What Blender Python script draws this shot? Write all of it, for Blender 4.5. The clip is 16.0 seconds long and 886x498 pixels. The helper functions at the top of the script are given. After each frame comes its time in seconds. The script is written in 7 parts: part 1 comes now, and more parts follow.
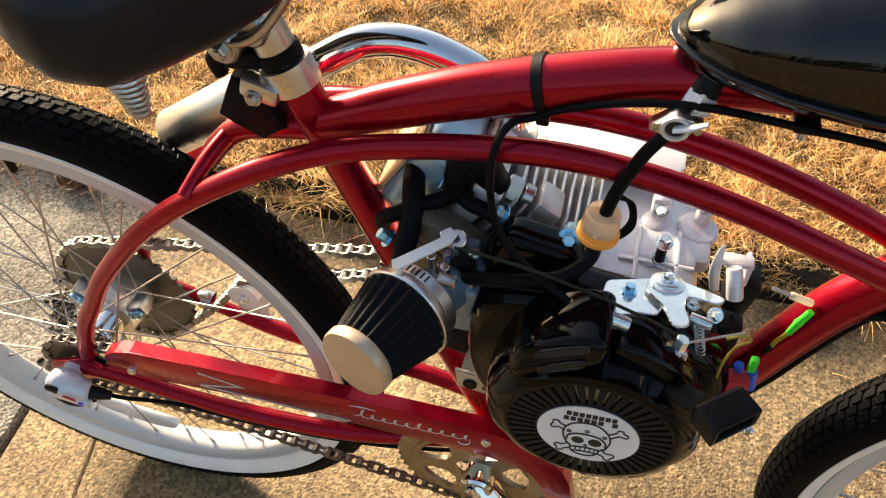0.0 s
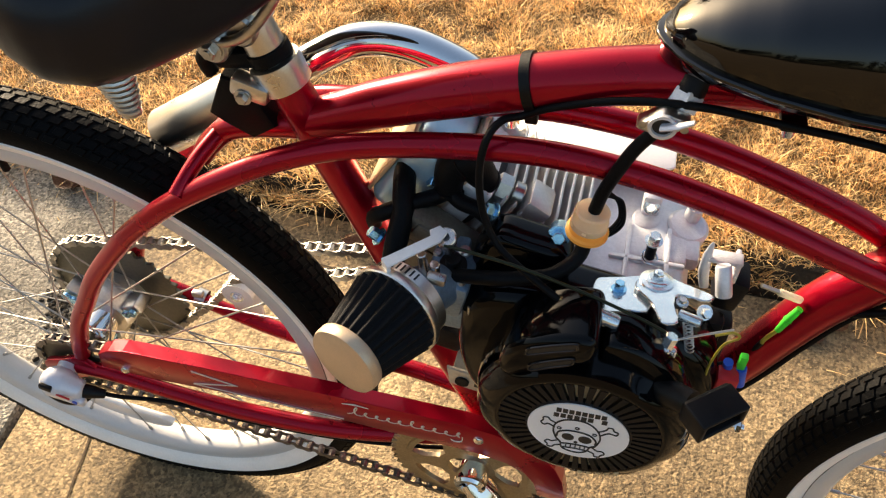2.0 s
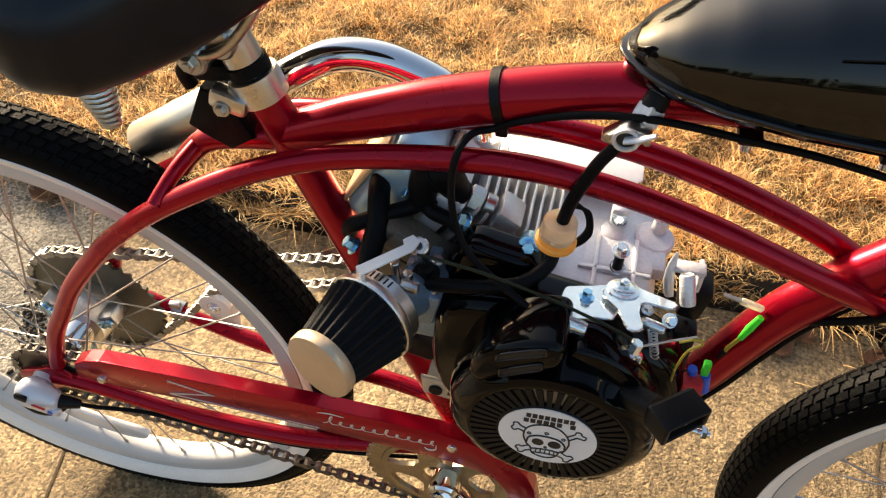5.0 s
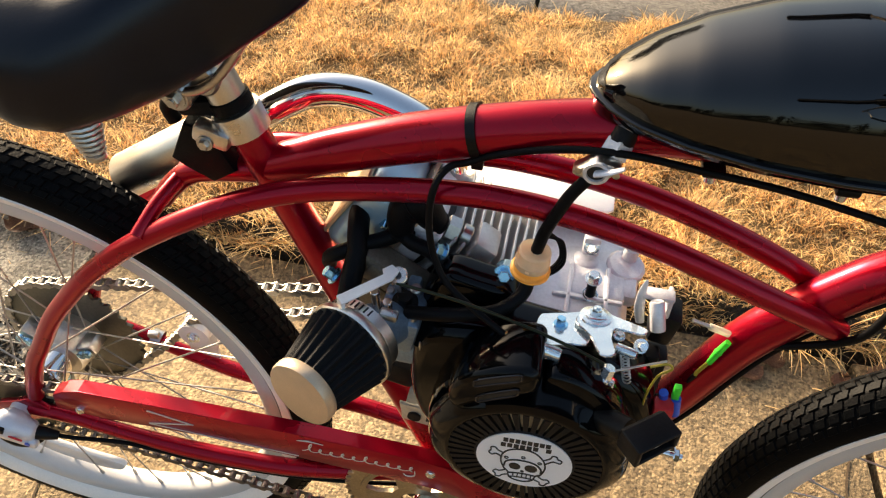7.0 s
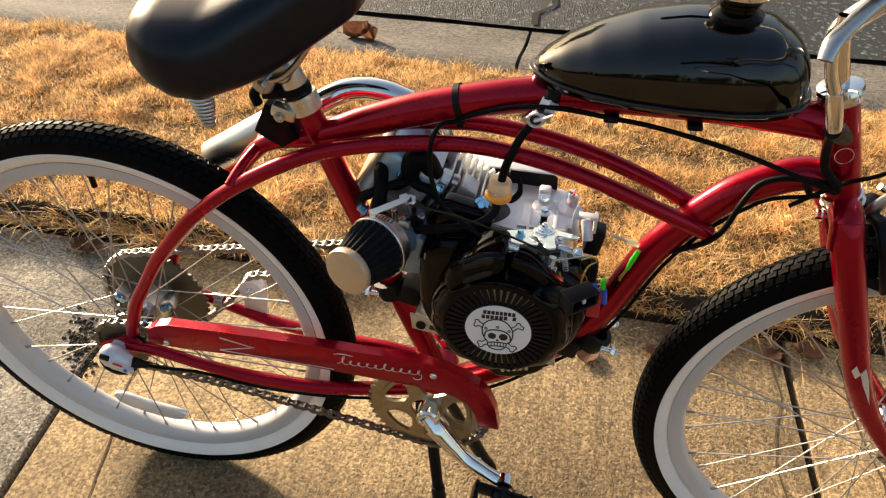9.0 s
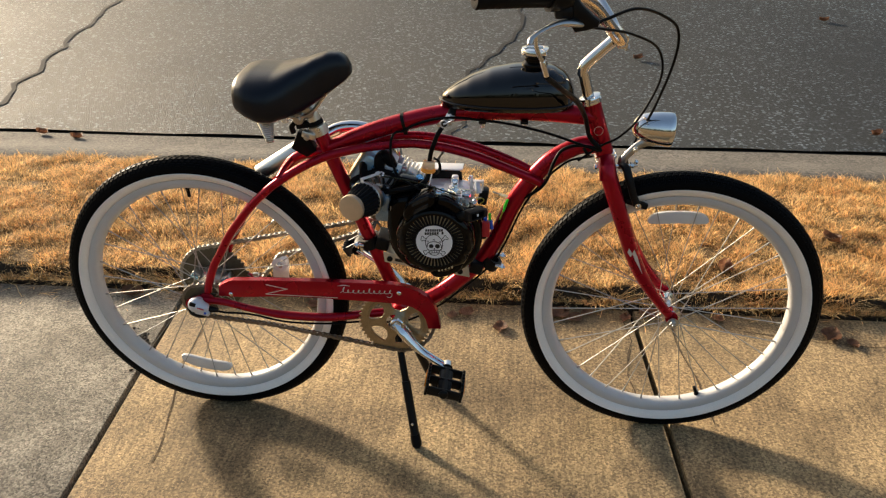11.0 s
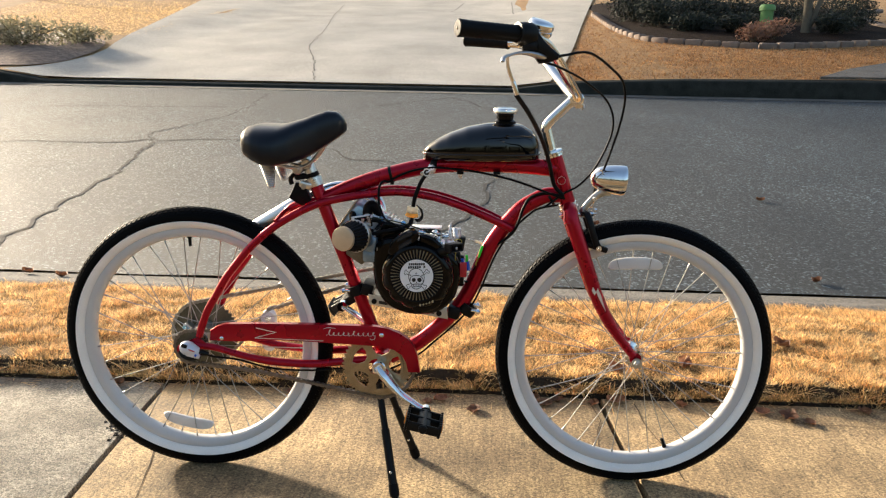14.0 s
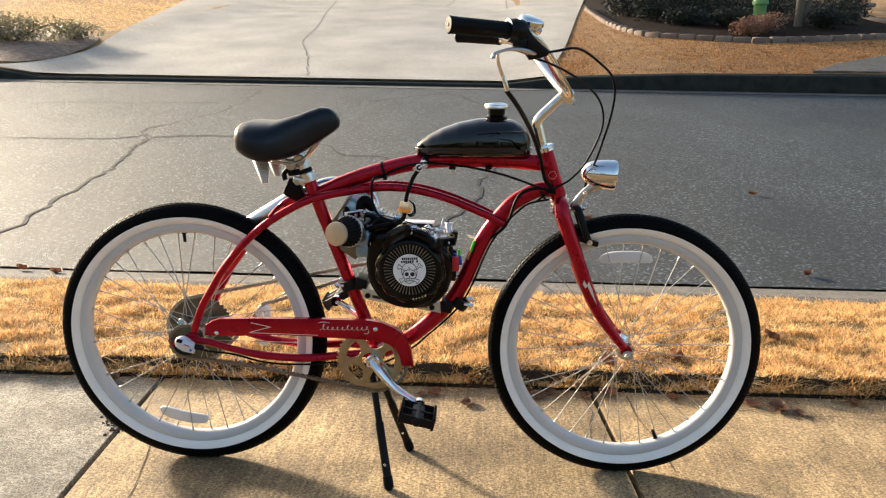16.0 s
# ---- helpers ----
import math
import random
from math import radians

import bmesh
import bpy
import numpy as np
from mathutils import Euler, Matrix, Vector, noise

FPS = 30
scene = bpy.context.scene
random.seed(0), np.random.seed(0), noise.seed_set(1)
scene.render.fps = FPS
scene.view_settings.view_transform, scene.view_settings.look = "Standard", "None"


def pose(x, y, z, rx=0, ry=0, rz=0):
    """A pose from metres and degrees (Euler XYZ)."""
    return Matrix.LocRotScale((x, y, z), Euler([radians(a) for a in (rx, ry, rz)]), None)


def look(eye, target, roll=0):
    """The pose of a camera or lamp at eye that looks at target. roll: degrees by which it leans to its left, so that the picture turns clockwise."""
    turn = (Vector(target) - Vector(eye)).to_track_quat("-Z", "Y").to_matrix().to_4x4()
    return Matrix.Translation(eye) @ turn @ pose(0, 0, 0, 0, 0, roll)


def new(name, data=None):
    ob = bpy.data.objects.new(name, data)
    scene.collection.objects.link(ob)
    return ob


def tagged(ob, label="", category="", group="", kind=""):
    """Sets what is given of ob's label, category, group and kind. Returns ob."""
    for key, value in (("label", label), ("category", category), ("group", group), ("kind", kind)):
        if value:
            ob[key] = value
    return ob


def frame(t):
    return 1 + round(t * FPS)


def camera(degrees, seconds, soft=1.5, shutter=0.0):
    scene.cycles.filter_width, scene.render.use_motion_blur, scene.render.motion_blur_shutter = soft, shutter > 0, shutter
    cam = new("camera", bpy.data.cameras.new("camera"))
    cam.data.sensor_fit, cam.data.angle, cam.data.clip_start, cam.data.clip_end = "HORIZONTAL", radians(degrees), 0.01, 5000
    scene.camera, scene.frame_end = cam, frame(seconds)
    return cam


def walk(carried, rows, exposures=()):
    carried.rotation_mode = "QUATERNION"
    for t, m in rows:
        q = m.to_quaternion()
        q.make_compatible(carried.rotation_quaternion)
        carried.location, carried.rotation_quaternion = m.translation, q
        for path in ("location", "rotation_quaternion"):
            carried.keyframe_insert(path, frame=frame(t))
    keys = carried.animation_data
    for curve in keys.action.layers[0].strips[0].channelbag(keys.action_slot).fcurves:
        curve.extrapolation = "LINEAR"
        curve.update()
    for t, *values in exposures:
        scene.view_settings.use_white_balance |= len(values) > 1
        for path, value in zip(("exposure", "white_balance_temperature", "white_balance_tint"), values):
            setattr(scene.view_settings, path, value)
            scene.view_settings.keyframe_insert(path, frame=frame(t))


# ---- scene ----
cam = camera(57.8, 16.0, 1.2)
PATH = [
    (0, (0.0038, -0.4295, 1.0818), (-0.3532, 0.8381, -0.4234), -1.34),
    (0.5, (0.007, -0.4284, 1.0807), (-0.3488, 0.8381, -0.4257), -1.54),
    (1, (0.0077, -0.4305, 1.0805), (-0.3525, 0.835, -0.4258), -2.03),
    (1.5, (0.0096, -0.4279, 1.0821), (-0.3435, 0.8356, -0.4275), -2.06),
    (2, (0.0101, -0.4291, 1.0833), (-0.3426, 0.8356, -0.4254), -1.37),
    (2.5, (0.0121, -0.4335, 1.0879), (-0.327, 0.854, -0.4046), -0.82),
    (3, (0.0158, -0.4356, 1.0894), (-0.3179, 0.8639, -0.3938), -0.58),
    (3.5, (0.015, -0.4332, 1.0896), (-0.3112, 0.8691, -0.3929), -0.17),
    (6, (0.0204, -0.4489, 1.0952), (-0.2711, 0.8779, -0.3726), 1.27),
    (6.5, (0.0136, -0.4501, 1.0992), (-0.2545, 0.8986, -0.353), 1.61),
    (7, (0.019, -0.4538, 1.1054), (-0.244, 0.9166, -0.3274), 1.98),
    (7.5, (0.04, -0.4454, 1.1102), (-0.2319, 0.9371, -0.3091), 1.72),
    (8, (0.0388, -0.4662, 1.1138), (-0.2348, 0.9329, -0.289), 3.25),
    (8.5, (0.0576, -0.5417, 1.1429), (-0.2325, 0.8864, -0.2269), 3.44),
    (9, (0.0823, -0.7637, 1.1914), (-0.2043, 0.7467, -0.0877), 0.95),
    (9.5, (0.1391, -1.0006, 1.2784), (-0.1187, 0.626, 0.1436), 0.45),
    (10, (0.184, -1.2276, 1.347), (-0.0275, 0.4645, 0.302), 0.58),
    (10.2, (0.1697, -1.3003, 1.3808), (-0.0069, 0.3911, 0.3281), 0.25),
    (12.3, (0.1835, -1.8356, 1.0764), (0.0288, 0.0664, 0.4774), -0.11),
    (12.5, (0.1745, -1.8464, 1.0425), (0.0312, 0.0714, 0.4935), 0.14),
    (13, (0.1638, -1.8624, 1.0042), (0.0554, 0.083, 0.5528), 0.56),
    (13.5, (0.1631, -1.863, 1.0046), (0.077, 0.0859, 0.5638), 0.78),
    (14, (0.1609, -1.8641, 1.0042), (0.0747, 0.0841, 0.5603), 1.10),
    (14.5, (0.1583, -1.8678, 1.0035), (0.0779, 0.0788, 0.5514), 1.44),
    (15, (0.1618, -1.8729, 1.0051), (0.0837, 0.0728, 0.5491), 1.12),
    (15.5, (0.1649, -1.8808, 1.0075), (0.092, 0.0656, 0.5534), 0.99),
    (16, (0.1673, -1.8825, 1.0067), (0.0939, 0.0637, 0.5517), 0.92),
]
walk(cam, [(t, look(eye, target, roll)) for t, eye, target, roll in PATH],
     exposures=[(0.0, 1.40, 6250, 13), (8.2, 1.38, 6250, 13), (9.2, 0.98, 6250, 13), (10.2, 0.66, 6100, 12), (12.4, 1.14, 5800, 11), (13.4, 1.24, 5730, 11), (16.0, 1.31, 5700, 11)])

# ---- light: a low sun behind the bicycle and a clear sky ----
SUN_EL, SUN_DIR = radians(16.5), Vector((-0.765, 0.644, 0)).normalized()
to_sun = Vector((SUN_DIR.x * math.cos(SUN_EL), SUN_DIR.y * math.cos(SUN_EL), math.sin(SUN_EL)))
world = bpy.data.worlds.new("sky")
scene.world = world
world.use_nodes = True
sky = world.node_tree.nodes.new("ShaderNodeTexSky")
sky.sky_type, sky.sun_disc = "NISHITA", False
sky.sun_elevation, sky.sun_rotation = SUN_EL, math.atan2(SUN_DIR.x, SUN_DIR.y)
sky.air_density, sky.dust_density = 1.4, 5.5
back = world.node_tree.nodes["Background"]
back.inputs["Strength"].default_value = 0.105
world.node_tree.links.new(sky.outputs[0], back.inputs["Color"])
sun = new("sun", bpy.data.lights.new("sun", "SUN"))
sun.data.energy, sun.data.angle, sun.data.color = 5.0, radians(5.5), (1.0, 0.80, 0.54)
sun.matrix_world = Matrix.Translation((-6, 5, 5)) @ to_sun.to_track_quat("Z", "Y").to_matrix().to_4x4()


# ---- materials ----
def mat(name, colour, rough=0.5, metal=0.0, coat=0.0, vary=0.15, scale=30.0, fine=400.0, bump=0.0, bump_scale=200.0,
        rough_vary=0.1, second=None, spread=0.5, per_object=0.0, per_island=0.0, transmission=0.0, translucent=0.0, coat_rough=0.05, spec=0.5, speck=None, streak=()):
    """A surface with grain and stains at two scales, in metres of the place itself."""
    m = bpy.data.materials.new(name)
    m.use_nodes = True
    nt = m.node_tree
    n, link = nt.nodes, nt.links.new
    b = n["Principled BSDF"]
    co = n.new("ShaderNodeNewGeometry").outputs["Position"]
    big, small = n.new("ShaderNodeTexNoise"), n.new("ShaderNodeTexNoise")
    for tex, s, d in ((big, scale, 5), (small, fine, 3)):
        tex.inputs["Scale"].default_value, tex.inputs["Detail"].default_value = s, d
        link(co, tex.inputs["Vector"])
    both = n.new("ShaderNodeMath")
    both.operation = "MULTIPLY_ADD"
    both.inputs[1].default_value = 0.5
    half = n.new("ShaderNodeMath")
    half.operation = "MULTIPLY"
    half.inputs[1].default_value = 0.5
    link(small.outputs[0], half.inputs[0])
    link(big.outputs[0], both.inputs[0])
    link(half.outputs[0], both.inputs[2])
    ramp = n.new("ShaderNodeValToRGB")
    c = Vector(colour)
    lo, hi = c * (1 - vary), c * (1 + vary)
    if second is not None:
        hi = Vector(second)
    ramp.color_ramp.elements[0].position, ramp.color_ramp.elements[1].position = 0.5 - spread * 0.4, 0.5 + spread * 0.4
    ramp.color_ramp.elements[0].color, ramp.color_ramp.elements[1].color = (*lo, 1), (*hi, 1)
    link(both.outputs[0], ramp.inputs[0])
    colour_out = ramp.outputs[0]
    for amount, source in ((per_object, "object"), (per_island, "island")):
        if amount:
            rnd = n.new("ShaderNodeObjectInfo").outputs["Random"] if source == "object" else n.new("ShaderNodeNewGeometry").outputs["Random Per Island"]
            hsv, rng = n.new("ShaderNodeHueSaturation"), n.new("ShaderNodeMapRange")
            rng.inputs["To Min"].default_value, rng.inputs["To Max"].default_value = 1 - amount, 1 + amount
            link(rnd, rng.inputs["Value"])
            link(rng.outputs[0], hsv.inputs["Value"])
            link(colour_out, hsv.inputs["Color"])
            colour_out = hsv.outputs[0]
    for lines_per_m, stretch, low, high in streak:
        # broom marks and stains: lines a metre, how drawn out, darkest, lightest
        drawn, lines, tone, mul = n.new("ShaderNodeMapping"), n.new("ShaderNodeTexNoise"), n.new("ShaderNodeMapRange"), n.new("ShaderNodeMixRGB")
        drawn.inputs["Scale"].default_value = (1.0, stretch, 1.0)
        link(co, drawn.inputs["Vector"])
        link(drawn.outputs[0], lines.inputs["Vector"])
        lines.inputs["Scale"].default_value, lines.inputs["Detail"].default_value = lines_per_m, 4
        link(lines.outputs[0], tone.inputs["Value"])
        tone.inputs["From Min"].default_value, tone.inputs["From Max"].default_value = 0.34, 0.62
        tone.inputs["To Min"].default_value, tone.inputs["To Max"].default_value = low, high
        mul.blend_type = "MULTIPLY"
        mul.inputs[0].default_value = 1.0
        link(colour_out, mul.inputs[1])
        link(tone.outputs[0], mul.inputs[2])
        colour_out = mul.outputs[0]
    if speck:
        # stones in the surface: cells of their own tone, (cells a metre, darkest, lightest)
        cell, tone, mul = n.new("ShaderNodeTexVoronoi"), n.new("ShaderNodeMapRange"), n.new("ShaderNodeMixRGB")
        cell.inputs["Scale"].default_value = speck[0]
        link(co, cell.inputs["Vector"])
        sep = n.new("ShaderNodeSeparateColor")
        link(cell.outputs["Color"], sep.inputs[0])
        link(sep.outputs[0], tone.inputs["Value"])
        tone.inputs["From Min"].default_value = speck[3] if len(speck) > 3 else 0.0
        tone.inputs["To Min"].default_value, tone.inputs["To Max"].default_value = speck[1], speck[2]
        mul.blend_type = "MULTIPLY"
        mul.inputs[0].default_value = 1.0
        link(colour_out, mul.inputs[1])
        link(tone.outputs[0], mul.inputs[2])
        colour_out = mul.outputs[0]
    link(colour_out, b.inputs["Base Color"])
    b.inputs["Specular IOR Level"].default_value = spec
    rr = n.new("ShaderNodeMapRange")
    rr.inputs["To Min"].default_value, rr.inputs["To Max"].default_value = max(0.0, rough - rough_vary), min(1, rough + rough_vary)
    link(big.outputs[0], rr.inputs["Value"])
    link(rr.outputs[0], b.inputs["Roughness"])
    b.inputs["Metallic"].default_value = metal
    b.inputs["Coat Weight"].default_value, b.inputs["Coat Roughness"].default_value = coat, coat_rough
    b.inputs["Transmission Weight"].default_value = transmission
    if bump:
        tex, bp = n.new("ShaderNodeTexNoise"), n.new("ShaderNodeBump")
        tex.inputs["Scale"].default_value, tex.inputs["Detail"].default_value = bump_scale, 6
        link(co, tex.inputs["Vector"])
        link(tex.outputs[0], bp.inputs["Height"])
        bp.inputs["Strength"].default_value, bp.inputs["Distance"].default_value = 1.0, bump
        link(bp.outputs[0], b.inputs["Normal"])
    if translucent:
        tr, mix = n.new("ShaderNodeBsdfTranslucent"), n.new("ShaderNodeMixShader")
        link(colour_out, tr.inputs["Color"])
        mix.inputs[0].default_value = translucent
        link(b.outputs[0], mix.inputs[1])
        link(tr.outputs[0], mix.inputs[2])
        link(mix.outputs[0], n["Material Output"].inputs["Surface"])
    return m


RED = mat("candy_red_paint", (0.36, 0.0006, 0.016), 0.28, 0.68, coat=0.32, spec=0.25, vary=0.12, scale=14, fine=900, rough_vary=0.05)
TANK_BLACK = mat("black_tank_lacquer", (0.0010, 0.0010, 0.0014), 0.05, coat=0.25, spec=0.5, vary=0.3, scale=20, rough_vary=0.02, coat_rough=0.02)
BLACK_GLOSS = mat("black_gloss_paint", (0.0018, 0.0018, 0.0022), 0.08, spec=0.20, vary=0.3, scale=20, rough_vary=0.05, bump=0.0001, bump_scale=60)
BLACK_SATIN = mat("black_satin_metal", (0.005, 0.005, 0.006), 0.42, spec=0.18, vary=0.3, bump=0.0002, bump_scale=500)
BLACK_RUBBER = mat("black_rubber", (0.0030, 0.0032, 0.0040), 0.5, spec=0.12, vary=0.35, scale=60, bump=0.0003, bump_scale=700)
TYRE = mat("tyre_rubber", (0.0022, 0.0025, 0.003), 0.5, spec=0.06, vary=0.5, scale=25, bump=0.0004, bump_scale=500)
WHITEWALL = mat("whitewall_rubber", (0.93, 0.90, 0.85), 0.5, vary=0.07, scale=18, rough_vary=0.08)
RIM = mat("white_rim_paint", (0.60, 0.59, 0.58), 0.35, coat=0.3, vary=0.05, scale=12)
CHROME = mat("chrome", (0.84, 0.83, 0.82), 0.035, 1.0, vary=0.04, scale=30, rough_vary=0.03)
BAR_CHROME = mat("worn_bar_chrome", (0.86, 0.83, 0.78), 0.15, 1.0, vary=0.06, scale=40, rough_vary=0.06)
BRUSHED = mat("steel", (0.55, 0.54, 0.52), 0.32, 1.0, vary=0.15, scale=60, rough_vary=0.1)
SPOKE = mat("spoke_steel", (0.42, 0.41, 0.39), 0.42, 0.8, vary=0.1)
ZINC = mat("zinc_plate", (0.80, 0.89, 0.94), 0.15, 0.8, vary=0.12, scale=45, rough_vary=0.1, second=(0.90, 0.96, 0.98))
BRASS = mat("worn_brass", (0.62, 0.46, 0.20), 0.28, 0.9, vary=0.12, scale=90)
CAST_OLIVE = mat("olive_casting", (0.17, 0.15, 0.115), 0.45, 0.45, vary=0.3, scale=40, bump=0.0004, bump_scale=700)
PINKZINC = mat("iridescent_zinc", (0.72, 0.55, 0.50), 0.25, 1.0, vary=0.1, scale=70, second=(0.80, 0.76, 0.70))
ALU = mat("cast_aluminium", (0.78, 0.78, 0.81), 0.36, 0.4, vary=0.1, scale=50, bump=0.0004, bump_scale=900)
FIN = mat("fin_aluminium", (0.72, 0.71, 0.69), 0.36, 0.6, vary=0.12, scale=80, bump=0.0003, bump_scale=900)
# Base blue holds the sky's reflection on the valve cover.
COVER_SKY_BLUE = mat("sky_tinted_steel", (0.42, 0.66, 0.84), 0.30, 0.45, vary=0.1, scale=9, second=(0.52, 0.68, 0.78), spread=0.6)
# Vent lip black is greyed to carry the sky's glint on its edge.
LIP_SHEEN = mat("lip_sheen_black", (0.012, 0.012, 0.014), 0.12, 0.2, vary=0.2)
FIN_GAP_SHADE = mat("fin_gap_dark_metal", (0.055, 0.053, 0.050), 0.5, 0.4, vary=0.3, scale=40, bump=0.0004, bump_scale=700)
# Tan of this brushed metal holds the pavement's reflection in the filter cap.
TAN_REFLECT_METAL = mat("brushed_end_cap", (0.62, 0.48, 0.33), 0.40, 0.55, vary=0.1, scale=90, fine=1200)
SPROCKET = mat("dull_sprocket_steel", (0.11, 0.105, 0.08), 0.42, 0.8, vary=0.3, scale=40)
RING_STEEL = mat("worn_chainring_steel", (0.40, 0.33, 0.22), 0.34, 0.9, vary=0.25, scale=50)
CHAIN = mat("oiled_chain", (0.20, 0.18, 0.16), 0.38, 0.9, vary=0.4, scale=90)
CHAIN_LIGHT = mat("bright_chain", (0.34, 0.32, 0.28), 0.45, 0.95, vary=0.3, scale=90)
LEATHER = mat("black_vinyl", (0.0035, 0.0050, 0.0095), 0.31, spec=0.34, vary=0.2, scale=40, bump=0.00008, bump_scale=600, rough_vary=0.05)
PLASTIC = mat("black_plastic", (0.005, 0.005, 0.005), 0.4, spec=0.2, vary=0.2, bump=0.0002, bump_scale=900)
GREYPLASTIC = mat("silver_plastic", (0.72, 0.72, 0.77), 0.3, 0.2, coat=0.4, vary=0.05)
GAUZE = mat("filter_gauze", (0.005, 0.0055, 0.007), 0.6, spec=0.15, vary=0.6, scale=300, fine=2500, bump=0.0006, bump_scale=1800)
# Screen tan is brightened so the cover's slots read as lit.
SCREEN = mat("tan_slot_screen", (0.56, 0.44, 0.25), 0.6, 0.1, vary=0.3, scale=90)
WHITE = mat("white_vinyl", (0.90, 0.89, 0.90), 0.4, vary=0.02)
INK = mat("black_ink", (0.012, 0.012, 0.012), 0.5, vary=0.1)
SILVERPRINT = mat("silver_print", (0.80, 0.78, 0.74), 0.35, 0.4, vary=0.05)
AMBER = mat("amber_fuel", (1.0, 0.62, 0.14), 0.3, vary=0.06, transmission=0.1, translucent=0.45)
CLOUDY = mat("cloudy_plastic", (0.86, 0.84, 0.70), 0.25, vary=0.05, transmission=0.45, translucent=0.3)
REFLECTOR = mat("white_reflector", (0.80, 0.77, 0.74), 0.2, coat=0.6, vary=0.06, fine=1500)
ORANGE = mat("amber_reflector", (0.75, 0.25, 0.02), 0.25, coat=0.5)
GREEN = mat("green_connector", (0.10, 0.80, 0.06), 0.35, vary=0.05, translucent=0.3)
BLUE = mat("blue_connector", (0.02, 0.10, 0.62), 0.35, vary=0.05)
REDPLASTIC = mat("red_connector", (0.55, 0.02, 0.03), 0.4, vary=0.08)
YELLOW = mat("yellow_wire", (0.42, 0.33, 0.03), 0.45, vary=0.08)
BLUEBOLT = mat("blue_zinc_bolt", (0.34, 0.62, 0.85), 0.2, 0.9, vary=0.12)
SATIN_STEEL = mat("satin_stainless", (0.78, 0.75, 0.70), 0.31, 1.0, vary=0.08, scale=30, fine=700, rough_vary=0.1)
GLASS = mat("lamp_glass", (0.95, 0.95, 0.95), 0.05, vary=0.0, transmission=0.9)
MOUNT_ALU = mat("mount_aluminium", (0.60, 0.57, 0.50), 0.4, 0.6, vary=0.12, scale=50)
WHITESHEET = mat("bare_sheet_metal", (0.90, 0.89, 0.87), 0.38, 0.25, vary=0.05)

CONCRETE = mat("broomed_concrete", (0.19, 0.118, 0.050), 0.85, vary=0.3, scale=3.4, fine=130, bump=0.0034, bump_scale=240, second=(0.57, 0.415, 0.215), spread=0.5, per_object=0.04, speck=(230, 0.48, 1.38), streak=((170, 0.04, 0.82, 1.10), (2.6, 1.0, 0.66, 1.10), (13, 0.6, 0.80, 1.08), (60, 0.10, 0.84, 1.06)))
OLDCONCRETE = mat("exposed_concrete", (0.20, 0.165, 0.108), 0.85, vary=0.35, scale=5.0, fine=220, bump=0.004, bump_scale=200, second=(0.56, 0.495, 0.385), speck=(210, 0.42, 1.5), streak=((3.0, 1.0, 0.60, 1.12), (16, 1.0, 0.80, 1.08)))
KERB = mat("kerb_concrete", (0.085, 0.076, 0.064), 0.88, vary=0.35, scale=4, fine=260, bump=0.003, bump_scale=200, second=(0.215, 0.195, 0.165), speck=(120, 0.5, 1.4))
# Far kerb is coloured darker than the near one for its shaded face.
FARKERB = mat("shade_toned_kerb", (0.016, 0.017, 0.014), 0.9, spec=0.15, vary=0.4, scale=5, fine=120, bump=0.003, bump_scale=100, second=(0.055, 0.055, 0.045))
DRIVE = mat("driveway_concrete", (0.40, 0.365, 0.31), 0.85, spec=0.3, vary=0.16, scale=0.9, fine=40, bump=0.001, bump_scale=120, second=(0.52, 0.485, 0.42), speck=(60, 0.82, 1.14), streak=((0.7, 0.5, 0.86, 1.08),))
RUSSET = mat("russet_lawn", (0.34, 0.155, 0.052), 0.8, vary=0.4, scale=4, fine=30, second=(0.66, 0.37, 0.155), per_island=0.5, translucent=0.35)
ASPHALT = mat("worn_asphalt", (0.019, 0.0240, 0.0275), 0.66, vary=0.45, scale=1.1, fine=60, bump=0.010, bump_scale=170, second=(0.050, 0.062, 0.070), spread=0.7, spec=0.55, speck=(85, 0.40, 4.8, 0.80), streak=((0.5, 1.0, 0.8, 1.2), (2.2, 0.25, 0.82, 1.12)))
CRACK = mat("dirt_in_cracks", (0.085, 0.055, 0.028), 0.95, vary=0.4, scale=40)
TAR = mat("crack_shadow", (0.012, 0.012, 0.012), 0.9, vary=0.4)
SOIL = mat("thatch_soil", (0.085, 0.046, 0.014), 0.95, vary=0.4, scale=22, fine=220, bump=0.006, bump_scale=90, second=(0.24, 0.145, 0.05))
STRAW = mat("dormant_grass", (0.85, 0.50, 0.165), 0.7, vary=0.25, scale=9, fine=60, second=(1.0, 0.77, 0.40), per_island=0.75, translucent=0.5)
# Dark soil, deepened for shade under the turf's overhang; the crumbs share it.
EDGE_SOIL = mat("dark_soil_and_edge_shade", (0.011, 0.008, 0.005), 0.95, vary=0.5, scale=30, fine=150, bump=0.012, bump_scale=70, second=(0.045, 0.030, 0.014))
LAWN = mat("dormant_lawn", (0.13, 0.080, 0.030), 0.95, vary=0.3, scale=3, fine=40, bump=0.02, bump_scale=30, second=(0.24, 0.155, 0.062))
LAWN_FAR = mat("far_lawn_thatch", (0.24, 0.13, 0.045), 0.95, vary=0.3, scale=3, fine=40, bump=0.02, bump_scale=30, second=(0.46, 0.275, 0.105))
# Dark mulch, its colour lowered further for the tree shade on the bed.
MULCH = mat("shade_deepened_mulch", (0.007, 0.005, 0.004), 0.95, spec=0.08, vary=0.6, scale=12, fine=60, bump=0.03, bump_scale=25, second=(0.040, 0.025, 0.016))
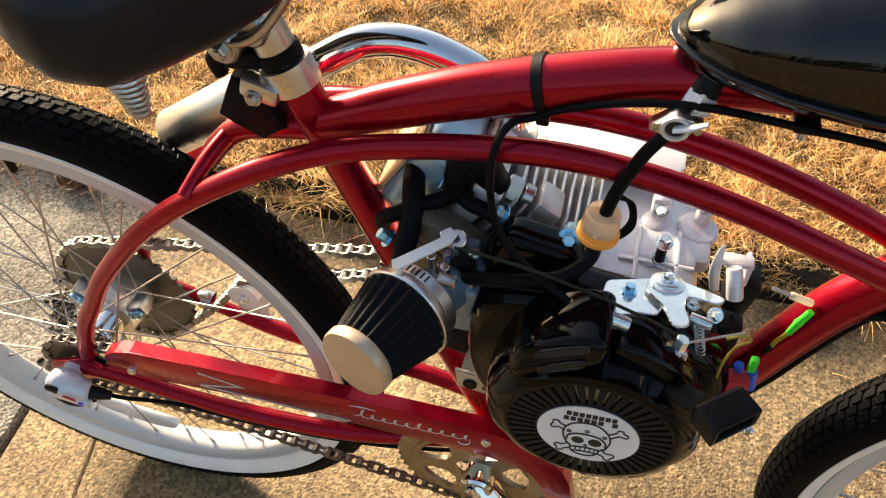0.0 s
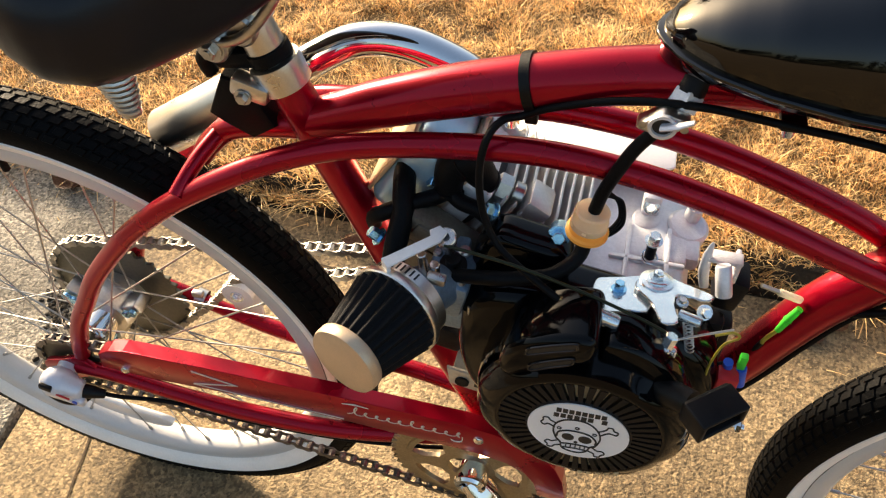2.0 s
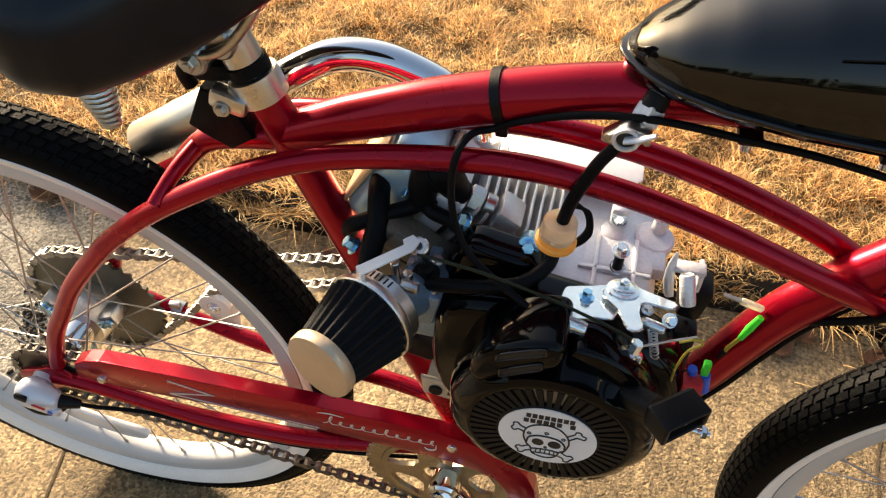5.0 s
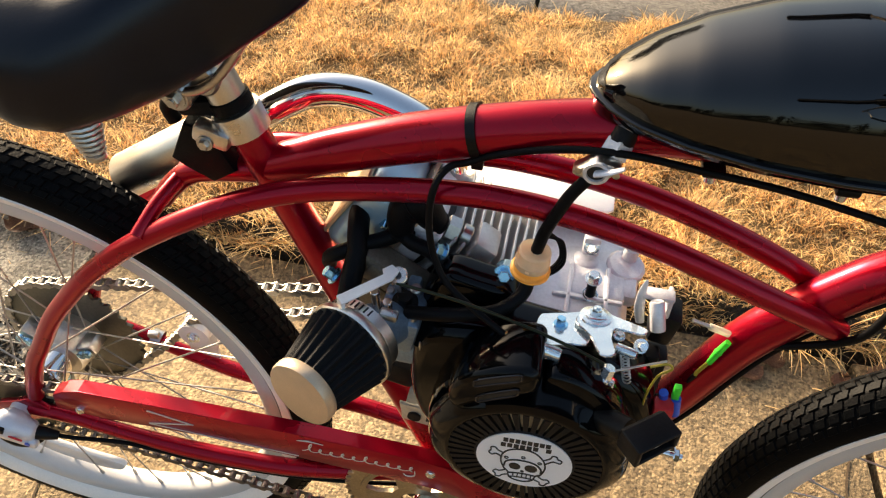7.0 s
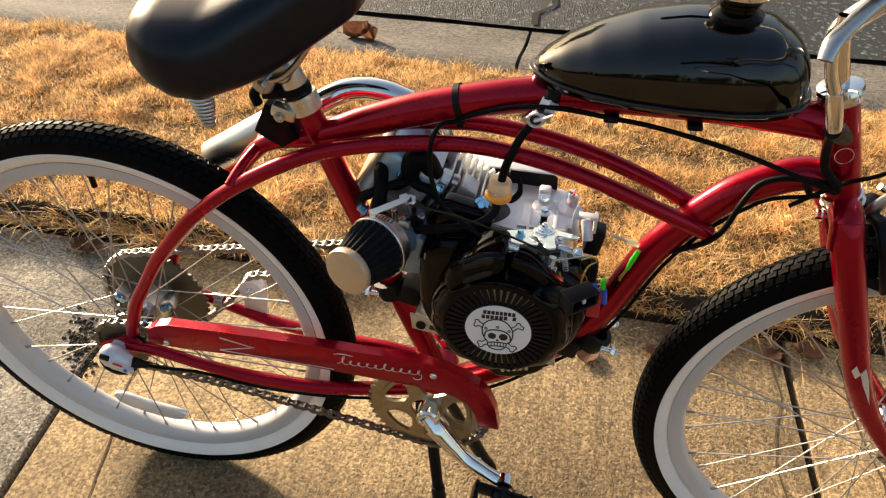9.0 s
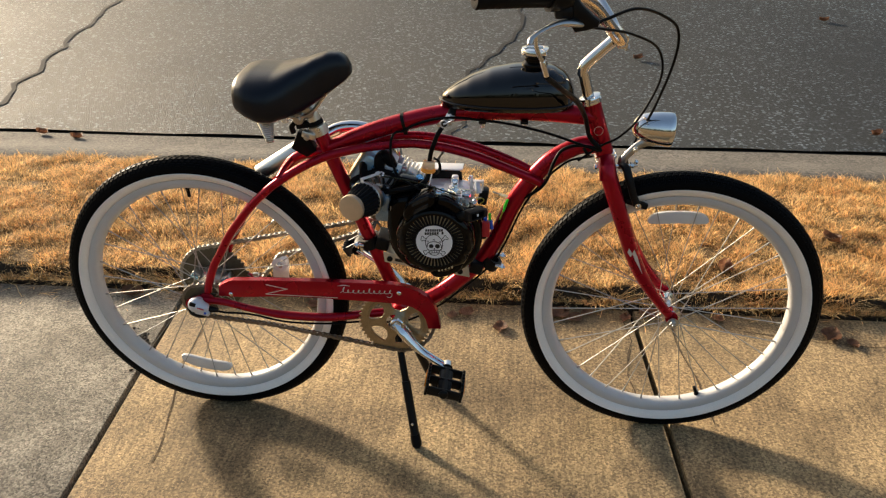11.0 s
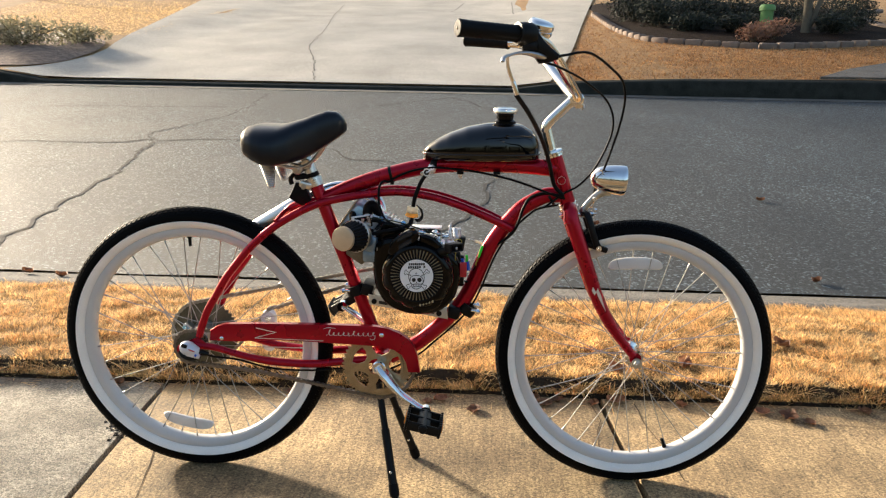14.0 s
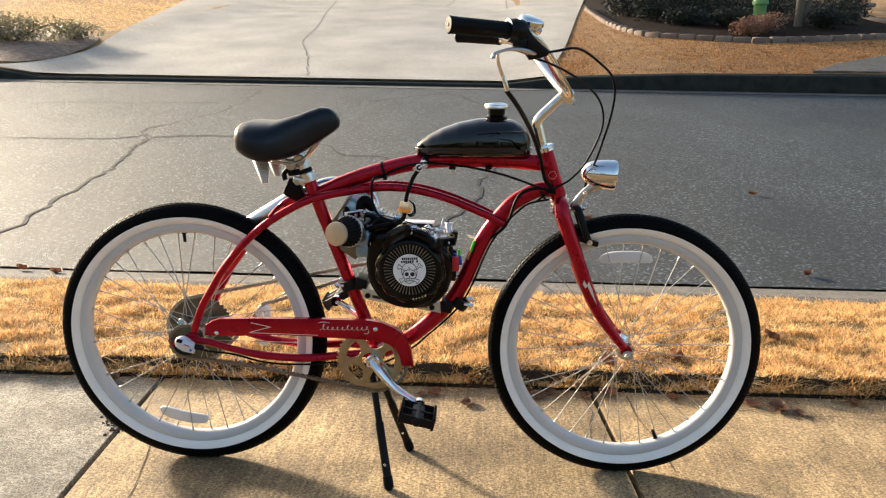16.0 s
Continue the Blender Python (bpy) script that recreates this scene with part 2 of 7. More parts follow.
LEAF = mat("dry_leaf", (0.16, 0.060, 0.028), 0.6, vary=0.35, scale=60, second=(0.46, 0.24, 0.13), per_object=0.35, translucent=0.2)
LITTER = mat("leaf_litter", (0.13, 0.085, 0.06), 0.95, vary=0.6, scale=9, fine=45, bump=0.03, bump_scale=25, second=(0.42, 0.29, 0.21))
FOLIAGE = mat("shrub_leaf", (0.20, 0.18, 0.085), 0.6, vary=0.4, scale=8, second=(0.42, 0.37, 0.22), per_island=0.4, translucent=0.25)
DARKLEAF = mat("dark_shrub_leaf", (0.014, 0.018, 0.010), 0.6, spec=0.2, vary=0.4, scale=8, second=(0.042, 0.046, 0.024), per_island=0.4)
BARK = mat("bark", (0.14, 0.12, 0.085), 0.9, vary=0.35, scale=20, bump=0.006, bump_scale=60)
STONE = mat("edging_stone", (0.22, 0.17, 0.135), 0.9, vary=0.25, scale=10, fine=90, bump=0.004, bump_scale=80, per_object=0.2)
GREENBOX = mat("green_post_plastic", (0.16, 0.34, 0.10), 0.5, vary=0.1)


# ---- shape helpers ----
def link_mesh(name, bm, material, angle=38):
    me = bpy.data.meshes.new(name)
    bmesh.ops.recalc_face_normals(bm, faces=bm.faces)
    bm.to_mesh(me)
    bm.free()
    me.polygons.foreach_set("use_smooth", [True] * len(me.polygons))
    me.set_sharp_from_angle(angle=radians(angle))
    me.materials.append(material)
    return new(name, me)


# the bicycle's frame stands a little nose-up over its wheels
STANCE = Matrix.Translation((-0.0028, 0, -0.0008)) @ Matrix.Rotation(-0.0191, 4, "Y") @ Matrix.Scale(0.9935, 4)


def part(name, bm, material, parent, label="", angle=38, at=None):
    ob = link_mesh(name, bm, material, angle)
    ob.parent = parent
    if at is not None or parent.name == "motor_bicycle":
        ob.matrix_basis = STANCE if at is None else at
    return tagged(ob, label)


def again(ob, m, parent=None):
    """Another piece on the same mesh."""
    o = new(ob.name.split(".")[0], ob.data)
    o.parent = parent or ob.parent
    o.matrix_basis = m
    if ob.get("label"):
        tagged(o, ob["label"])
    return o


def spline(pts, n=6):
    pts = [Vector(p) for p in pts]
    if len(pts) < 3 or n < 2:
        return pts
    out = []
    for i in range(len(pts) - 1):
        a, b, c, d = pts[max(i - 1, 0)], pts[i], pts[i + 1], pts[min(i + 2, len(pts) - 1)]
        for k in range(n):
            t = k / n
            out.append(0.5 * ((2 * b) + (c - a) * t + (2 * a - 5 * b + 4 * c - d) * t * t + (3 * b - a - 3 * c + d) * t ** 3))
    return out + [pts[-1]]


def tube(bm, pts, r, seg=12, n=6, cap=True, flat=1.0):
    """A round tube along a smooth line; r: one radius or one for each given point; flat squeezes it across."""
    line = spline(pts, n)
    radii = [r] * len(line) if not isinstance(r, (list, tuple)) else [float(q) for q in np.interp(np.linspace(0, len(pts) - 1, len(line)), range(len(pts)), r)]
    rings, side = [], None
    for i, p in enumerate(line):
        d = (line[min(i + 1, len(line) - 1)] - line[max(i - 1, 0)]).normalized()
        if side is None:
            side = d.cross(Vector((0, 0, 1)) if abs(d.z) < 0.9 else Vector((0, 1, 0))).normalized()
        side = (side - d * side.dot(d)).normalized()
        up = d.cross(side)
        rings.append([bm.verts.new(p + radii[i] * (math.cos(a) * side + flat * math.sin(a) * up)) for a in (2 * math.pi * k / seg for k in range(seg))])
    for a, b in zip(rings, rings[1:]):
        for k in range(seg):
            bm.faces.new((a[k], a[(k + 1) % seg], b[(k + 1) % seg], b[k]))
    if cap:
        bm.faces.new(rings[0][::-1])
        bm.faces.new(rings[-1])
    return bm


def lathe(bm, prof, origin, axis, seg=32, wave=None):
    """Turns a profile of (radius, height) about an axis."""
    axis = Vector(axis).normalized()
    u = axis.cross(Vector((0, 0, 1)) if abs(axis.z) < 0.9 else Vector((1, 0, 0))).normalized()
    v = axis.cross(u)
    o = Vector(origin)
    rings = []
    for r, h in prof:
        if r < 1e-6:
            rings.append([bm.verts.new(o + axis * h)])
        else:
            rings.append([bm.verts.new(o + axis * h + r * (1 + (wave(a, r) if wave else 0)) * (math.cos(a) * u + math.sin(a) * v)) for a in (2 * math.pi * k / seg for k in range(seg))])
    for a, b in zip(rings, rings[1:]):
        for k in range(seg):
            j = (k + 1) % seg
            if len(a) == 1 and len(b) == 1:
                continue
            if len(a) == 1:
                bm.faces.new((a[0], b[k], b[j]))
            elif len(b) == 1:
                bm.faces.new((a[k], a[j], b[0]))
            else:
                bm.faces.new((a[k], a[j], b[j], b[k]))
    for ring, flip in ((rings[0], True), (rings[-1], False)):
        if len(ring) > 1:
            bm.faces.new(ring[::-1] if flip else ring)
    return bm


def ring(bm, prof, origin, axis, seg=96):
    """A closed profile of (radius, height) turned into a hoop."""
    axis = Vector(axis).normalized()
    u = axis.cross(Vector((0, 0, 1)) if abs(axis.z) < 0.9 else Vector((1, 0, 0))).normalized()
    v, o = axis.cross(u), Vector(origin)
    rings = [[bm.verts.new(o + axis * h + r * (math.cos(a) * u + math.sin(a) * v)) for r, h in prof] for a in (2 * math.pi * k / seg for k in range(seg))]
    for i in range(seg):
        a, b = rings[i], rings[(i + 1) % seg]
        for k in range(len(prof)):
            j = (k + 1) % len(prof)
            bm.faces.new((a[k], a[j], b[j], b[k]))
    return bm


def rod(bm, a, b, r, seg=16, r2=None, chamfer=0.0):
    a, b = Vector(a), Vector(b)
    h, r2 = (b - a).length, r if r2 is None else r2
    c = min(chamfer, h * 0.4, r * 0.6)
    prof = [(r - c, 0), (r, c), (r2, h - c), (r2 - c, h)] if c else [(r, 0), (r2, h)]
    return lathe(bm, prof, a, b - a, seg)


def block(bm, centre, size, bevel=0.0, turn=None, seg=2):
    """A box with rounded edges."""
    t = bmesh.new()
    bmesh.ops.create_cube(t, size=1)
    bmesh.ops.scale(t, vec=size, verts=t.verts)
    if bevel:
        bmesh.ops.bevel(t, geom=t.edges[:], offset=bevel, segments=seg, affect="EDGES", profile=0.5)
    m = Matrix.Translation(centre) @ (turn.to_4x4() if turn is not None else Matrix())
    return merge(bm, t, m)


def merge(bm, t, m=Matrix()):
    made = {v: bm.verts.new(m @ v.co) for v in t.verts}
    for f in t.faces:
        bm.faces.new([made[v] for v in f.verts])
    t.free()
    return bm


def slab(bm, poly, thick, m, bevel=0.0, seg=2):
    """A flat polygon (in the x-y of m) given a thickness along m's z, from 0 up."""
    t = bmesh.new()
    lo = [t.verts.new((x, y, 0)) for x, y in poly]
    f = t.faces.new(lo)
    ext = bmesh.ops.extrude_face_region(t, geom=[f])
    bmesh.ops.translate(t, vec=(0, 0, thick), verts=[v for v in ext["geom"] if isinstance(v, bmesh.types.BMVert)])
    if bevel:
        rim = [e for e in t.edges if abs(e.verts[0].co.z - e.verts[1].co.z) < 1e-6]
        bmesh.ops.bevel(t, geom=rim, offset=bevel, segments=seg, affect="EDGES", profile=0.5)
    return merge(bm, t, m)


SIDE = Matrix(((1, 0, 0, 0), (0, 0, -1, 0), (0, 1, 0, 0), (0, 0, 0, 1)))  # x, z drawn; thickness towards -y


def side(bm, poly, y0, thick, bevel=0.0, seg=2):
    """A polygon drawn in x, z; from y0 towards -y."""
    return slab(bm, poly, thick, Matrix.Translation((0, y0, 0)) @ SIDE, bevel, seg)


def hexbolt(bm, pos, axis, r=0.006, h=0.005, stud=0.0):
    axis = Vector(axis).normalized()
    lathe(bm, [(r * 1.45, 0), (r * 1.45, 0.0012)], pos, axis, 16)
    lathe(bm, [(r, 0.0012), (r, h), (r * 0.85, h + 0.0008)], pos, axis, 6)
    if stud:
        lathe(bm, [(r * 0.5, h), (r * 0.5, h + stud)], pos, axis, 10)
    return bm


def smooth_poly(pts, n=5):
    """A closed smooth outline through 2D points."""
    out, k = [], len(pts)
    for i in range(k):
        a, b, c, d = (Vector(pts[(i + j) % k]) for j in (-1, 0, 1, 2))
        for s in range(n):
            t = s / n
            out.append(tuple(0.5 * ((2 * b) + (c - a) * t + (2 * a - 5 * b + 4 * c - d) * t * t + (3 * b - a - 3 * c + d) * t ** 3)))
    return out


B = bmesh.new


# ---- ground, pavement, verge, road and the far side ----
ROAD_Y, ROAD_Z, ROAD_SLOPE, RISE = 2.0, -0.06, 0.075, 0.14


def edge_y(x):
    """The far edge of the road."""
    return float(np.interp(x, [-60, 60], [11.25, 10.75]))


def road_z(y):
    return ROAD_Z + ROAD_SLOPE * (y - ROAD_Y)


def kerb_h(x):
    """The far kerb is dropped along the driveway."""
    # Heights also take in the shadow band along the gutter.
    return float(np.interp(x, [-7.7, -6.9, -6.0, 0.6, 1.5, 3.2, 6.2], [0.17, 0.04, 0.05, 0.05, 0.17, 0.24, 0.27]))


def far_z(x, y):
    e = edge_y(x)
    return road_z(e) + kerb_h(x) + RISE * min(max(y - e, 0), 24)


def sheet(name, xs, ys_of, z_of, material, label="", kind="structure", category=""):
    """A grid over x; for each x the same number of y values."""
    bm = B()
    rows = [[bm.verts.new((x, y, z_of(x, y))) for y in ys_of(x)] for x in xs]
    for a, b in zip(rows, rows[1:]):
        for k in range(len(a) - 1):
            bm.faces.new((a[k], b[k], b[k + 1], a[k + 1]))
    return tagged(link_mesh(name, bm, material, 60), label, category, kind=kind)


def ground_z(x, y):
    if y < 1.5:
        return -0.05
    e = edge_y(x)
    if y <= e:
        return road_z(y) - 0.06 if y > 2 else -0.13
    return far_z(x, y) - kerb_h(x) * max(0, 1 - (y - e) / 0.3) - 0.06


XS_FAR = [-400, -120, -60, -30, -14, -10, -8.5, -7.7, -7.3, -6.9, -6.0, -4, -2.5, -1, 0.6, 1.0, 1.5, 2.2, 3.2, 4.9, 6.2, 8, 10, 14, 30, 60, 120, 400]
sheet("ground", XS_FAR, lambda x: [-400, -60, -6, -1, 1.45, 1.55, 2.05, edge_y(x) - 0.02, edge_y(x) + 0.3, edge_y(x) + 8, edge_y(x) + 24, 60, 400], ground_z, LAWN, "dormant tan lawn around the street", category="ground")

# pavement slabs, with a skewed dummy joint
JOINT = -0.055
pavement = tagged(new("pavement"), "concrete pavement of broomed slabs with dark open joints", "pavement", kind="structure")
for i, (x0, x1) in enumerate([(-6.3, -4.9), (-4.9, -3.55), (-3.55, -2.17), (-2.17, -0.795), (-0.795, 0.580), (0.580, 1.95), (1.95, 3.3), (3.3, 4.7), (4.7, 6.1)]):
    bm = B()
    g = 0.007
    sk = lambda y: JOINT * y
    slab(bm, [(x0 + g + sk(-1.05), -1.05), (x1 - g + sk(-1.05), -1.05), (x1 - g + sk(0.505), 0.505), (x0 + g + sk(0.505), 0.505)], 0.10, Matrix.Translation((0, 0, -0.10)), 0.006, 2)
    part("slab", bm, OLDCONCRETE if x1 < -0.7 else CONCRETE, pavement, "greyer concrete slab with exposed stones" if x1 < -0.7 else "warm tan broomed concrete slab")
bm = B()
block(bm, (0, -0.25, -0.06), (12.4, 1.6, 0.03))
part("joint_filler", bm, TAR, pavement)


def ribbon(bm, pts, width, z_of, lift=0.003, jitter=0.03, step=0.08):
    """A thin uneven crack along a line on a surface."""
    line = []
    for (ax, ay), (bx, by) in zip(pts, pts[1:]):
        k = max(1, int(math.hypot(bx - ax, by - ay) / step))
        line += [(ax + (bx - ax) * j / k, ay + (by - ay) * j / k) for j in range(k)]
    line.append(pts[-1])
    prev = None
    for i, (x, y) in enumerate(line):
        a, b = line[max(i - 1, 0)], line[min(i + 1, len(line) - 1)]
        d = Vector((b[0] - a[0], b[1] - a[1])).normalized()
        nrm = Vector((-d.y, d.x))
        off = jitter * (noise.noise((x * 4, y * 4, 1.3)) + 0.5 * noise.noise((x * 13, y * 13, 7.1)))
        w = width * (0.45 + 0.9 * abs(noise.noise((x * 7, y * 7, 4.2))))
        c = Vector((x, y)) + nrm * off
        p, q = c + nrm * w, c - nrm * w
        now = (bm.verts.new((p.x, p.y, z_of(p.x, p.y) + lift)), bm.verts.new((q.x, q.y, z_of(q.x, q.y) + lift)))
        if prev:
            bm.faces.new((prev[0], prev[1], now[1], now[0]))
        prev = now
    return bm


for pts, w in (([(-0.62, -0.24), (-0.655, -0.06), (-0.69, 0.12), (-0.70, 0.30)], 0.0022), ([(0.52, 0.46), (0.535, 0.34), (0.515, 0.18), (0.53, 0.05)], 0.0025), ([(0.655, 0.47), (0.66, 0.33), (0.69, 0.15), (0.70, 0.0)], 0.0022),
               ([(-0.55, 0.40), (-0.42, 0.385), (-0.33, 0.392)], 0.0018), ([(0.86, 0.41), (1.1, 0.37), (1.4, 0.36), (1.9, 0.33)], 0.0018)):
    part("hairline_crack", ribbon(B(), pts, w, lambda x, y: 0.0, 0.0012, 0.012, 0.02), CRACK, pavement)

def verge_z(x, y):
    return 0.012 * noise.noise((x * 2.5, y * 2.5, 0)) + 0.010 * noise.noise((x * 9, y * 9, 3)) - 0.02 + 0.070 * min(1, max(0, (y - 0.525 - 0.018 * noise.noise((x * 6, 0, 3)) - 0.008 * noise.noise((x * 23, 0, 3))) / 0.016)) - 0.03 * max(0, (y - 1.2) / 0.3)


# verge soil under the grass, and the near kerb
sheet("verge", np.linspace(-9, 9, 73), lambda x: [0.56, 0.60, *np.linspace(0.66, 1.53, 10)], verge_z, SOIL,
      "narrow verge of thatch and soil under dormant grass", category="verge")
sheet("verge_edge", np.linspace(-9, 9, 361), lambda x: [0.47, 0.500, 0.510, 0.520, 0.530, 0.540, 0.550, 0.562], verge_z, EDGE_SOIL, "soil edge of the turf above the pavement, darkened in colour for shade", category="verge")
near_kerb = tagged(new("kerb_near"), "rough grey concrete kerb and gutter beside the verge", "kerb", kind="structure")
KERB_PROFILE = [(1.46, 0.0), (1.50, 0.022), (1.56, 0.026), (1.64, 0.012), (1.74, -0.018), (1.85, -0.044), (1.985, -0.058), (1.99, -0.12), (1.46, -0.12)]
for k in range(-4, 5):
    bm = B()
    x0 = -0.13 + 3.05 * k
    cuts = np.linspace(x0 + 0.006, x0 + 3.044, 13)
    rows = [[bm.verts.new((x, y + (0.004 * noise.noise((x * 3, y * 9, 2)) if y < 1.97 else 0), z + 0.004 * noise.noise((x * 4, y * 6, 5)))) for y, z in KERB_PROFILE] for x in cuts]
    for a, b in zip(rows, rows[1:]):
        for j in range(len(a)):
            bm.faces.new((a[j], b[j], b[(j + 1) % len(a)], a[(j + 1) % len(a)]))
    bm.faces.new(rows[0])
    bm.faces.new(rows[-1][::-1])
    part("kerb_section", bm, KERB, near_kerb)

# road
road_xs = sorted(set(list(np.linspace(-60, -9, 12)) + list(np.linspace(-8.8, 9, 120)) + list(np.linspace(9.5, 60, 12))))
road = sheet("road", road_xs, lambda x: [2.026 + 0.022 * noise.noise((x * 3, 0, 0)) + 0.014 * noise.noise((x * 11, 3, 0)), *np.linspace(2.1, edge_y(x) - 0.28, 26)],
             lambda x, y: road_z(y) + 0.003 * noise.noise((x * 1.5, y * 1.5, 0)), ASPHALT, "worn grey asphalt road with long cracks", category="road")
bm = B()
block(bm, (0, 2.0, -0.10), (18, 0.16, 0.04))
part("edge_gap", bm, TAR, road)
for pts, w in (([(-2.55, 2.06), (-2.58, 2.52), (-2.63, 2.98), (-2.67, 3.56), (-2.71, 3.82), (-2.78, 4.43), (-2.90, 5.03), (-3.02, 5.91)], 0.013), ([(-3.02, 5.91), (-2.78, 6.09), (-2.38, 6.09), (-1.93, 6.10)], 0.009), ([(-2.91, 5.5), (-3.02, 5.91), (-3.30, 6.41), (-2.91, 7.56), (-2.88, 8.65), (-3.02, 10.35)], 0.010),
               ([(-4.9, 5.70), (-4.48, 5.73), (-3.78, 5.78), (-3.39, 5.78), (-3.08, 6.04)], 0.008), ([(-5.47, 8.2), (-5.12, 8.46), (-4.23, 8.47), (-3.16, 8.59)], 0.008), ([(0.52, 8.6), (0.46, 6.2), (0.38, 4.79), (0.22, 4.33), (0.19, 4.13), (0.20, 3.74), (0.0, 3.21), (-0.08, 2.7), (-0.12, 2.04)], 0.010),
               ([(-1.28, 5.72), (-0.98, 5.20), (-0.57, 5.13)], 0.007), ([(-1.29, 8.99), (-0.28, 10.22), (0.37, 8.75)], 0.008)):
    along = abs(pts[-1][0] - pts[0][0]) > abs(pts[-1][1] - pts[0][1])
    part("crack", ribbon(B(), pts, w * (3.2 if along else 1.6), lambda x, y: road_z(y) + 0.003 * noise.noise((x * 1.5, y * 1.5, 0)), 0.004, 0.09), TAR, road)

# far gutter and kerb
xs_kerb = [-60, -30, -14, -10, -8.5, -7.7, -7.3, -6.9, -6.5, -6.0, -4.5, -3, -1.5, 0, 0.6, 0.85, 1.1, 1.3, 1.5, 2, 3.2, 4, 4.9, 6.2, 8, 12, 30, 60]
sheet("gutter_far", xs_kerb, lambda x: [edge_y(x) - 0.30, edge_y(x) + 0.02], lambda x, y: road_z(y) + 0.006, KERB, "pale concrete gutter along the far kerb", category="gutter")
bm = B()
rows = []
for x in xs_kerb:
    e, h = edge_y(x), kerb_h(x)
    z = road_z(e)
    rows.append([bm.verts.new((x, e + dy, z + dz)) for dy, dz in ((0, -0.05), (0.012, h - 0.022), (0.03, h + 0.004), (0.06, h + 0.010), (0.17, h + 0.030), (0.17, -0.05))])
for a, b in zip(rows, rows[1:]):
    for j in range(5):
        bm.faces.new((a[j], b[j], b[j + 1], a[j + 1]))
tagged(link_mesh("kerb_far", bm, FARKERB, 50), "concrete kerb toned dark for its shaded face, dropped across the driveway", "kerb", kind="structure")

# far lawn, driveway
sheet("lawn_far", [x for x in XS_FAR if abs(x) <= 60], lambda x: [edge_y(x) + 0.15, *[edge_y(x) + d for d in (0.5, 1, 2, 4, 8, 16, 24)]], lambda x, y: far_z(x, y) + 0.012 + (0.02 * noise.noise((x, y, 3))), LAWN_FAR,
      "dormant golden lawn on the far slope", category="lawn")


def drive_x(v):
    """Left and right edge of the driveway, v metres up from the kerb."""
    return (float(np.interp(v, [0, 0.5, 0.9, 1.3, 2.1, 2.8, 4.6, 6, 10, 15.6, 24], [-7.75, -7.52, -7.38, -7.3, -7.24, -7.24, -7.65, -7.9, -8.66, -9.77, -11.4])), float(np.interp(v, [0, 0.9, 1.9, 4.3, 9, 16, 24], [1.2, 1.39, 1.62, 2.02, 2.71, 3.77, 5.0])))


bm = B()
rows = []
for v in (0.16, 0.3, 0.6, 0.9, 1.3, 1.7, 2.4, 3.2, 4, 5.5, 7, 9, 12, 16, 24):
    l, r = drive_x(v)
    rows.append([bm.verts.new((x, edge_y(x) + v, far_z(x, edge_y(x) + v) + 0.04 - 0.006 * (v < 0.2))) for x in np.linspace(l, r, 15)])
for a, b in zip(rows, rows[1:]):
    for j in range(14):
        bm.faces.new((a[j], a[j + 1], b[j + 1], b[j]))
driveway = tagged(link_mesh("driveway", bm, DRIVE, 60), "pale grey concrete driveway with fine cracks rising from the road", "driveway", kind="structure")
dz = lambda x, y: far_z(x, y) + 0.04
for pts, w in (([(-4.9, 28), (-4.44, 23.4), (-3.9, 19.2), (-3.58, 15.66), (-3.03, 13.54), (-2.56, 11.3)], 0.012), ([(1.15, 30.0), (1.08, 24.43)], 0.014), ([(-0.6, 30.0), (-0.9, 25.5)], 0.014), ([(-8.9, 22.6), (-4.94, 23.27), (2.75, 25.29)], 0.012)):
    part("crack", ribbon(B(), pts, w, dz, 0.006, 0.06, 0.15), TAR, driveway)


def bed(name, poly, label, material=None):
    bm = B()
    poly = smooth_poly(poly, 5)
    cx, cy = np.mean(poly, axis=0)
    rings = []
    for s, lift in ((1.0, 0.03), (0.8, 0.09), (0.45, 0.12)):
        rings.append([bm.verts.new((cx + s * (x - cx), cy + s * (y - cy), far_z(cx + s * (x - cx), cy + s * (y - cy)) + lift + 0.03 * noise.noise((x, y, s)))) for x, y in poly])
    for a, b in zip(rings, rings[1:]):
        for k in range(len(a)):
            bm.faces.new((a[k], a[(k + 1) % len(a)], b[(k + 1) % len(a)], b[k]))
    bm.faces.new(rings[-1])
    return tagged(link_mesh(name, bm, material or MULCH, 60), label, "flower bed", kind="structure")


bed("bed_left", [(-7.45, 12.0), (-7.33, 13.1), (-7.4, 14.0), (-7.9, 15.3), (-9.6, 16.3), (-12.5, 16.6), (-13.5, 14.0), (-12.0, 11.6), (-9.0, 11.45), (-7.8, 11.5)], "mulched bed with dry leaves at the driveway corner", LITTER)
bed("bed_right", [(3.45, 23.4), (3.45, 20.2), (3.52, 18.1), (3.75, 16.8), (4.1, 16.2), (4.7, 15.8), (5.8, 15.3), (7.1, 15.6), (8.8, 16.3), (11.0, 19.0), (12, 26), (8, 30), (4.2, 28)], "dark mulched bed deepened for tree shade, low shrubs behind a stone edging")


bed("bed_corner", [(10.2, 19.0), (10.25, 20.3), (10.6, 21.6), (11.2, 23.6), (12.6, 25.0), (15, 25), (15, 19), (12.5, 17.6), (11.0, 18.0)], "golden dormant lawn patch behind a low curved edging", LAWN_FAR)
bm = B()
tube(bm, [(x, y, far_z(x, y) + 0.10) for x, y in ((11.0, 18.0), (10.3, 18.8), (10.15, 19.6), (10.25, 20.4), (10.6, 21.6), (11.2, 23.6), (12.6, 25.0))], 0.075, 10, 6)
tagged(link_mesh("bed_edging", bm, STONE, 60), "low curved brown edging round a lawn patch", "edging", kind="structure")
bm = B()
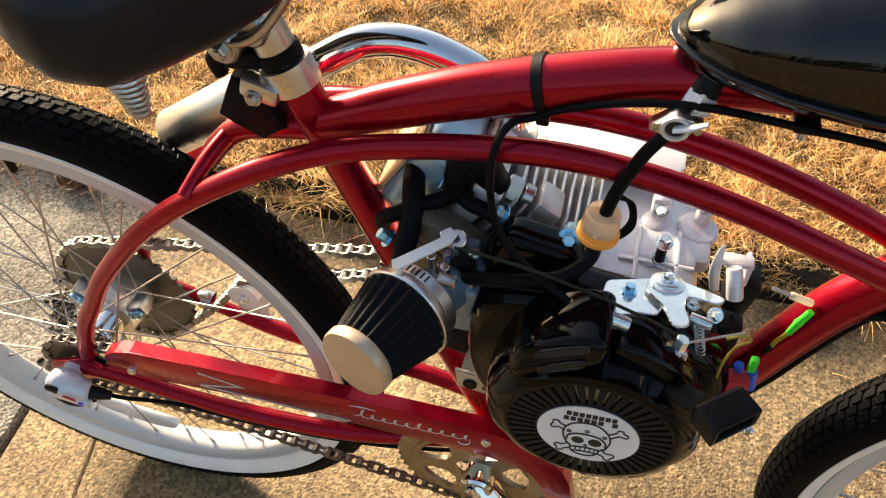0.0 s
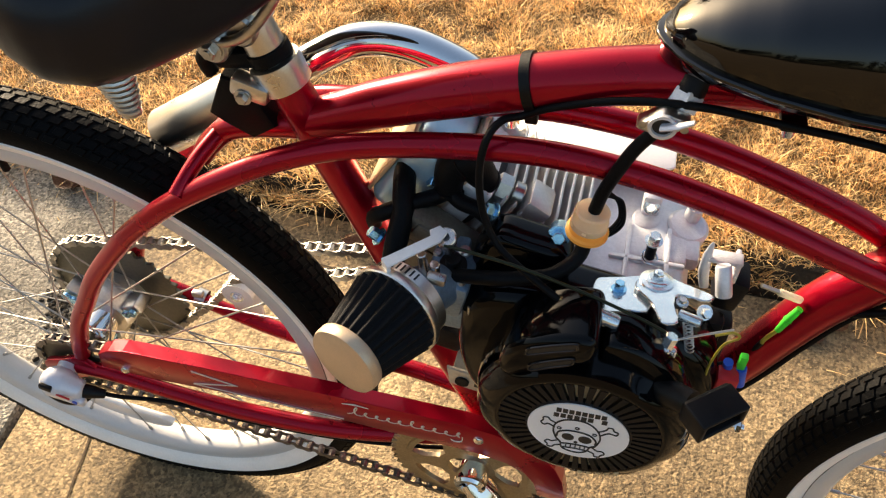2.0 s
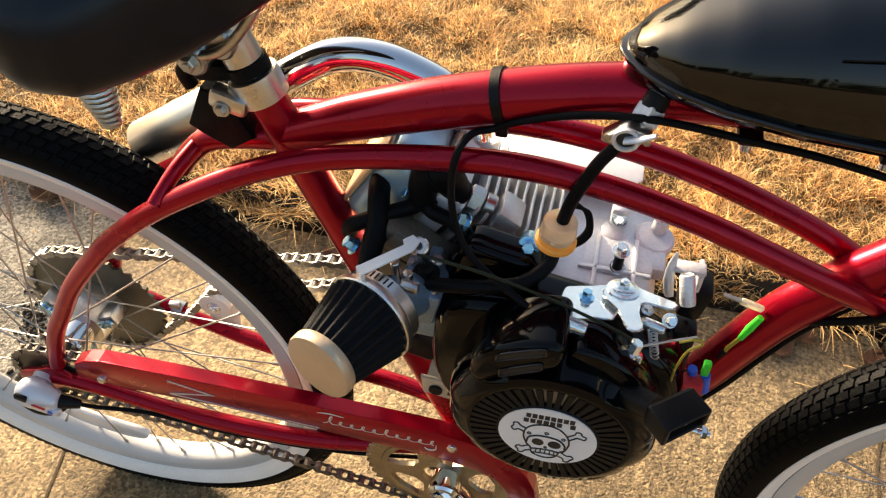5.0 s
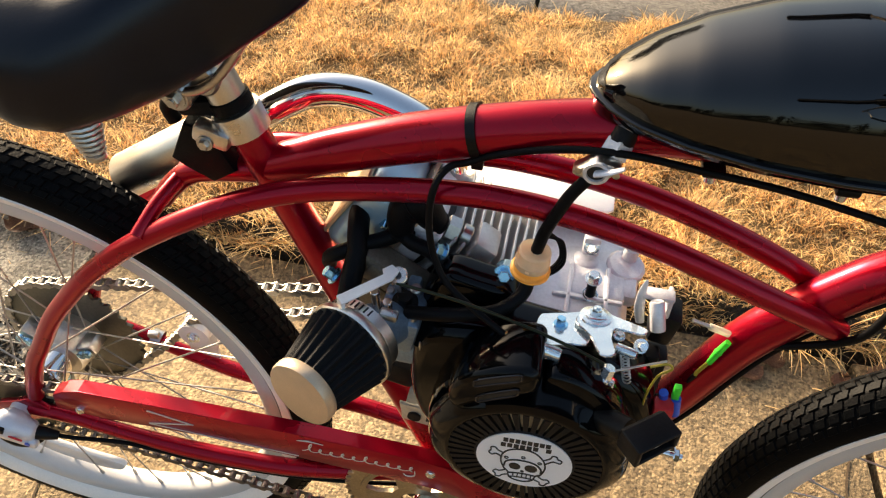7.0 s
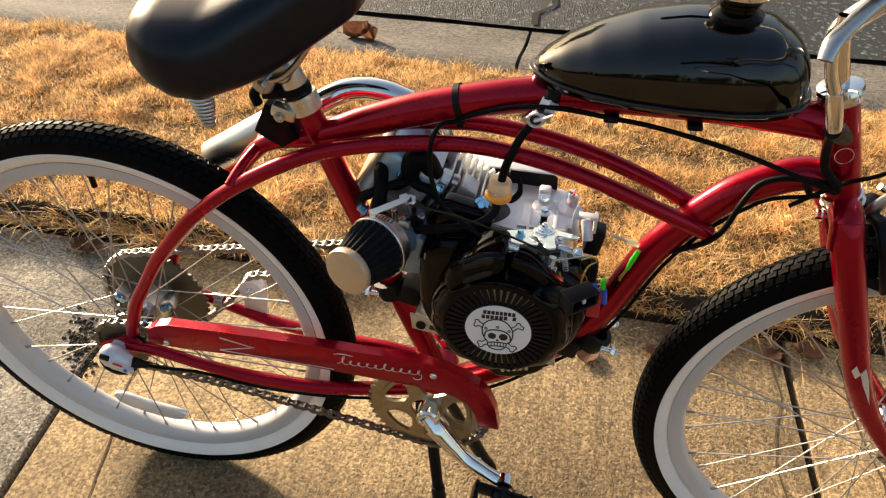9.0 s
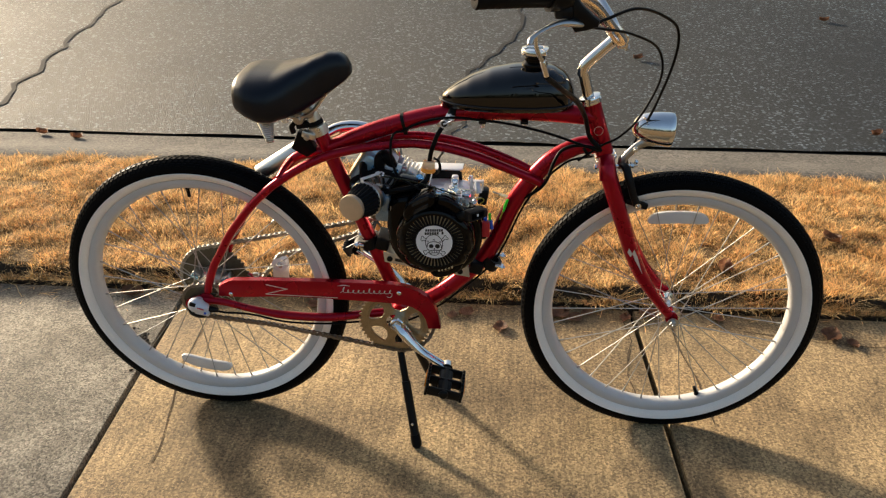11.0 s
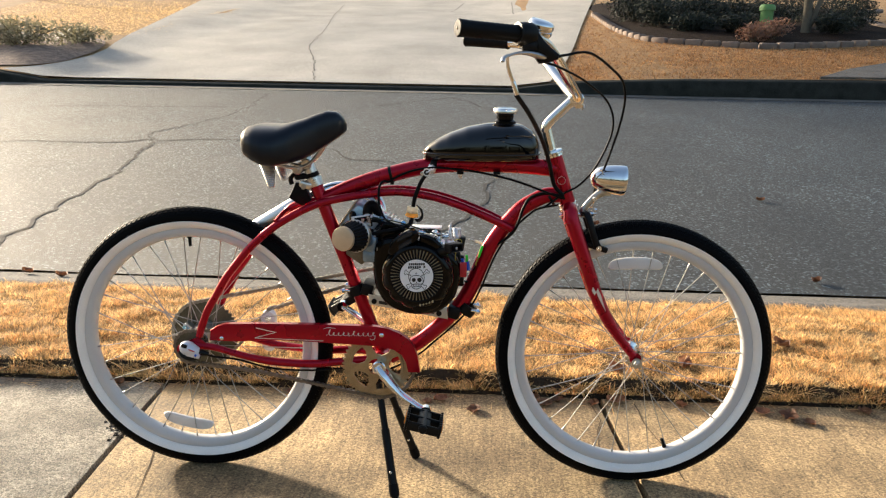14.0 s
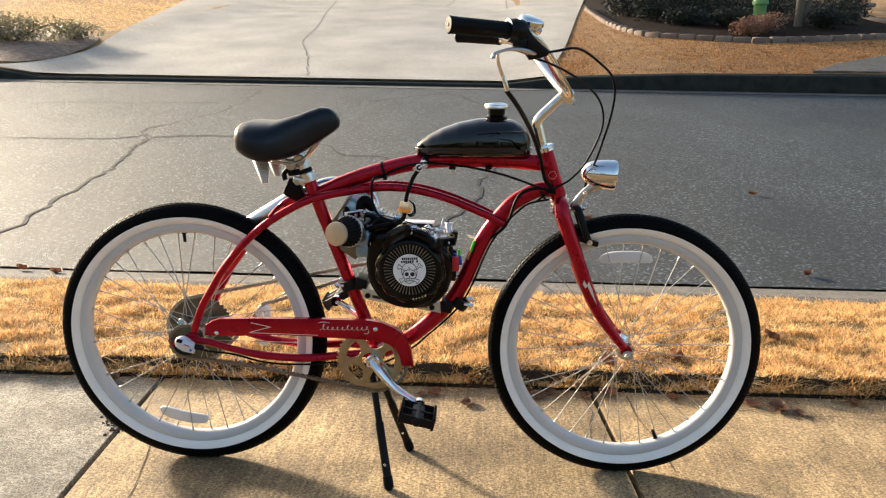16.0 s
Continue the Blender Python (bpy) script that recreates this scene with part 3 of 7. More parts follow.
APRON = [(5.42, 11.20), (5.75, 11.55), (6.2, 12.07), (7.22, 12.95), (8.6, 13.9), (11.0, 15.0), (13.0, 14.6), (13.0, 11.3), (9.0, 11.25)]
slab(bm, APRON, 0.05, Matrix.Identity(4))
for v in bm.verts:
    v.co.z += far_z(v.co.x, v.co.y)
# Darker kerb concrete here stands for the shadow lying on the apron.
tagged(link_mesh("driveway_next", bm, KERB, 60), "concrete apron of the next driveway, greyed for its shadow", "driveway", kind="structure")


def leaves(bm, rng, centre, radii, count, size):
    for _ in range(count):
        while True:
            p = np.array([rng.uniform(-1, 1), rng.uniform(-1, 1), rng.uniform(-1, 1)])
            d = np.linalg.norm(p)
            if 0.35 < d < 1 + 0.25 * noise.noise((p[0] * 3, p[1] * 3, p[2] * 3 + centre[0])):
                break
        c = Vector(centre) + Vector((p[0] * radii[0], p[1] * radii[1], p[2] * radii[2]))
        a = Vector((rng.gauss(0, 1), rng.gauss(0, 1), rng.gauss(0, 0.7))).normalized()
        b = a.orthogonal().normalized()
        s = size * rng.uniform(0.6, 1.3)
        v = [bm.verts.new(c + x) for x in (-a * s, b * s * 0.4, a * s, -b * s * 0.4)]
        bm.faces.new(v)


def shrub(x, y, rx, ry, h, count, size, material, label, seed):
    rng = random.Random(seed)
    z = far_z(x, y) + 0.05
    root = tagged(new("shrub"), label, "shrub")
    root.location = (x, y, z)
    bm = B()
    for k in range(9):
        a = k * 2.4
        tip = (math.cos(a) * rx * 0.75, math.sin(a) * ry * 0.75, h * (0.6 + 0.3 * rng.random()))
        tube(bm, [(0, 0, -0.03), (tip[0] * 0.4, tip[1] * 0.4, tip[2] * 0.5), tip], [0.016, 0.010, 0.004], 6, 4)
    part("bare_stem", bm, BARK, root)
    bm = B()
    for k in range(6):
        a = k * 1.05 + rng.random()
        q = rng.uniform(0.15, 0.6)
        leaves(bm, rng, (math.cos(a) * rx * q, math.sin(a) * ry * q, h * rng.uniform(0.35, 0.62)), (rx * 0.55, ry * 0.55, h * 0.42), count // 6, size)
    part("foliage", bm, material, root)
    return root


shrub(-8.75, 13.6, 1.15, 0.8, 0.62, 2600, 0.040, FOLIAGE, "low straggly grey-green shrub in a mulched bed", 3)
shrub(-8.0, 14.5, 0.75, 0.6, 0.40, 1200, 0.036, FOLIAGE, "low straggly grey-green shrub in a mulched bed", 4)
# Dark leaf colour carries shade; back row rises out of view to shade the bed.
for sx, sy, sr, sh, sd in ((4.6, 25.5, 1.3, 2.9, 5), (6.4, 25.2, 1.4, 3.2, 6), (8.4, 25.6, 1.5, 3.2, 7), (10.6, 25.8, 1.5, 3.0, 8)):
    shrub(sx, sy, sr, sr * 0.8, sh, 2600, 0.05, DARKLEAF, "dark evergreen shrub, leaf colour deepened for shade", sd)
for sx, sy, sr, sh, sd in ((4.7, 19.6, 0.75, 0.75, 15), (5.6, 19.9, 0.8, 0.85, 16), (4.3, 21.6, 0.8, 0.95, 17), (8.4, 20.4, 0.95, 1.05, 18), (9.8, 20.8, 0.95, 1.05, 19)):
    shrub(sx, sy, sr, sr * 0.8, sh, 1800, 0.045, DARKLEAF, "dark evergreen shrub, leaf colour deepened for shade", sd)
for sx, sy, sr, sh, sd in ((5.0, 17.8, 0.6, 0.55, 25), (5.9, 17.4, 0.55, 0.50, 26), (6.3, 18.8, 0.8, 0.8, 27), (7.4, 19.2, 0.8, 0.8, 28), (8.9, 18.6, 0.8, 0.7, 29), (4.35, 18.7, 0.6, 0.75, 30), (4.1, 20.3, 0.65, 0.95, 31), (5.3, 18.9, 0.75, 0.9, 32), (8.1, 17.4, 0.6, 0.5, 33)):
    shrub(sx, sy, sr, sr * 0.8, sh, 1500, 0.045, DARKLEAF, "low dark evergreen shrub in dark mulch, leaf colour deepened for shade", sd)
shrub(6.35, 16.3, 0.5, 0.4, 0.46, 1000, 0.036, LEAF, "small russet shrub with dry leaves", 10)
shrub(5.85, 15.95, 0.42, 0.36, 0.42, 900, 0.036, LEAF, "small russet shrub with dry leaves", 9)

# stone edging of the right bed
EDGE = spline([(3.38, 23.1, 0), (3.35, 20.0, 0), (3.41, 18.0, 0), (3.63, 16.62, 0), (3.92, 16.04, 0), (4.56, 15.66, 0), (5.28, 15.32, 0), (5.79, 15.14, 0), (7.04, 15.47, 0), (8.7, 16.17, 0)], 60)
walked, last, k = 0.0, EDGE[0], 0
stone_mesh = None
for p in EDGE[1:]:
    walked += (p - last).length
    d = (p - last).normalized()
    last = p
    if walked >= 0.36:
        walked = 0.0
        m = Matrix.Translation((p.x, p.y, far_z(p.x, p.y) + 0.05)) @ Matrix.Rotation(math.atan2(d.y, d.x), 4, "Z") @ Matrix.Rotation(0.04 * math.sin(k * 3.7), 4, "X")
        k += 1
        if stone_mesh is None:
            bm = B()
            block(bm, (0, 0, -0.005), (0.34, 0.17, 0.16), 0.028)
            for v in bm.verts:
                v.co += 0.014 * noise.noise_vector(v.co * 14)
            stone_mesh = tagged(link_mesh("edging_stone", bm, STONE, 40), "grey-brown rough edging stone beside a mulched bed", "stone", "stones edging the bed")
            stone_mesh.matrix_world = m
        else:
            o = tagged(new("edging_stone", stone_mesh.data), stone_mesh["label"], "stone", "stones edging the bed")
            o.matrix_world = m

# green utility post and the tree in the right bed
gx, gy = 6.75, 17.97
bm = B()
rod(bm, (gx, gy, far_z(gx, gy)), (gx, gy, far_z(gx, gy) + 0.55), 0.15, 24, 0.145)
lathe(bm, [(0.145, 0), (0.18, 0.0), (0.18, 0.08), (0.15, 0.13), (0.0, 0.145)], (gx, gy, far_z(gx, gy) + 0.55), (0, 0, 1), 24)
tagged(link_mesh("utility_post", bm, GREENBOX), "short round green plastic utility post in a mulched bed", "utility post")
tree = tagged(new("tree"), "slim tree with a forked lichen-grey trunk in dark mulch", "tree")
tx, ty = 7.54, 17.66
bm = B()
z0 = far_z(tx, ty)
tube(bm, [(tx, ty, z0 - 0.05), (tx + 0.02, ty, z0 + 0.3), (tx, ty, z0 + 1.2), (tx - 0.1, ty, z0 + 2.6)], [0.13, 0.10, 0.09, 0.05], 14)
tube(bm, [(tx + 0.05, ty, z0 + 0.15), (tx + 0.24, ty, z0 + 0.7), (tx + 0.5, ty + 0.1, z0 + 1.6), (tx + 0.7, ty, z0 + 2.6)], [0.07, 0.06, 0.05, 0.03], 12)
part("trunk", bm, BARK, tree)
bm = B()
rng = random.Random(12)
for k in range(14):
    leaves(bm, rng, (tx + rng.uniform(-0.9, 1.1), ty + rng.uniform(-0.8, 0.8), z0 + rng.uniform(2.3, 3.4)), (0.5, 0.5, 0.4), 160, 0.05)
part("crown", bm, DARKLEAF, tree)


# unseen trees added up the slope to shade the far lawn and bed
def added_shade_tree(x, y, seed):
    r = random.Random(seed)
    z = far_z(x, y)
    root = tagged(new("added_shade_tree"), "unseen tall tree added up the slope to shade the lawn", "tree", "trees behind the lawn")
    root.location = (x, y, z)
    bm = B()
    tube(bm, [(0, 0, -0.1), (0.05, 0, 1.5), (0, 0.1, 4.6), (-0.1, 0, 8.0)], [0.08, 0.07, 0.07, 0.04], 12)
    for k in range(9):
        a = k * 2.4
        q = Vector((math.cos(a) * 1.6, math.sin(a) * 1.6, 5.7 + 0.3 * k))
        tube(bm, [(0, 0.05, 4.8 + 0.3 * k), q * 0.5 + Vector((0, 0, 2.6 + 0.14 * k)), q], [0.07, 0.045, 0.015], 7, 4)
    part("trunk", bm, BARK, root)
    bm = B()
    for k in range(26):
        leaves(bm, r, (r.uniform(-1.5, 1.5), r.uniform(-1.5, 1.5), r.uniform(5.7, 8.6)), (0.9, 0.9, 0.6), 150, 0.10)
    part("crown", bm, DARKLEAF, root)


for k, c in enumerate((11.4, 13.4, 15.4, 17.4, 19.6)):
    added_shade_tree(c * 0.62 - 29 * 0.78, c * 0.78 + 29 * 0.62, 40 + k)


# far woods across the lawn behind the viewer, which the lacquer and the chrome mirror
rng = random.Random(91)
bm = B()
for k in range(60):
    x = -150 + 5.1 * k + rng.uniform(-2, 2)
    h = 12 + 6 * abs(noise.noise((x * 0.05, 0, 0))) + rng.uniform(-1.5, 2)
    y = -62 + rng.uniform(-6, 6)
    tube(bm, [(x, y, -0.1), (x, y, h * 0.7)], [0.3, 0.1], 6, 1)
    for _ in range(4):
        leaves(bm, rng, (x + rng.uniform(-1.6, 1.6), y + rng.uniform(-1, 1), h * rng.uniform(0.35, 0.8)), (2.4, 2.0, h * 0.28), 45, 0.85)
tagged(link_mesh("far_woods", bm, DARKLEAF, 60), "distant dark tree line across the lawn", "woods", kind="stuff")


# grass
def grass(name, count, spot, height, width, label, seed, lean=0.95, z_of=None, material=None):
    """Curled blades; spot gives x, y for random pairs."""
    r = np.random.RandomState(seed)
    x, y = spot(r, count)
    clump = np.array([1.2 * noise.noise((a * 9, b * 9, 2.0)) + 0.6 * noise.noise((a * 19, b * 19, 5.0)) for a, b in zip(x, y)])
    swirl = np.array([noise.noise((a * 14, b * 14, 8.0)) for a, b in zip(x, y)]) * 8 + r.uniform(-2.6, 2.6, count)
    h = height * np.clip(0.80 + 0.75 * clump, 0.42, 1.9) * r.uniform(0.55, 1.3, count)
    ln = h * lean * r.uniform(0.3, 1.9, count)
    w = width * r.uniform(0.6, 1.3, count)
    z = np.array([z_of(a, b) for a, b in zip(x, y)])
    dx, dy = np.cos(swirl), np.sin(swirl)
    base = np.stack([x, y, z - 0.004], 1)
    d = np.stack([dx, dy, np.zeros(count)], 1)
    ang = swirl + r.uniform(0.9, 2.2, count)
    s = np.stack([np.cos(ang), np.sin(ang), np.zeros(count)], 1)
    up = np.array([0, 0, 1.0])
    curl = r.uniform(-0.15, 0.5, count)
    lv = [(0.0, 0.0, 1.0), (0.45, 0.30, 0.9), (0.80, 0.75, 0.6)]
    verts = []
    for hh, ll, ww in lv:
        c = base + d * (ln * ll)[:, None] + up * (h * hh)[:, None]
        verts += [c + s * (w * ww)[:, None], c - s * (w * ww)[:, None]]
    verts.append(base + d * (ln * 1.25)[:, None] + up * (h * (0.98 - curl * 0.6))[:, None])
    v = np.stack(verts, 1).reshape(-1, 3)
    o = (np.arange(count) * 7)[:, None]
    q = np.concatenate([o + np.array([0, 1, 3, 2]), o + np.array([2, 3, 5, 4])], 0)
    t = o + np.array([4, 5, 6])
    me = bpy.data.meshes.new(name)
    me.vertices.add(len(v))
    me.vertices.foreach_set("co", v.ravel())
    loops = np.concatenate([q.ravel(), t.ravel()])
    me.loops.add(len(loops))
    me.loops.foreach_set("vertex_index", loops.astype(np.int32))
    me.polygons.add(len(q) + len(t))
    me.polygons.foreach_set("loop_start", np.concatenate([np.arange(len(q)) * 4, len(q) * 4 + np.arange(len(t)) * 3]).astype(np.int32))
    me.update(calc_edges=True)
    me.materials.append(material or STRAW)
    return tagged(new(name, me), label, "grass", kind="stuff")


def verge_spot(x0, x1):
    def spot(r, n):
        x = r.uniform(x0, x1, n)
        lo = 0.536 + 0.010 * np.sin(x * 3.1) + 0.010 * np.sin(x * 11.3 + 1) + 0.008 * np.sin(x * 37)
        return x, lo + (1.50 + 0.02 * np.sin(x * 7) - lo) * r.uniform(0, 1, n)
    return spot


grass("verge_grass", 250000, verge_spot(-2.5, 2.4), 0.026, 0.0012, "dense golden dormant grass on the verge", 1, lean=0.85, z_of=verge_z)
def edge_spot(r, n):
    x = r.uniform(-2.5, 2.4, n)
    keep = 0.518 + 0.018 * np.array([noise.noise((a * 8, 1, 3)) for a in x])
    return x, keep + 0.016 * r.uniform(0, 1, n)


grass("edge_grass", 9000, edge_spot, 0.040, 0.0011, "loose dormant grass hanging over the turf edge", 7, lean=1.2, z_of=lambda x, y: max(verge_z(x, y), 0.004) + 0.004)
grass("verge_grass", 20000, verge_spot(2.4, 6.5), 0.034, 0.0024, "dense golden dormant grass on the verge", 2, z_of=verge_z)
grass("verge_grass", 20000, verge_spot(-6.5, -2.5), 0.034, 0.0024, "dense golden dormant grass on the verge", 3, z_of=verge_z)


def lawn_right(r, n):
    x = r.uniform(1.3, 11.0, n)
    e = np.array([edge_y(a) for a in x])
    top = np.interp(x, [1.3, 2.0, 3.2, 3.4, 3.65, 4.1, 4.6, 5.8, 7.0, 8.7, 11], [13.0, 15.2, 23.0, 17.9, 16.5, 15.9, 15.5, 15.0, 15.3, 16.0, 18])
    return x, e + 0.17 + (top - e - 0.25) * r.uniform(0, 1, n)


def lawn_left(r, n):
    v = 1.0 + r.uniform(0, 1, n) ** 1.3 * 15
    right = np.array([drive_x(a)[0] for a in v]) - 0.03
    x = right - r.uniform(0, 1, n) * 5.5
    e = np.array([edge_y(a) for a in x])
    y = e + v
    y = np.where((x < -7.3) & (y < 16.4), 16.4 + r.uniform(0, 1, n) * 8, y)
    return x, y


far_top = lambda x, y: far_z(x, y) + 0.012
grass("lawn_grass", 46000, lawn_right, 0.03, 0.0065, "short russet dormant lawn grass", 4, z_of=far_top, material=RUSSET)
grass("lawn_grass", 30000, lawn_left, 0.028, 0.005, "short golden dormant lawn grass", 5, z_of=far_top)


def litter_spot(r, n):
    return r.uniform(-2.2, 2.2, n), 0.505 - 0.13 * r.uniform(0, 1, n) ** 2.2


grass("straw_litter", 420, litter_spot, 0.007, 0.0011, "loose straw bits on the pavement edge", 9, lean=4.0, z_of=lambda x, y: 0.004)

# soil crumbs in the open joint
rng = random.Random(77)
bm = B()
for k in range(170):
    v = rng.gauss(0, 0.040)
    c = Vector((-0.838 - 0.5 * v + rng.gauss(0, 0.017), 0.195 + v, 0.001))
    s = rng.uniform(0.002, 0.0058)
    t = bmesh.new()
    bmesh.ops.create_icosphere(t, subdivisions=1, radius=s)
    for v in t.verts:
        v.co *= rng.uniform(0.6, 1.25)
        v.co.z *= 0.7
    merge(bm, t, Matrix.Translation(c))
tagged(link_mesh("soil_crumbs", bm, EDGE_SOIL, 30), "dark soil crumbs beside the open pavement joint", "soil", kind="stuff")


# fallen leaves
def fallen_leaf(x, y, z, size, turn, tilt, curl, wide=0.45):
    bm = B()
    rows = []
    for i in range(7):
        u = i / 6
        w = size * wide * math.sin(math.pi * min(1, u * 0.96 + 0.03)) ** 0.7 * (1.1 - 0.4 * u) + 0.0008
        rows.append([bm.verts.new((size * (u - 0.5), w * s, curl * size * (abs(s) ** 1.5 * 0.8 + (u - 0.5) ** 2 * 1.6) + 0.05 * size * noise.noise((u * 5 + x * 9, s * 3, y * 9)))) for s in (-1, -0.5, 0, 0.5, 1)])
    for a, b in zip(rows, rows[1:]):
        for k in range(4):
            bm.faces.new((a[k], b[k], b[k + 1], a[k + 1]))
    tube(bm, [(-size * 0.5, 0, curl * size * 0.4), (-size * 0.62, 0, curl * size * 0.5), (-size * 0.75, size * 0.05, curl * size * 0.45)], 0.0009, 6, 3)
    ext = bmesh.ops.solidify(bm, geom=bm.faces[:20], thickness=0.0006)
    ob = tagged(link_mesh("fallen_leaf", bm, LEAF, 60), "dry curled brown leaf lying on the ground", "leaf", "fallen leaves by the verge")
    ob.matrix_world = Matrix.Translation((x, y, z)) @ Matrix.Rotation(turn, 4, "Z") @ Matrix.Rotation(tilt, 4, "X")
    return ob


rng = random.Random(21)
for x, y, s in ((1.10, 0.405, 0.085), (1.03, 0.43, 0.06), (1.15, 0.37, 0.05), (0.165, 0.375, 0.065), (0.06, 0.44, 0.06), (0.02, 0.43, 0.045), (-0.98, 0.47, 0.09), (0.38, 0.44, 0.06), (0.60, 0.475, 0.07), (0.29, 0.41, 0.045),
                (0.34, 0.46, 0.08), (0.42, 0.47, 0.05), (0.53, 0.45, 0.05), (0.80, 0.47, 0.05), (-0.40, 0.45, 0.05), (1.35, 0.46, 0.06), (-1.5, 0.46, 0.07)):
    fallen_leaf(x, y, 0.003, s * 0.8, rng.uniform(0, 6.28), rng.uniform(-0.12, 0.12), rng.uniform(0.10, 0.28))
fallen_leaf(-0.69, 1.67, 0.004, 0.085, 0.4, 0.2, 0.6)
fallen_leaf(-0.63, 1.65, 0.006, 0.07, 2.2, -0.2, 0.7)
for x, y in ((0.85, 0.68), (0.62, 0.60), (1.25, 0.9), (-0.3, 0.8), (1.7, 0.6)):
    fallen_leaf(x, y, 0.05, 0.06, rng.uniform(0, 6.28), rng.uniform(-0.4, 0.4), 0.5)
for x, y in ((1.9, 2.2), (2.4, 2.1), (2.2, 4.0), (-1.9, 1.9), (-2.1, 1.95), (0.9, 3.2)):
    fallen_leaf(x, y, (road_z(y) if y > 2 else -0.055) + 0.006, 0.06, rng.uniform(0, 6.28), 0, 0.4)


# ---- the motor bicycle ----
bicycle = tagged(new("motor_bicycle"), "red beach cruiser bicycle with whitewall tyres and black engine", "bicycle")
FRONT, REAR = Vector((0.542, 0, 0.332)), Vector((-0.522, 0, 0.333))
RT = 0.332
Y = Vector((0, 1, 0))


def side_tubes(name, pts, ys, r, parent, material=RED, both=True, label=""):
    """A tube given by x, z points and half spacing ys, on the near side and mirrored."""
    for s in ((-1, 1) if both else (-1,)):
        part(name, tube(B(), [(x, s * y, z) for (x, z), y in zip(pts, ys)], r, 18, 8), material, parent, label)


# frame
bm = B()
rod(bm, (0.352, 0, 0.806), (0.386, 0, 0.697), 0.0185, 28, chamfer=0.001)
frame_ob = part("frame", bm, RED, bicycle, "glossy candy red cruiser frame")
part("seat_tube", tube(B(), [(-0.2135, 0, 0.748), (-0.05, 0, 0.298)], 0.0155, 24), RED, frame_ob)
part("top_tube", tube(B(), [(-0.196, 0, 0.702), (-0.171, 0, 0.712), (-0.136, 0, 0.727), (-0.081, 0, 0.747), (-0.027, 0, 0.763), (0.027, 0, 0.776), (0.08, 0, 0.784), (0.134, 0, 0.787), (0.213, 0, 0.787), (0.293, 0, 0.783), (0.358, 0, 0.777)], [0.015, 0.0165, 0.018] + [0.019] * 8, 24), RED, frame_ob)
part("down_tube", tube(B(), [(0.3708, 0, 0.715), (0.3406, 0, 0.7151), (0.3163, 0, 0.706), (0.2796, 0, 0.6841), (0.2519, 0, 0.6554), (0.2251, 0, 0.6217), (0.2033, 0, 0.5869), (0.1844, 0, 0.5449), (0.1643, 0, 0.496), (0.1382, 0, 0.4492), (0.1032, 0, 0.4086), (0.0623, 0, 0.3711), (0.0244, 0, 0.3416), (-0.0376, 0, 0.3076)], 0.0185, 24), RED, frame_ob)
side_tubes("arched_tube", [(-0.4944, 0.3727), (-0.4869, 0.3967), (-0.469, 0.4396), (-0.4472, 0.4755), (-0.417, 0.5242), (-0.3727, 0.5787), (-0.345, 0.6074), (-0.303, 0.6418), (-0.2491, 0.674), (-0.1973, 0.6962), (-0.1478, 0.7073), (-0.0811, 0.7181), (-0.0146, 0.7234), (0.0517, 0.7161), (0.1178, 0.6982), (0.1838, 0.6718), (0.2247, 0.6529), (0.2596, 0.6341)],
           [0.06, 0.0605, 0.0605, 0.06, 0.06, 0.06, 0.058, 0.054, 0.046, 0.036, 0.027, 0.0245, 0.024, 0.0245, 0.0255, 0.0255, 0.023, 0.017], [0.0092] * 8 + [0.0094] * 10, frame_ob)
side_tubes("chainstay", [(-0.505, 0.352), (-0.459, 0.347), (-0.390, 0.326), (-0.321, 0.311), (-0.223, 0.304), (-0.139, 0.309), (-0.055, 0.311)], [0.066, 0.064, 0.060, 0.056, 0.050, 0.040, 0.024], [0.0085] * 3 + [0.010] * 4, frame_ob)
part("stay_bridge", tube(B(), [(-0.303, 0.0, 0.644), (-0.289, 0.0, 0.662), (-0.268, 0.0, 0.681), (-0.240, 0.0, 0.690), (-0.196, 0, 0.697)], [0.009, 0.010, 0.0105, 0.011, 0.012], 16), RED, frame_ob)
part("stay_bridge", tube(B(), [(-0.294, -0.059, 0.656), (-0.285, -0.030, 0.670), (-0.275, 0.0, 0.678)], [0.0062, 0.0066, 0.007], 16), RED, frame_ob)
part("stay_bridge", tube(B(), [(-0.294, 0.059, 0.656), (-0.285, 0.030, 0.670), (-0.275, 0.0, 0.678)], [0.0062, 0.0066, 0.007], 16), RED, frame_ob)
for s in (-1, 1):
    bm = B()
    side(bm, smooth_poly([(-0.545, 0.352), (-0.522, 0.362), (-0.497, 0.372), (-0.478, 0.356), (-0.492, 0.340), (-0.522, 0.326), (-0.548, 0.334)], 3), s * 0.066 + 0.003, 0.006, 0.001)
    part("dropout", bm, RED, frame_ob)
part("bottom_bracket", rod(B(), (-0.057, -0.036, 0.307), (-0.057, 0.036, 0.307), 0.0235, 28, chamfer=0.002), RED, frame_ob)
for z0, z1, nm in ((0.806, 0.822, "headset_top"), (0.697, 0.683, "headset_bottom")):
    ax = Vector((0.034, 0, -0.109)).normalized()
    top = Vector((0.352, 0, 0.806)) if z0 > 0.75 else Vector((0.386, 0, 0.697))
    d = -ax if z0 > 0.75 else ax
    bm = B()
    lathe(bm, [(0.0185, -0.001), (0.0215, 0.0), (0.0215, 0.005), (0.0195, 0.006), (0.0195, 0.009), (0.0225, 0.010), (0.0215, 0.014), (0.014, 0.016)], top, d, 28)
    part(nm, bm, CHROME, frame_ob, "polished headset cup")
bm = B()
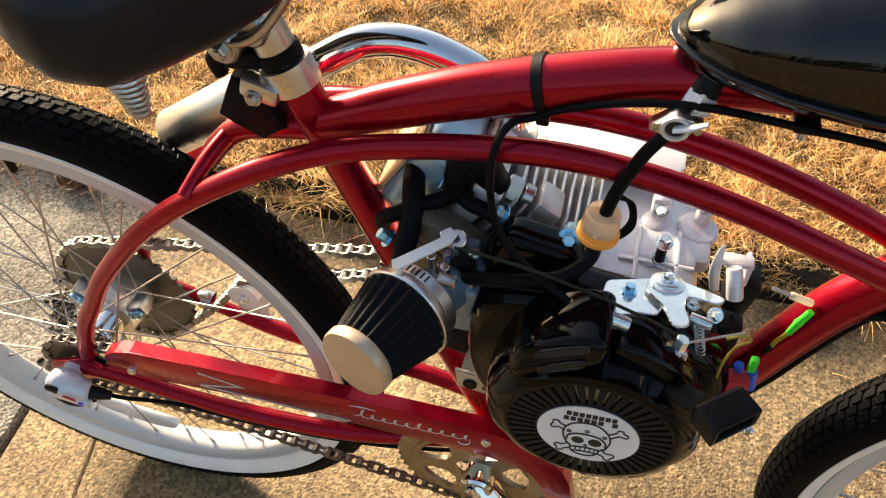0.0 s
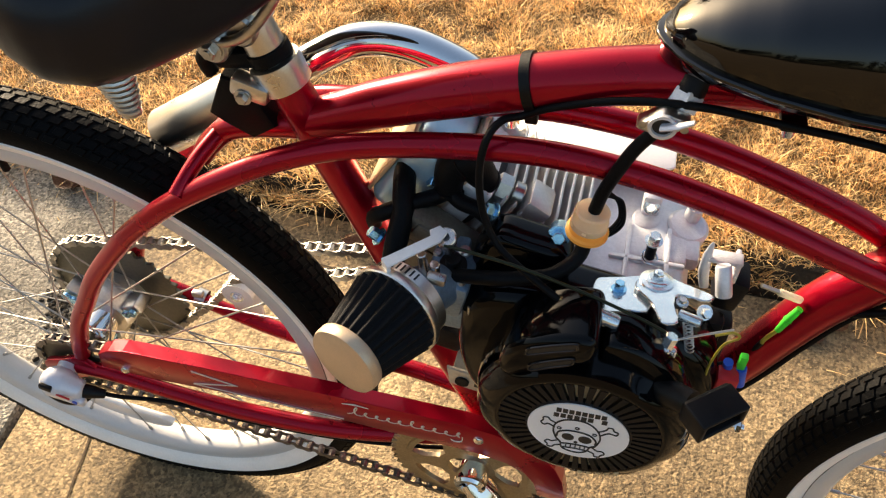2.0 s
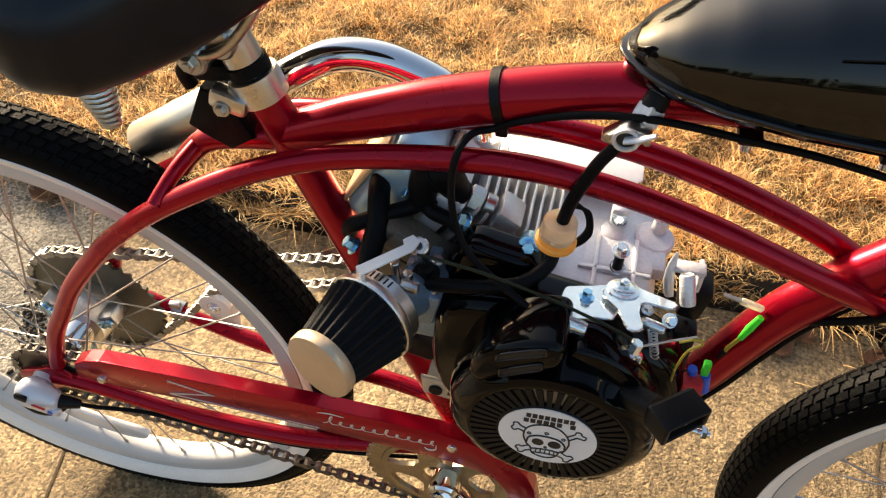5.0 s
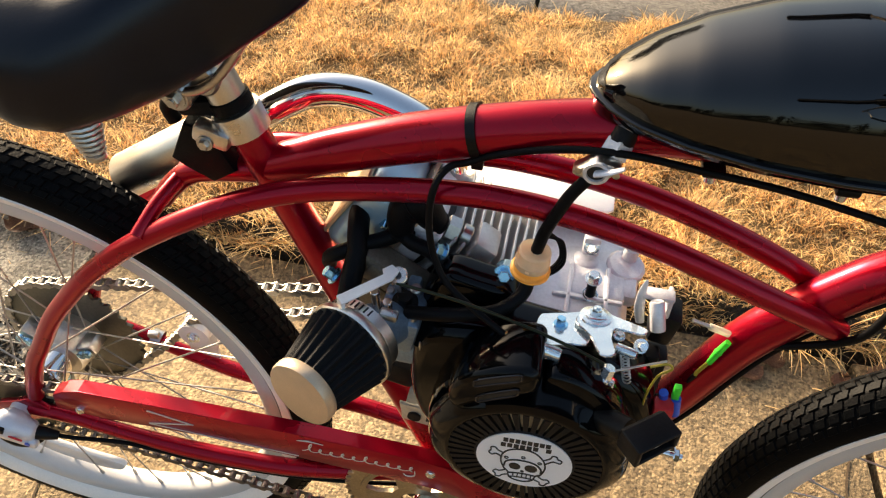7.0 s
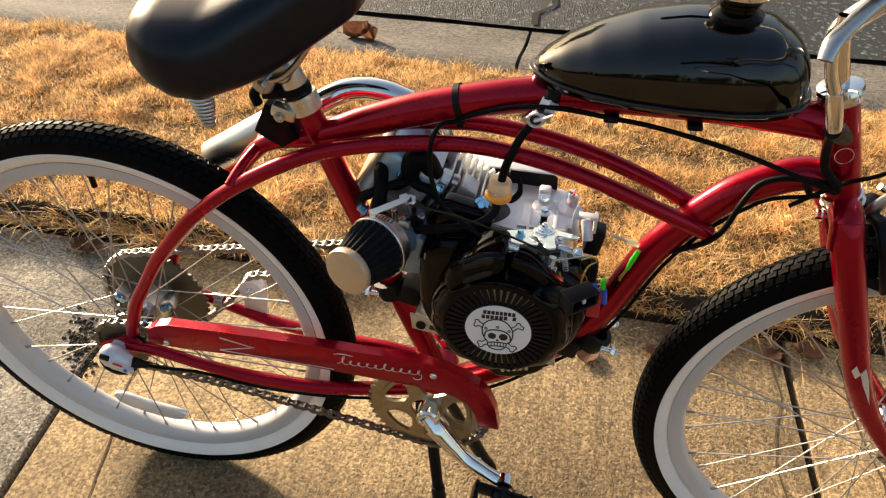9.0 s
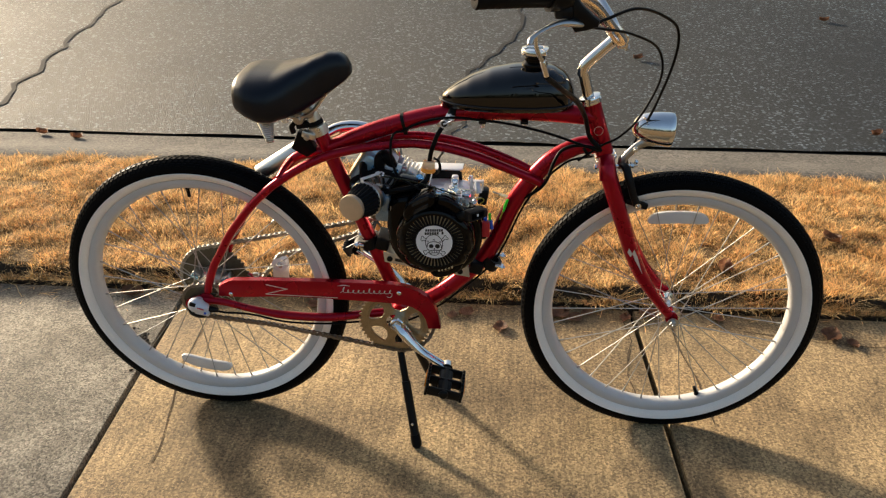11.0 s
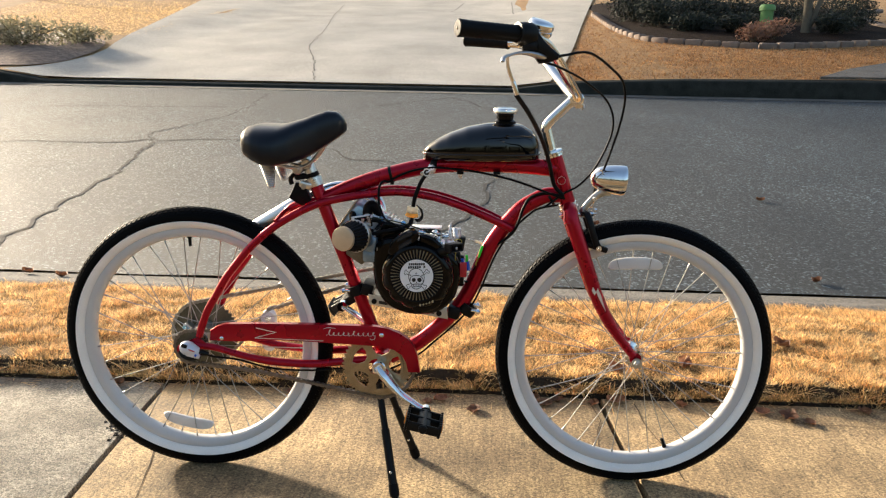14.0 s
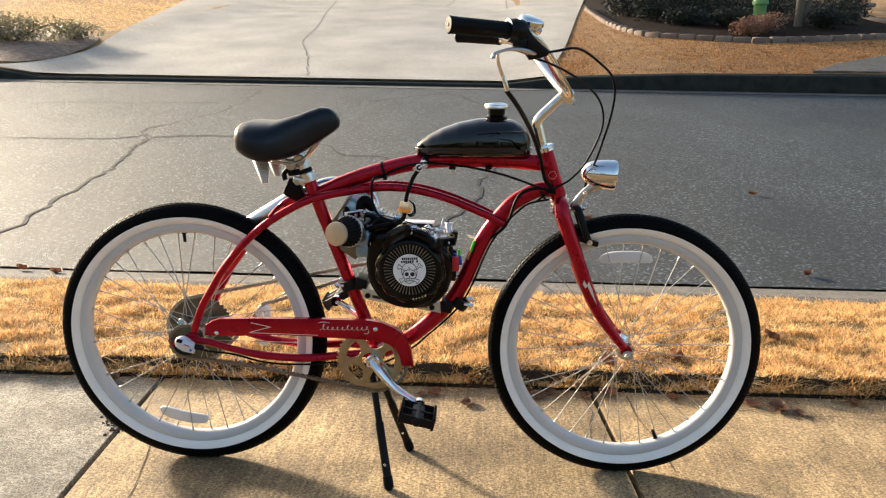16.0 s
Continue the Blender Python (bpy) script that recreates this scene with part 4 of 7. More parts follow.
ring(bm, [(0.0088, 0), (0.0093, 0), (0.0093, 0.0006), (0.0088, 0.0006)], (0.3685, -0.0180, 0.752), (0.05, -1, 0), 24)
part("head_badge", bm, SILVERPRINT, frame_ob)

# fork
bm = B()
tube(bm, [(0.3905, 0.046, 0.655), (0.3895, 0.034, 0.680), (0.3895, 0, 0.686), (0.3895, -0.034, 0.680), (0.3905, -0.046, 0.655)], [0.016, 0.017, 0.018, 0.017, 0.016], 18)
fork = part("fork", bm, RED, bicycle, "candy red cruiser fork")
side_tubes("fork_blade", [(0.3895, 0.684), (0.392, 0.668), (0.401, 0.640), (0.426, 0.568), (0.456, 0.484), (0.480, 0.434), (0.505, 0.395), (0.546, 0.341)], [0.036, 0.043, 0.047, 0.052, 0.055, 0.056, 0.057, 0.058], [0.0165, 0.017, 0.017, 0.0165, 0.0155, 0.014, 0.012, 0.0095], fork)
for s in (-1, 1):
    bm = B()
    lathe(bm, [(0.0, -0.003), (0.014, -0.003), (0.014, 0.003), (0.0, 0.003)], (0.552, s * 0.057, 0.334), Y, 20)
    part("fork_end", bm, RED, fork)
bm = B()
side(bm, [(0.441, 0.503), (0.448, 0.492), (0.452, 0.499), (0.459, 0.483), (0.476, 0.452), (0.463, 0.492), (0.455, 0.509), (0.451, 0.500), (0.444, 0.512)], -0.0703, 0.0012)
part("decal", bm, SILVERPRINT, fork, "silver lightning decal")


# wheels
def wheel(name, c, label, valve_angle, flange, hub_r, spin):
    """A spoked wheel with a knobbly whitewall tyre."""
    bm = B()
    ring(bm, [(0.283, -0.0165), (0.279, -0.0175), (0.268, -0.0170), (0.262, -0.012), (0.2595, -0.004), (0.2595, 0.004), (0.262, 0.012), (0.268, 0.0170), (0.279, 0.0175), (0.283, 0.0165), (0.275, 0.012), (0.275, -0.012)], c, Y, 120)
    rim = part(name, bm, RIM, bicycle, label, at=Matrix())
    # tyre carcass
    bm = B()
    grow = 1.0 if c is FRONT else 1.006
    prof = []
    for k in range(17):
        a = radians(-150 + 300 * k / 16)
        prof.append(((0.3045 + 0.0255 * math.cos(a)) * grow, 0.0262 * math.sin(a)))
    prof = [(0.2785, -0.0125)] + prof + [(0.2785, 0.0125)]
    ring(bm, prof, c, Y, 140)
    # tread blocks
    n = 150
    for i in range(n):
        for row, (ang, half, hgt) in enumerate(((0, 0.0042, 0.0016), (18, 0.0038, 0.0016), (-18, 0.0038, 0.0016), (37, 0.0040, 0.0016), (-37, 0.0040, 0.0016), (56, 0.0036, 0.0014), (-56, 0.0036, 0.0014))):
            a = 2 * math.pi * (i + (0.5 if row in (1, 2, 5, 6) else 0)) / n
            t = radians(ang)
            r0, y0 = (0.3045 + 0.0250 * math.cos(t)) * grow, 0.0257 * math.sin(t)
            er = Vector((math.cos(a), 0, math.sin(a)))
            et = Vector((-math.sin(a), 0, math.cos(a)))
            up = er * math.cos(t) + Y * math.sin(t)
            across = -er * math.sin(t) + Y * math.cos(t)
            sk = et * (0.35 if row % 2 else -0.35)
            o = c + er * r0 + Y * y0
            lo, hi = [], []
            for sx, sy in ((-1, -1), (1, -1), (1, 1), (-1, 1)):
                q = et * 0.0053 * sx + (across + sk) * half * sy
                lo.append(bm.verts.new(o + q))
                hi.append(bm.verts.new(o + q * 0.82 + up * hgt))
            bm.faces.new(hi)
            for k in range(4):
                bm.faces.new((lo[k], lo[(k + 1) % 4], hi[(k + 1) % 4], hi[k]))
    part("tyre", bm, TYRE, rim, "black knobbly tyre")
    for s in (-1, 1):
        bm = B()
        wp = []
        for k in range(8):
            a = radians(98 + (149 - 98) * k / 7)
            wp.append((0.3045 + 0.0262 * math.cos(a), s * 0.0269 * math.sin(a)))
        wp += [(r + 0.001, y * 0.94) for r, y in wp[::-1]]
        ring(bm, wp, c, Y, 140)
        part("whitewall", bm, WHITEWALL, rim, "cream whitewall band")
    # hub
    bm = B()
    lathe(bm, [(0.006, -0.062), (0.0065, -0.05), (0.011, -0.048), (0.013, -flange - 0.004), (hub_r + 0.009, -flange - 0.002), (hub_r + 0.009, -flange + 0.002), (hub_r, -flange + 0.006), (hub_r * 0.8, 0), (hub_r, flange - 0.006), (hub_r + 0.009, flange - 0.002), (hub_r + 0.009, flange + 0.002), (0.013, flange + 0.004), (0.011, 0.048), (0.0065, 0.05), (0.006, 0.062)], c, Y, 28)
    part("hub", bm, CHROME, rim, "polished hub")
    # spokes: four kinds, by side and lean
    for sd in (-1, 1):
        for lean in (-1, 1):
            first = None
            for k in range(9):
                a = 2 * math.pi * (k * 4 + (0 if sd < 0 else 1) + (0 if lean < 0 else 2)) / 36 + spin
                if first is None:
                    bm = B()
                    fa = radians(-lean * 62)
                    p0 = Vector((math.cos(fa) * (hub_r + 0.006), sd * (flange + 0.0015 * lean), math.sin(fa) * (hub_r + 0.006)))
                    p1 = Vector((0.262, sd * 0.004, 0))
                    tube(bm, [p0, p0.lerp(p1, 0.5), p0.lerp(p1, 0.955)], 0.00105, 6, 1)
                    tube(bm, [p0.lerp(p1, 0.95), p1], 0.0021, 8, 1)
                    lathe(bm, [(0, 0), (0.0026, 0.0), (0.0022, 0.0014), (0, 0.002)], p0 + Y * sd * 0.001, Y * sd, 8)
                    first = part("spoke", bm, SPOKE, rim)
                    first.matrix_basis = Matrix.Translation(c) @ Matrix.Rotation(-a, 4, "Y")
                else:
                    again(first, Matrix.Translation(c) @ Matrix.Rotation(-a, 4, "Y"))
    d = Vector((math.cos(valve_angle), 0, math.sin(valve_angle)))
    bm = B()
    rod(bm, c + d * 0.262, c + d * 0.236, 0.0042, 14, 0.0038, 0.0006)
    rod(bm, c + d * 0.262, c + d * 0.2555, 0.0055, 14)
    part("valve", bm, BLACK_RUBBER, rim, "black valve stem")
    return rim


def wheel_reflector(rim, c, ang, tilt, length=0.118):
    """A lozenge-shaped spoke reflector."""
    d = Vector((math.cos(ang), 0, math.sin(ang)))
    m = Matrix.Translation(c + d * 0.226) @ Matrix.Rotation(-(ang + tilt), 4, "Y") @ SIDE
    bm = B()
    slab(bm, smooth_poly([(-0.014, -length / 2), (0.004, -length / 2), (0.013, -length * 0.3), (0.015, 0), (0.013, length * 0.3), (0.004, length / 2), (-0.014, length / 2), (-0.013, 0)], 3), 0.010, m @ Matrix.Translation((0, 0, -0.005)), 0.003)
    part("spoke_reflector", bm, REFLECTOR, rim, "clear white spoke reflector")


front_wheel = wheel("front_wheel", FRONT, "front wheel with white rim", math.atan2(0.089 - FRONT.z, 0.64 - FRONT.x), 0.030, 0.013, 0.05)
wheel_reflector(front_wheel, FRONT, math.atan2(0.560 - FRONT.z, 0.535 - FRONT.x), 0.0)
rear_wheel = wheel("rear_wheel", REAR, "rear wheel with white rim", math.atan2(0.60 - REAR.z, -0.535 - REAR.x), 0.031, 0.024, 0.11)
wheel_reflector(rear_wheel, REAR, math.atan2(0.128 - REAR.z, -0.558 - REAR.x), -0.02)
for c, ys in ((FRONT, (-0.060, 0.060)), (REAR, (0.068,))):
    for y in ys:
        bm = B()
        s = 1 if y > 0 else -1
        hexbolt(bm, c + Y * y, Y * s, 0.0066, 0.008, 0.004)
        part("axle_nut", bm, BRUSHED, front_wheel if c is FRONT else rear_wheel)

bm = B()
lathe(bm, [(0.005, 0.0), (0.0115, 0.0), (0.0115, 0.0025), (0.0090, 0.003)], FRONT - Y * 0.0625, -Y, 22)
hexbolt(bm, FRONT - Y * 0.0650, -Y, 0.0085, 0.009, 0.006)
part("wheel_nut", bm, BRUSHED, front_wheel, "dark steel axle nut and washer")

# rear hub: cog, shifter housing, clamp-on sprocket
def gear(bm, c, teeth, r, y0, thick, inner):
    """A toothed disc about y, with an inner bore."""
    n = teeth * 6
    prof = [r - 0.0046 if k % 6 in (0, 5) else r + (0.0012 if k % 6 in (2, 3) else -0.0016) for k in range(n)]
    rings = []
    for y in (y0, y0 + thick):
        rings.append(([bm.verts.new((c.x + rr * math.cos(2 * math.pi * k / n), y, c.z + rr * math.sin(2 * math.pi * k / n))) for k, rr in enumerate(prof)],
                      [bm.verts.new((c.x + inner * math.cos(2 * math.pi * k / n), y, c.z + inner * math.sin(2 * math.pi * k / n))) for k in range(n)]))
    (ao, ai), (bo, bi) = rings
    for k in range(n):
        j = (k + 1) % n
        bm.faces.new((ao[k], ao[j], bo[j], bo[k]))
        bm.faces.new((ai[k], bi[k], bi[j], ai[j]))
        bm.faces.new((ao[k], ai[k], ai[j], ao[j]))
        bm.faces.new((bo[k], bo[j], bi[j], bi[k]))
    return bm


part("hub_cog", gear(B(), REAR, 20, 0.041, -0.058, 0.003, 0.012), SPROCKET, rear_wheel)
bm = B()
gear(bm, REAR, 42, 0.084, 0.046, 0.004, 0.026)
sprocket = part("drive_sprocket", bm, SPROCKET, rear_wheel, "large dull steel drive sprocket")
bm = B()
lathe(bm, [(0.030, 0.050), (0.034, 0.046), (0.034, 0.030), (0.030, 0.012), (0.028, 0.006), (0.024, 0.006)], REAR, Y, 32)
for k in range(3):
    a = radians(25 + 120 * k)
    o = REAR + Vector((math.cos(a) * 0.042, 0.022, math.sin(a) * 0.042))
    block(bm, o, (0.022, 0.026, 0.016), 0.003, Matrix.Rotation(-a, 3, "Y"))
part("hub_clamp", bm, BRUSHED, rear_wheel, "cast aluminium sprocket clamp")
for k in range(3):
    a = radians(25 + 120 * k)
    for r in (0.038, 0.047):
        o = REAR + Vector((math.cos(a) * r, 0.007, math.sin(a) * r))
        bm = B()
        lathe(bm, [(0.0052, 0), (0.0052, -0.004), (0.0035, -0.0045), (0.0, -0.003)], o, Y, 14)
        part("clamp_bolt", bm, BLUEBOLT, rear_wheel)
bm = B()
rod(bm, (-0.522, -0.062, 0.338), (-0.518, -0.090, 0.338), 0.012, 20)
tube(bm, [(-0.5375, -0.089, 0.3440), (-0.533, -0.0895, 0.3435), (-0.524, -0.090, 0.3420), (-0.514, -0.090, 0.3385), (-0.504, -0.090, 0.3345), (-0.495, -0.089, 0.3315), (-0.4905, -0.088, 0.3305)], [0.004, 0.0125, 0.0172, 0.0168, 0.0135, 0.0110, 0.004], 24, 4)
block(bm, (-0.505, -0.098, 0.327), (0.034, 0.010, 0.012), 0.004, Matrix.Rotation(radians(12), 3, "Y"), 3)
shifter_box = part("shift_housing", bm, GREYPLASTIC, rear_wheel, "silver plastic hub shifter housing")
bm = B()
tube(bm, [(-0.5385, -0.092, 0.334), (-0.530, -0.096, 0.324), (-0.516, -0.097, 0.3185), (-0.502, -0.095, 0.3175), (-0.490, -0.090, 0.3220)], [0.004, 0.0055, 0.006, 0.0055, 0.004], 12, 4)
tube(bm, [(-0.494, -0.089, 0.331), (-0.484, -0.087, 0.329), (-0.472, -0.084, 0.325)], [0.0085, 0.007, 0.0045], 14)
part("cable_boot", bm, PLASTIC, rear_wheel, "black plastic lower shell and cable boot")
bm = B()
block(bm, (-0.5225, -0.1040, 0.3505), (0.014, 0.005, 0.009), 0.0015, Matrix.Rotation(radians(18), 3, "Y"))
part("sight_window", bm, PLASTIC, rear_wheel)
bm = B()
block(bm, (-0.5050, -0.1055, 0.3405), (0.015, 0.002, 0.0022), 0.0005, Matrix.Rotation(radians(18), 3, "Y"))
part("red_mark", bm, REDPLASTIC, rear_wheel)
bm = B()
lathe(bm, [(0.0030, 0), (0.0030, 0.0008), (0.002, 0.001)], (-0.497, -0.1030, 0.328), (0, -1, 0.05), 14)
part("blue_mark", bm, BLUE, rear_wheel)


# chains
def chain(name, path, pitch, roller, plate_h, width, material, label, offset=0.0):
    """Links laid along a closed line of points."""
    pts = [Vector(p) for p in path]
    pts.append(pts[0])
    lengths = np.cumsum([0] + [(b - a).length for a, b in zip(pts, pts[1:])])
    count = int(lengths[-1] / pitch / 2) * 2
    step = lengths[-1] / count

    def at(s):
        s %= lengths[-1]
        k = min(int(np.searchsorted(lengths, s, "right")) - 1, len(pts) - 2)
        return pts[k].lerp(pts[k + 1], (s - lengths[k]) / max(1e-9, lengths[k + 1] - lengths[k]))

    bm = B()
    for i in range(count):
        rod(bm, at(i * step) - Y * (width * 0.62), at(i * step) + Y * (width * 0.62), roller * 0.55, 8)
    root = part(name, bm, material, bicycle, label, at=Matrix())
    kinds = []
    for kind in (0, 1):
        bm = B()
        off = width * (0.36 if kind else 0.55)
        h = step / 2
        out = smooth_poly([(-h - plate_h, 0), (-h, plate_h), (0, plate_h * 0.62), (h, plate_h), (h + plate_h, 0), (h, -plate_h), (0, -plate_h * 0.62), (-h, -plate_h)], 2)
        for s in (-1, 1):
            side(bm, out, s * off + 0.0006, 0.0012)
        if kind:
            for q in (-h, h):
                rod(bm, (q, -off, 0), (q, off, 0), roller, 8)
        kinds.append(bm)
    firsts = [None, None]
    for i in range(count):
        a, b = at(i * step), at((i + 1) * step)
        d = (b - a).normalized()
        m = Matrix.Translation((a + b) / 2) @ Matrix.Rotation(-math.atan2(d.z, d.x), 4, "Y")
        if firsts[i % 2] is None:
            firsts[i % 2] = part("link", kinds[i % 2], material, root)
            firsts[i % 2].matrix_basis = m
        else:
            again(firsts[i % 2], m)
    return root


def arc(c, r, a0, a1, y, n=14):
    return [(c.x + r * math.cos(radians(a)), y, c.z + r * math.sin(radians(a))) for a in np.linspace(a0, a1, n)]


RING_C = Vector((-0.0652, 0, 0.3031))
chain("pedal_chain", arc(RING_C, 0.0835, 95, -92, -0.056, 26) + [(-0.20, -0.0565, 0.245), (-0.36, -0.057, 0.275)] + arc(REAR, 0.041, -100, -262, -0.0565, 16), 0.0127, 0.0040, 0.0042, 0.0085, CHAIN, "dark oiled bicycle chain")
ENGINE_OUT = Vector((-0.050, 0, 0.494))
IDLER = Vector((-0.352, 0, 0.388))
chain("drive_chain", arc(ENGINE_OUT, 0.030, 112, -75, 0.048, 10) + [(-0.16, 0.048, 0.470)] + arc(IDLER, 0.0185, 62, 100, 0.048, 4) + [(-0.40, 0.048, 0.345)] + arc(REAR, 0.0845, -60, -248, 0.048, 24), 0.0127, 0.0043, 0.0046, 0.010, CHAIN_LIGHT, "bright steel drive chain to the sprocket")

# idler on the far chainstay
bm = B()
side(bm, smooth_poly([(-0.372, 0.300), (-0.346, 0.298), (-0.340, 0.340), (-0.335, 0.392), (-0.352, 0.408), (-0.372, 0.392), (-0.378, 0.340)], 3), 0.064, 0.004, 0.001)
idler = part("chain_tensioner", bm, ALU, bicycle, "aluminium chain tensioner bracket")
bm = B()
lathe(bm, [(0.006, 0.040), (0.0185, 0.040), (0.0165, 0.045), (0.0165, 0.051), (0.0185, 0.056), (0.006, 0.056)], IDLER, Y, 28)
part("idler_wheel", bm, GREYPLASTIC, idler, "pale plastic idler wheel")
bm = B()
hexbolt(bm, IDLER + Y * 0.040, -Y, 0.0055, 0.004, 0.002)
part("idler_bolt", bm, ZINC, idler)
bm = B()
ring(bm, [(0.0115, -0.006), (0.0125, -0.006), (0.0125, 0.006), (0.0115, 0.006)], (-0.421, 0.0625, 0.337), (0.94, 0, -0.3), 24)
block(bm, (-0.420, 0.058, 0.351), (0.014, 0.008, 0.008), 0.002)
part("hose_clamp", bm, BRUSHED, idler, "steel worm-drive clamp")

# chain guard
bm = B()
GUARD = [(-0.467, 0.366), (-0.463, 0.392), (-0.448, 0.402), (-0.429, 0.408), (-0.339, 0.410), (-0.188, 0.410), (-0.065, 0.407), (-0.035, 0.402), (-0.008, 0.391), (0.012, 0.377), (0.026, 0.358), (0.035, 0.334), (0.041, 0.293), (0.012, 0.293), (0.007, 0.318), (-0.003, 0.336), (-0.022, 0.349), (-0.053, 0.357), (-0.121, 0.361), (-0.217, 0.366), (-0.300, 0.369), (-0.411, 0.364)]
side(bm, GUARD, -0.066, 0.0022, 0.0008)
for a, b in zip(GUARD[1:12], GUARD[2:13]):
    v = [bm.verts.new(p) for p in ((a[0], -0.0675, a[1]), (b[0], -0.0675, b[1]), (b[0], -0.052, b[1] - 0.0005), (a[0], -0.052, a[1] - 0.0005))]
    w = [bm.verts.new(p) for p in ((a[0], -0.0675, a[1] - 0.0018), (b[0], -0.0675, b[1] - 0.0018), (b[0], -0.052, b[1] - 0.0023), (a[0], -0.052, a[1] - 0.0023))]
    bm.faces.new(v)
    bm.faces.new(w[::-1])
    bm.faces.new((v[2], v[3], w[3], w[2]))
guard = part("chain_guard", bm, RED, bicycle, "candy red steel chain guard")
bm = B()
for poly in ([(-0.352, 0.4005), (-0.302, 0.389), (-0.306, 0.3885), (-0.352, 0.3985)], [(-0.302, 0.389), (-0.356, 0.374), (-0.356, 0.3755), (-0.307, 0.389)], [(-0.356, 0.3748), (-0.19, 0.3700), (-0.19, 0.3688), (-0.356, 0.3735)]):
    side(bm, poly, -0.0683, 0.0008)
part("pinstripe", bm, SILVERPRINT, guard, "silver arrow pinstripe")
# a flowing silver scroll, loops of uneven height
line, rad = [], []
for k, hgt in enumerate((0.015, 0.008, 0.007, 0.008, 0.007, 0.012, 0.007, 0.008, 0.007, 0.009)):
    for j in range(12):
        a = 2 * math.pi * j / 12
        line.append((-0.184 + 0.0118 * (k + j / 12) + 0.0036 * math.sin(a) + 0.35 * hgt * (1 - math.cos(a)) / 2, -0.0690, 0.3835 + hgt * (1 - math.cos(a)) / 2))
        rad.append(0.0004 + 0.0006 * max(0, math.sin(a + 3.5)))
part("script_stroke", tube(B(), line, rad, 6, 2), SILVERPRINT, guard)
part("script_stroke", tube(B(), [(-0.188, -0.0690, 0.4005), (-0.176, -0.0690, 0.4030), (-0.160, -0.0690, 0.4015)], [0.0003, 0.0009, 0.0003], 6, 5), SILVERPRINT, guard)
part("script_stroke", tube(B(), [(-0.066, -0.0690, 0.386), (-0.067, -0.0690, 0.377), (-0.074, -0.0690, 0.374), (-0.078, -0.0690, 0.377)], [0.0004, 0.0008, 0.0007, 0.0004], 6, 5), SILVERPRINT, guard)
for p in ((-0.437, -0.068, 0.372), (-0.050, -0.068, 0.386)):
    bm = B()
    lathe(bm, [(0.0055, 0), (0.0052, 0.002), (0.003, 0.004), (0, 0.0045)], p, -Y, 16)
    part("guard_bolt", bm, CHROME, guard)

# crankset
bm = B()
gear(bm, RING_C, 46, 0.0825, -0.0575, 0.003, 0.066)
ring(bm, [(0.0595, -0.0600), (0.0655, -0.0605), (0.0665, -0.0545), (0.0595, -0.0545)], RING_C, Y, 64)
ring(bm, [(0.020, -0.0605), (0.031, -0.0600), (0.031, -0.0545), (0.020, -0.0545)], RING_C, Y, 48)
for k in range(5):
    a = radians(72 * k + 40)
    d, t = Vector((math.cos(a), 0, math.sin(a))), Vector((-math.sin(a), 0, math.cos(a)))
    lo, hi = [], []
    for y in (-0.0598, -0.0548):
        q = [RING_C + d * r + t * w + Y * y for r, w in ((0.028, -0.013), (0.045, -0.0085), (0.062, -0.014), (0.062, 0.014), (0.045, 0.0085), (0.028, 0.013))]
        (lo if y < -0.057 else hi).extend(bm.verts.new(p) for p in q)
    bm.faces.new(lo)
    bm.faces.new(hi[::-1])
    for j in range(6):
        bm.faces.new((lo[j], hi[j], hi[(j + 1) % 6], lo[(j + 1) % 6]))
crankset = part("crankset", bm, RING_STEEL, bicycle, "worn brassy chrome chainring with five arms")
CR = Vector((0.113, 0, -0.102)).normalized()
for s in (-1, 1):
    o = Vector((-0.057, s * 0.070, 0.307))
    tip = o - CR * s * 0.152 + Y * s * 0.022
    bm = B()
    lathe(bm, [(0.0155, -0.012), (0.017, -0.010), (0.017, 0.010), (0.0145, 0.013), (0.010, 0.013), (0.009, 0.006), (0.0, 0.006)], o, Y * s, 24)
    mid = o.lerp(tip, 0.55)
    sag = Vector((-0.006, 0, -0.006)) * (1 if s < 0 else -1)
    tube(bm, [o, o.lerp(tip, 0.16) + Y * s * 0.003 + sag * 0.5, o.lerp(tip, 0.36) + Y * s * 0.004 + sag, mid + Y * s * 0.004 + sag * 1.2, o.lerp(tip, 0.8) + Y * s * 0.002 + sag * 0.6, tip], [0.0150, 0.0185, 0.0155, 0.0118, 0.0098, 0.0105], 18, 6, flat=0.6)
    lathe(bm, [(0.0, -0.009), (0.013, -0.009), (0.0135, 0.007), (0.0, 0.009)], tip, Y * s, 20)
    part("crank_arm", bm, CHROME, crankset, "chrome crank arm")
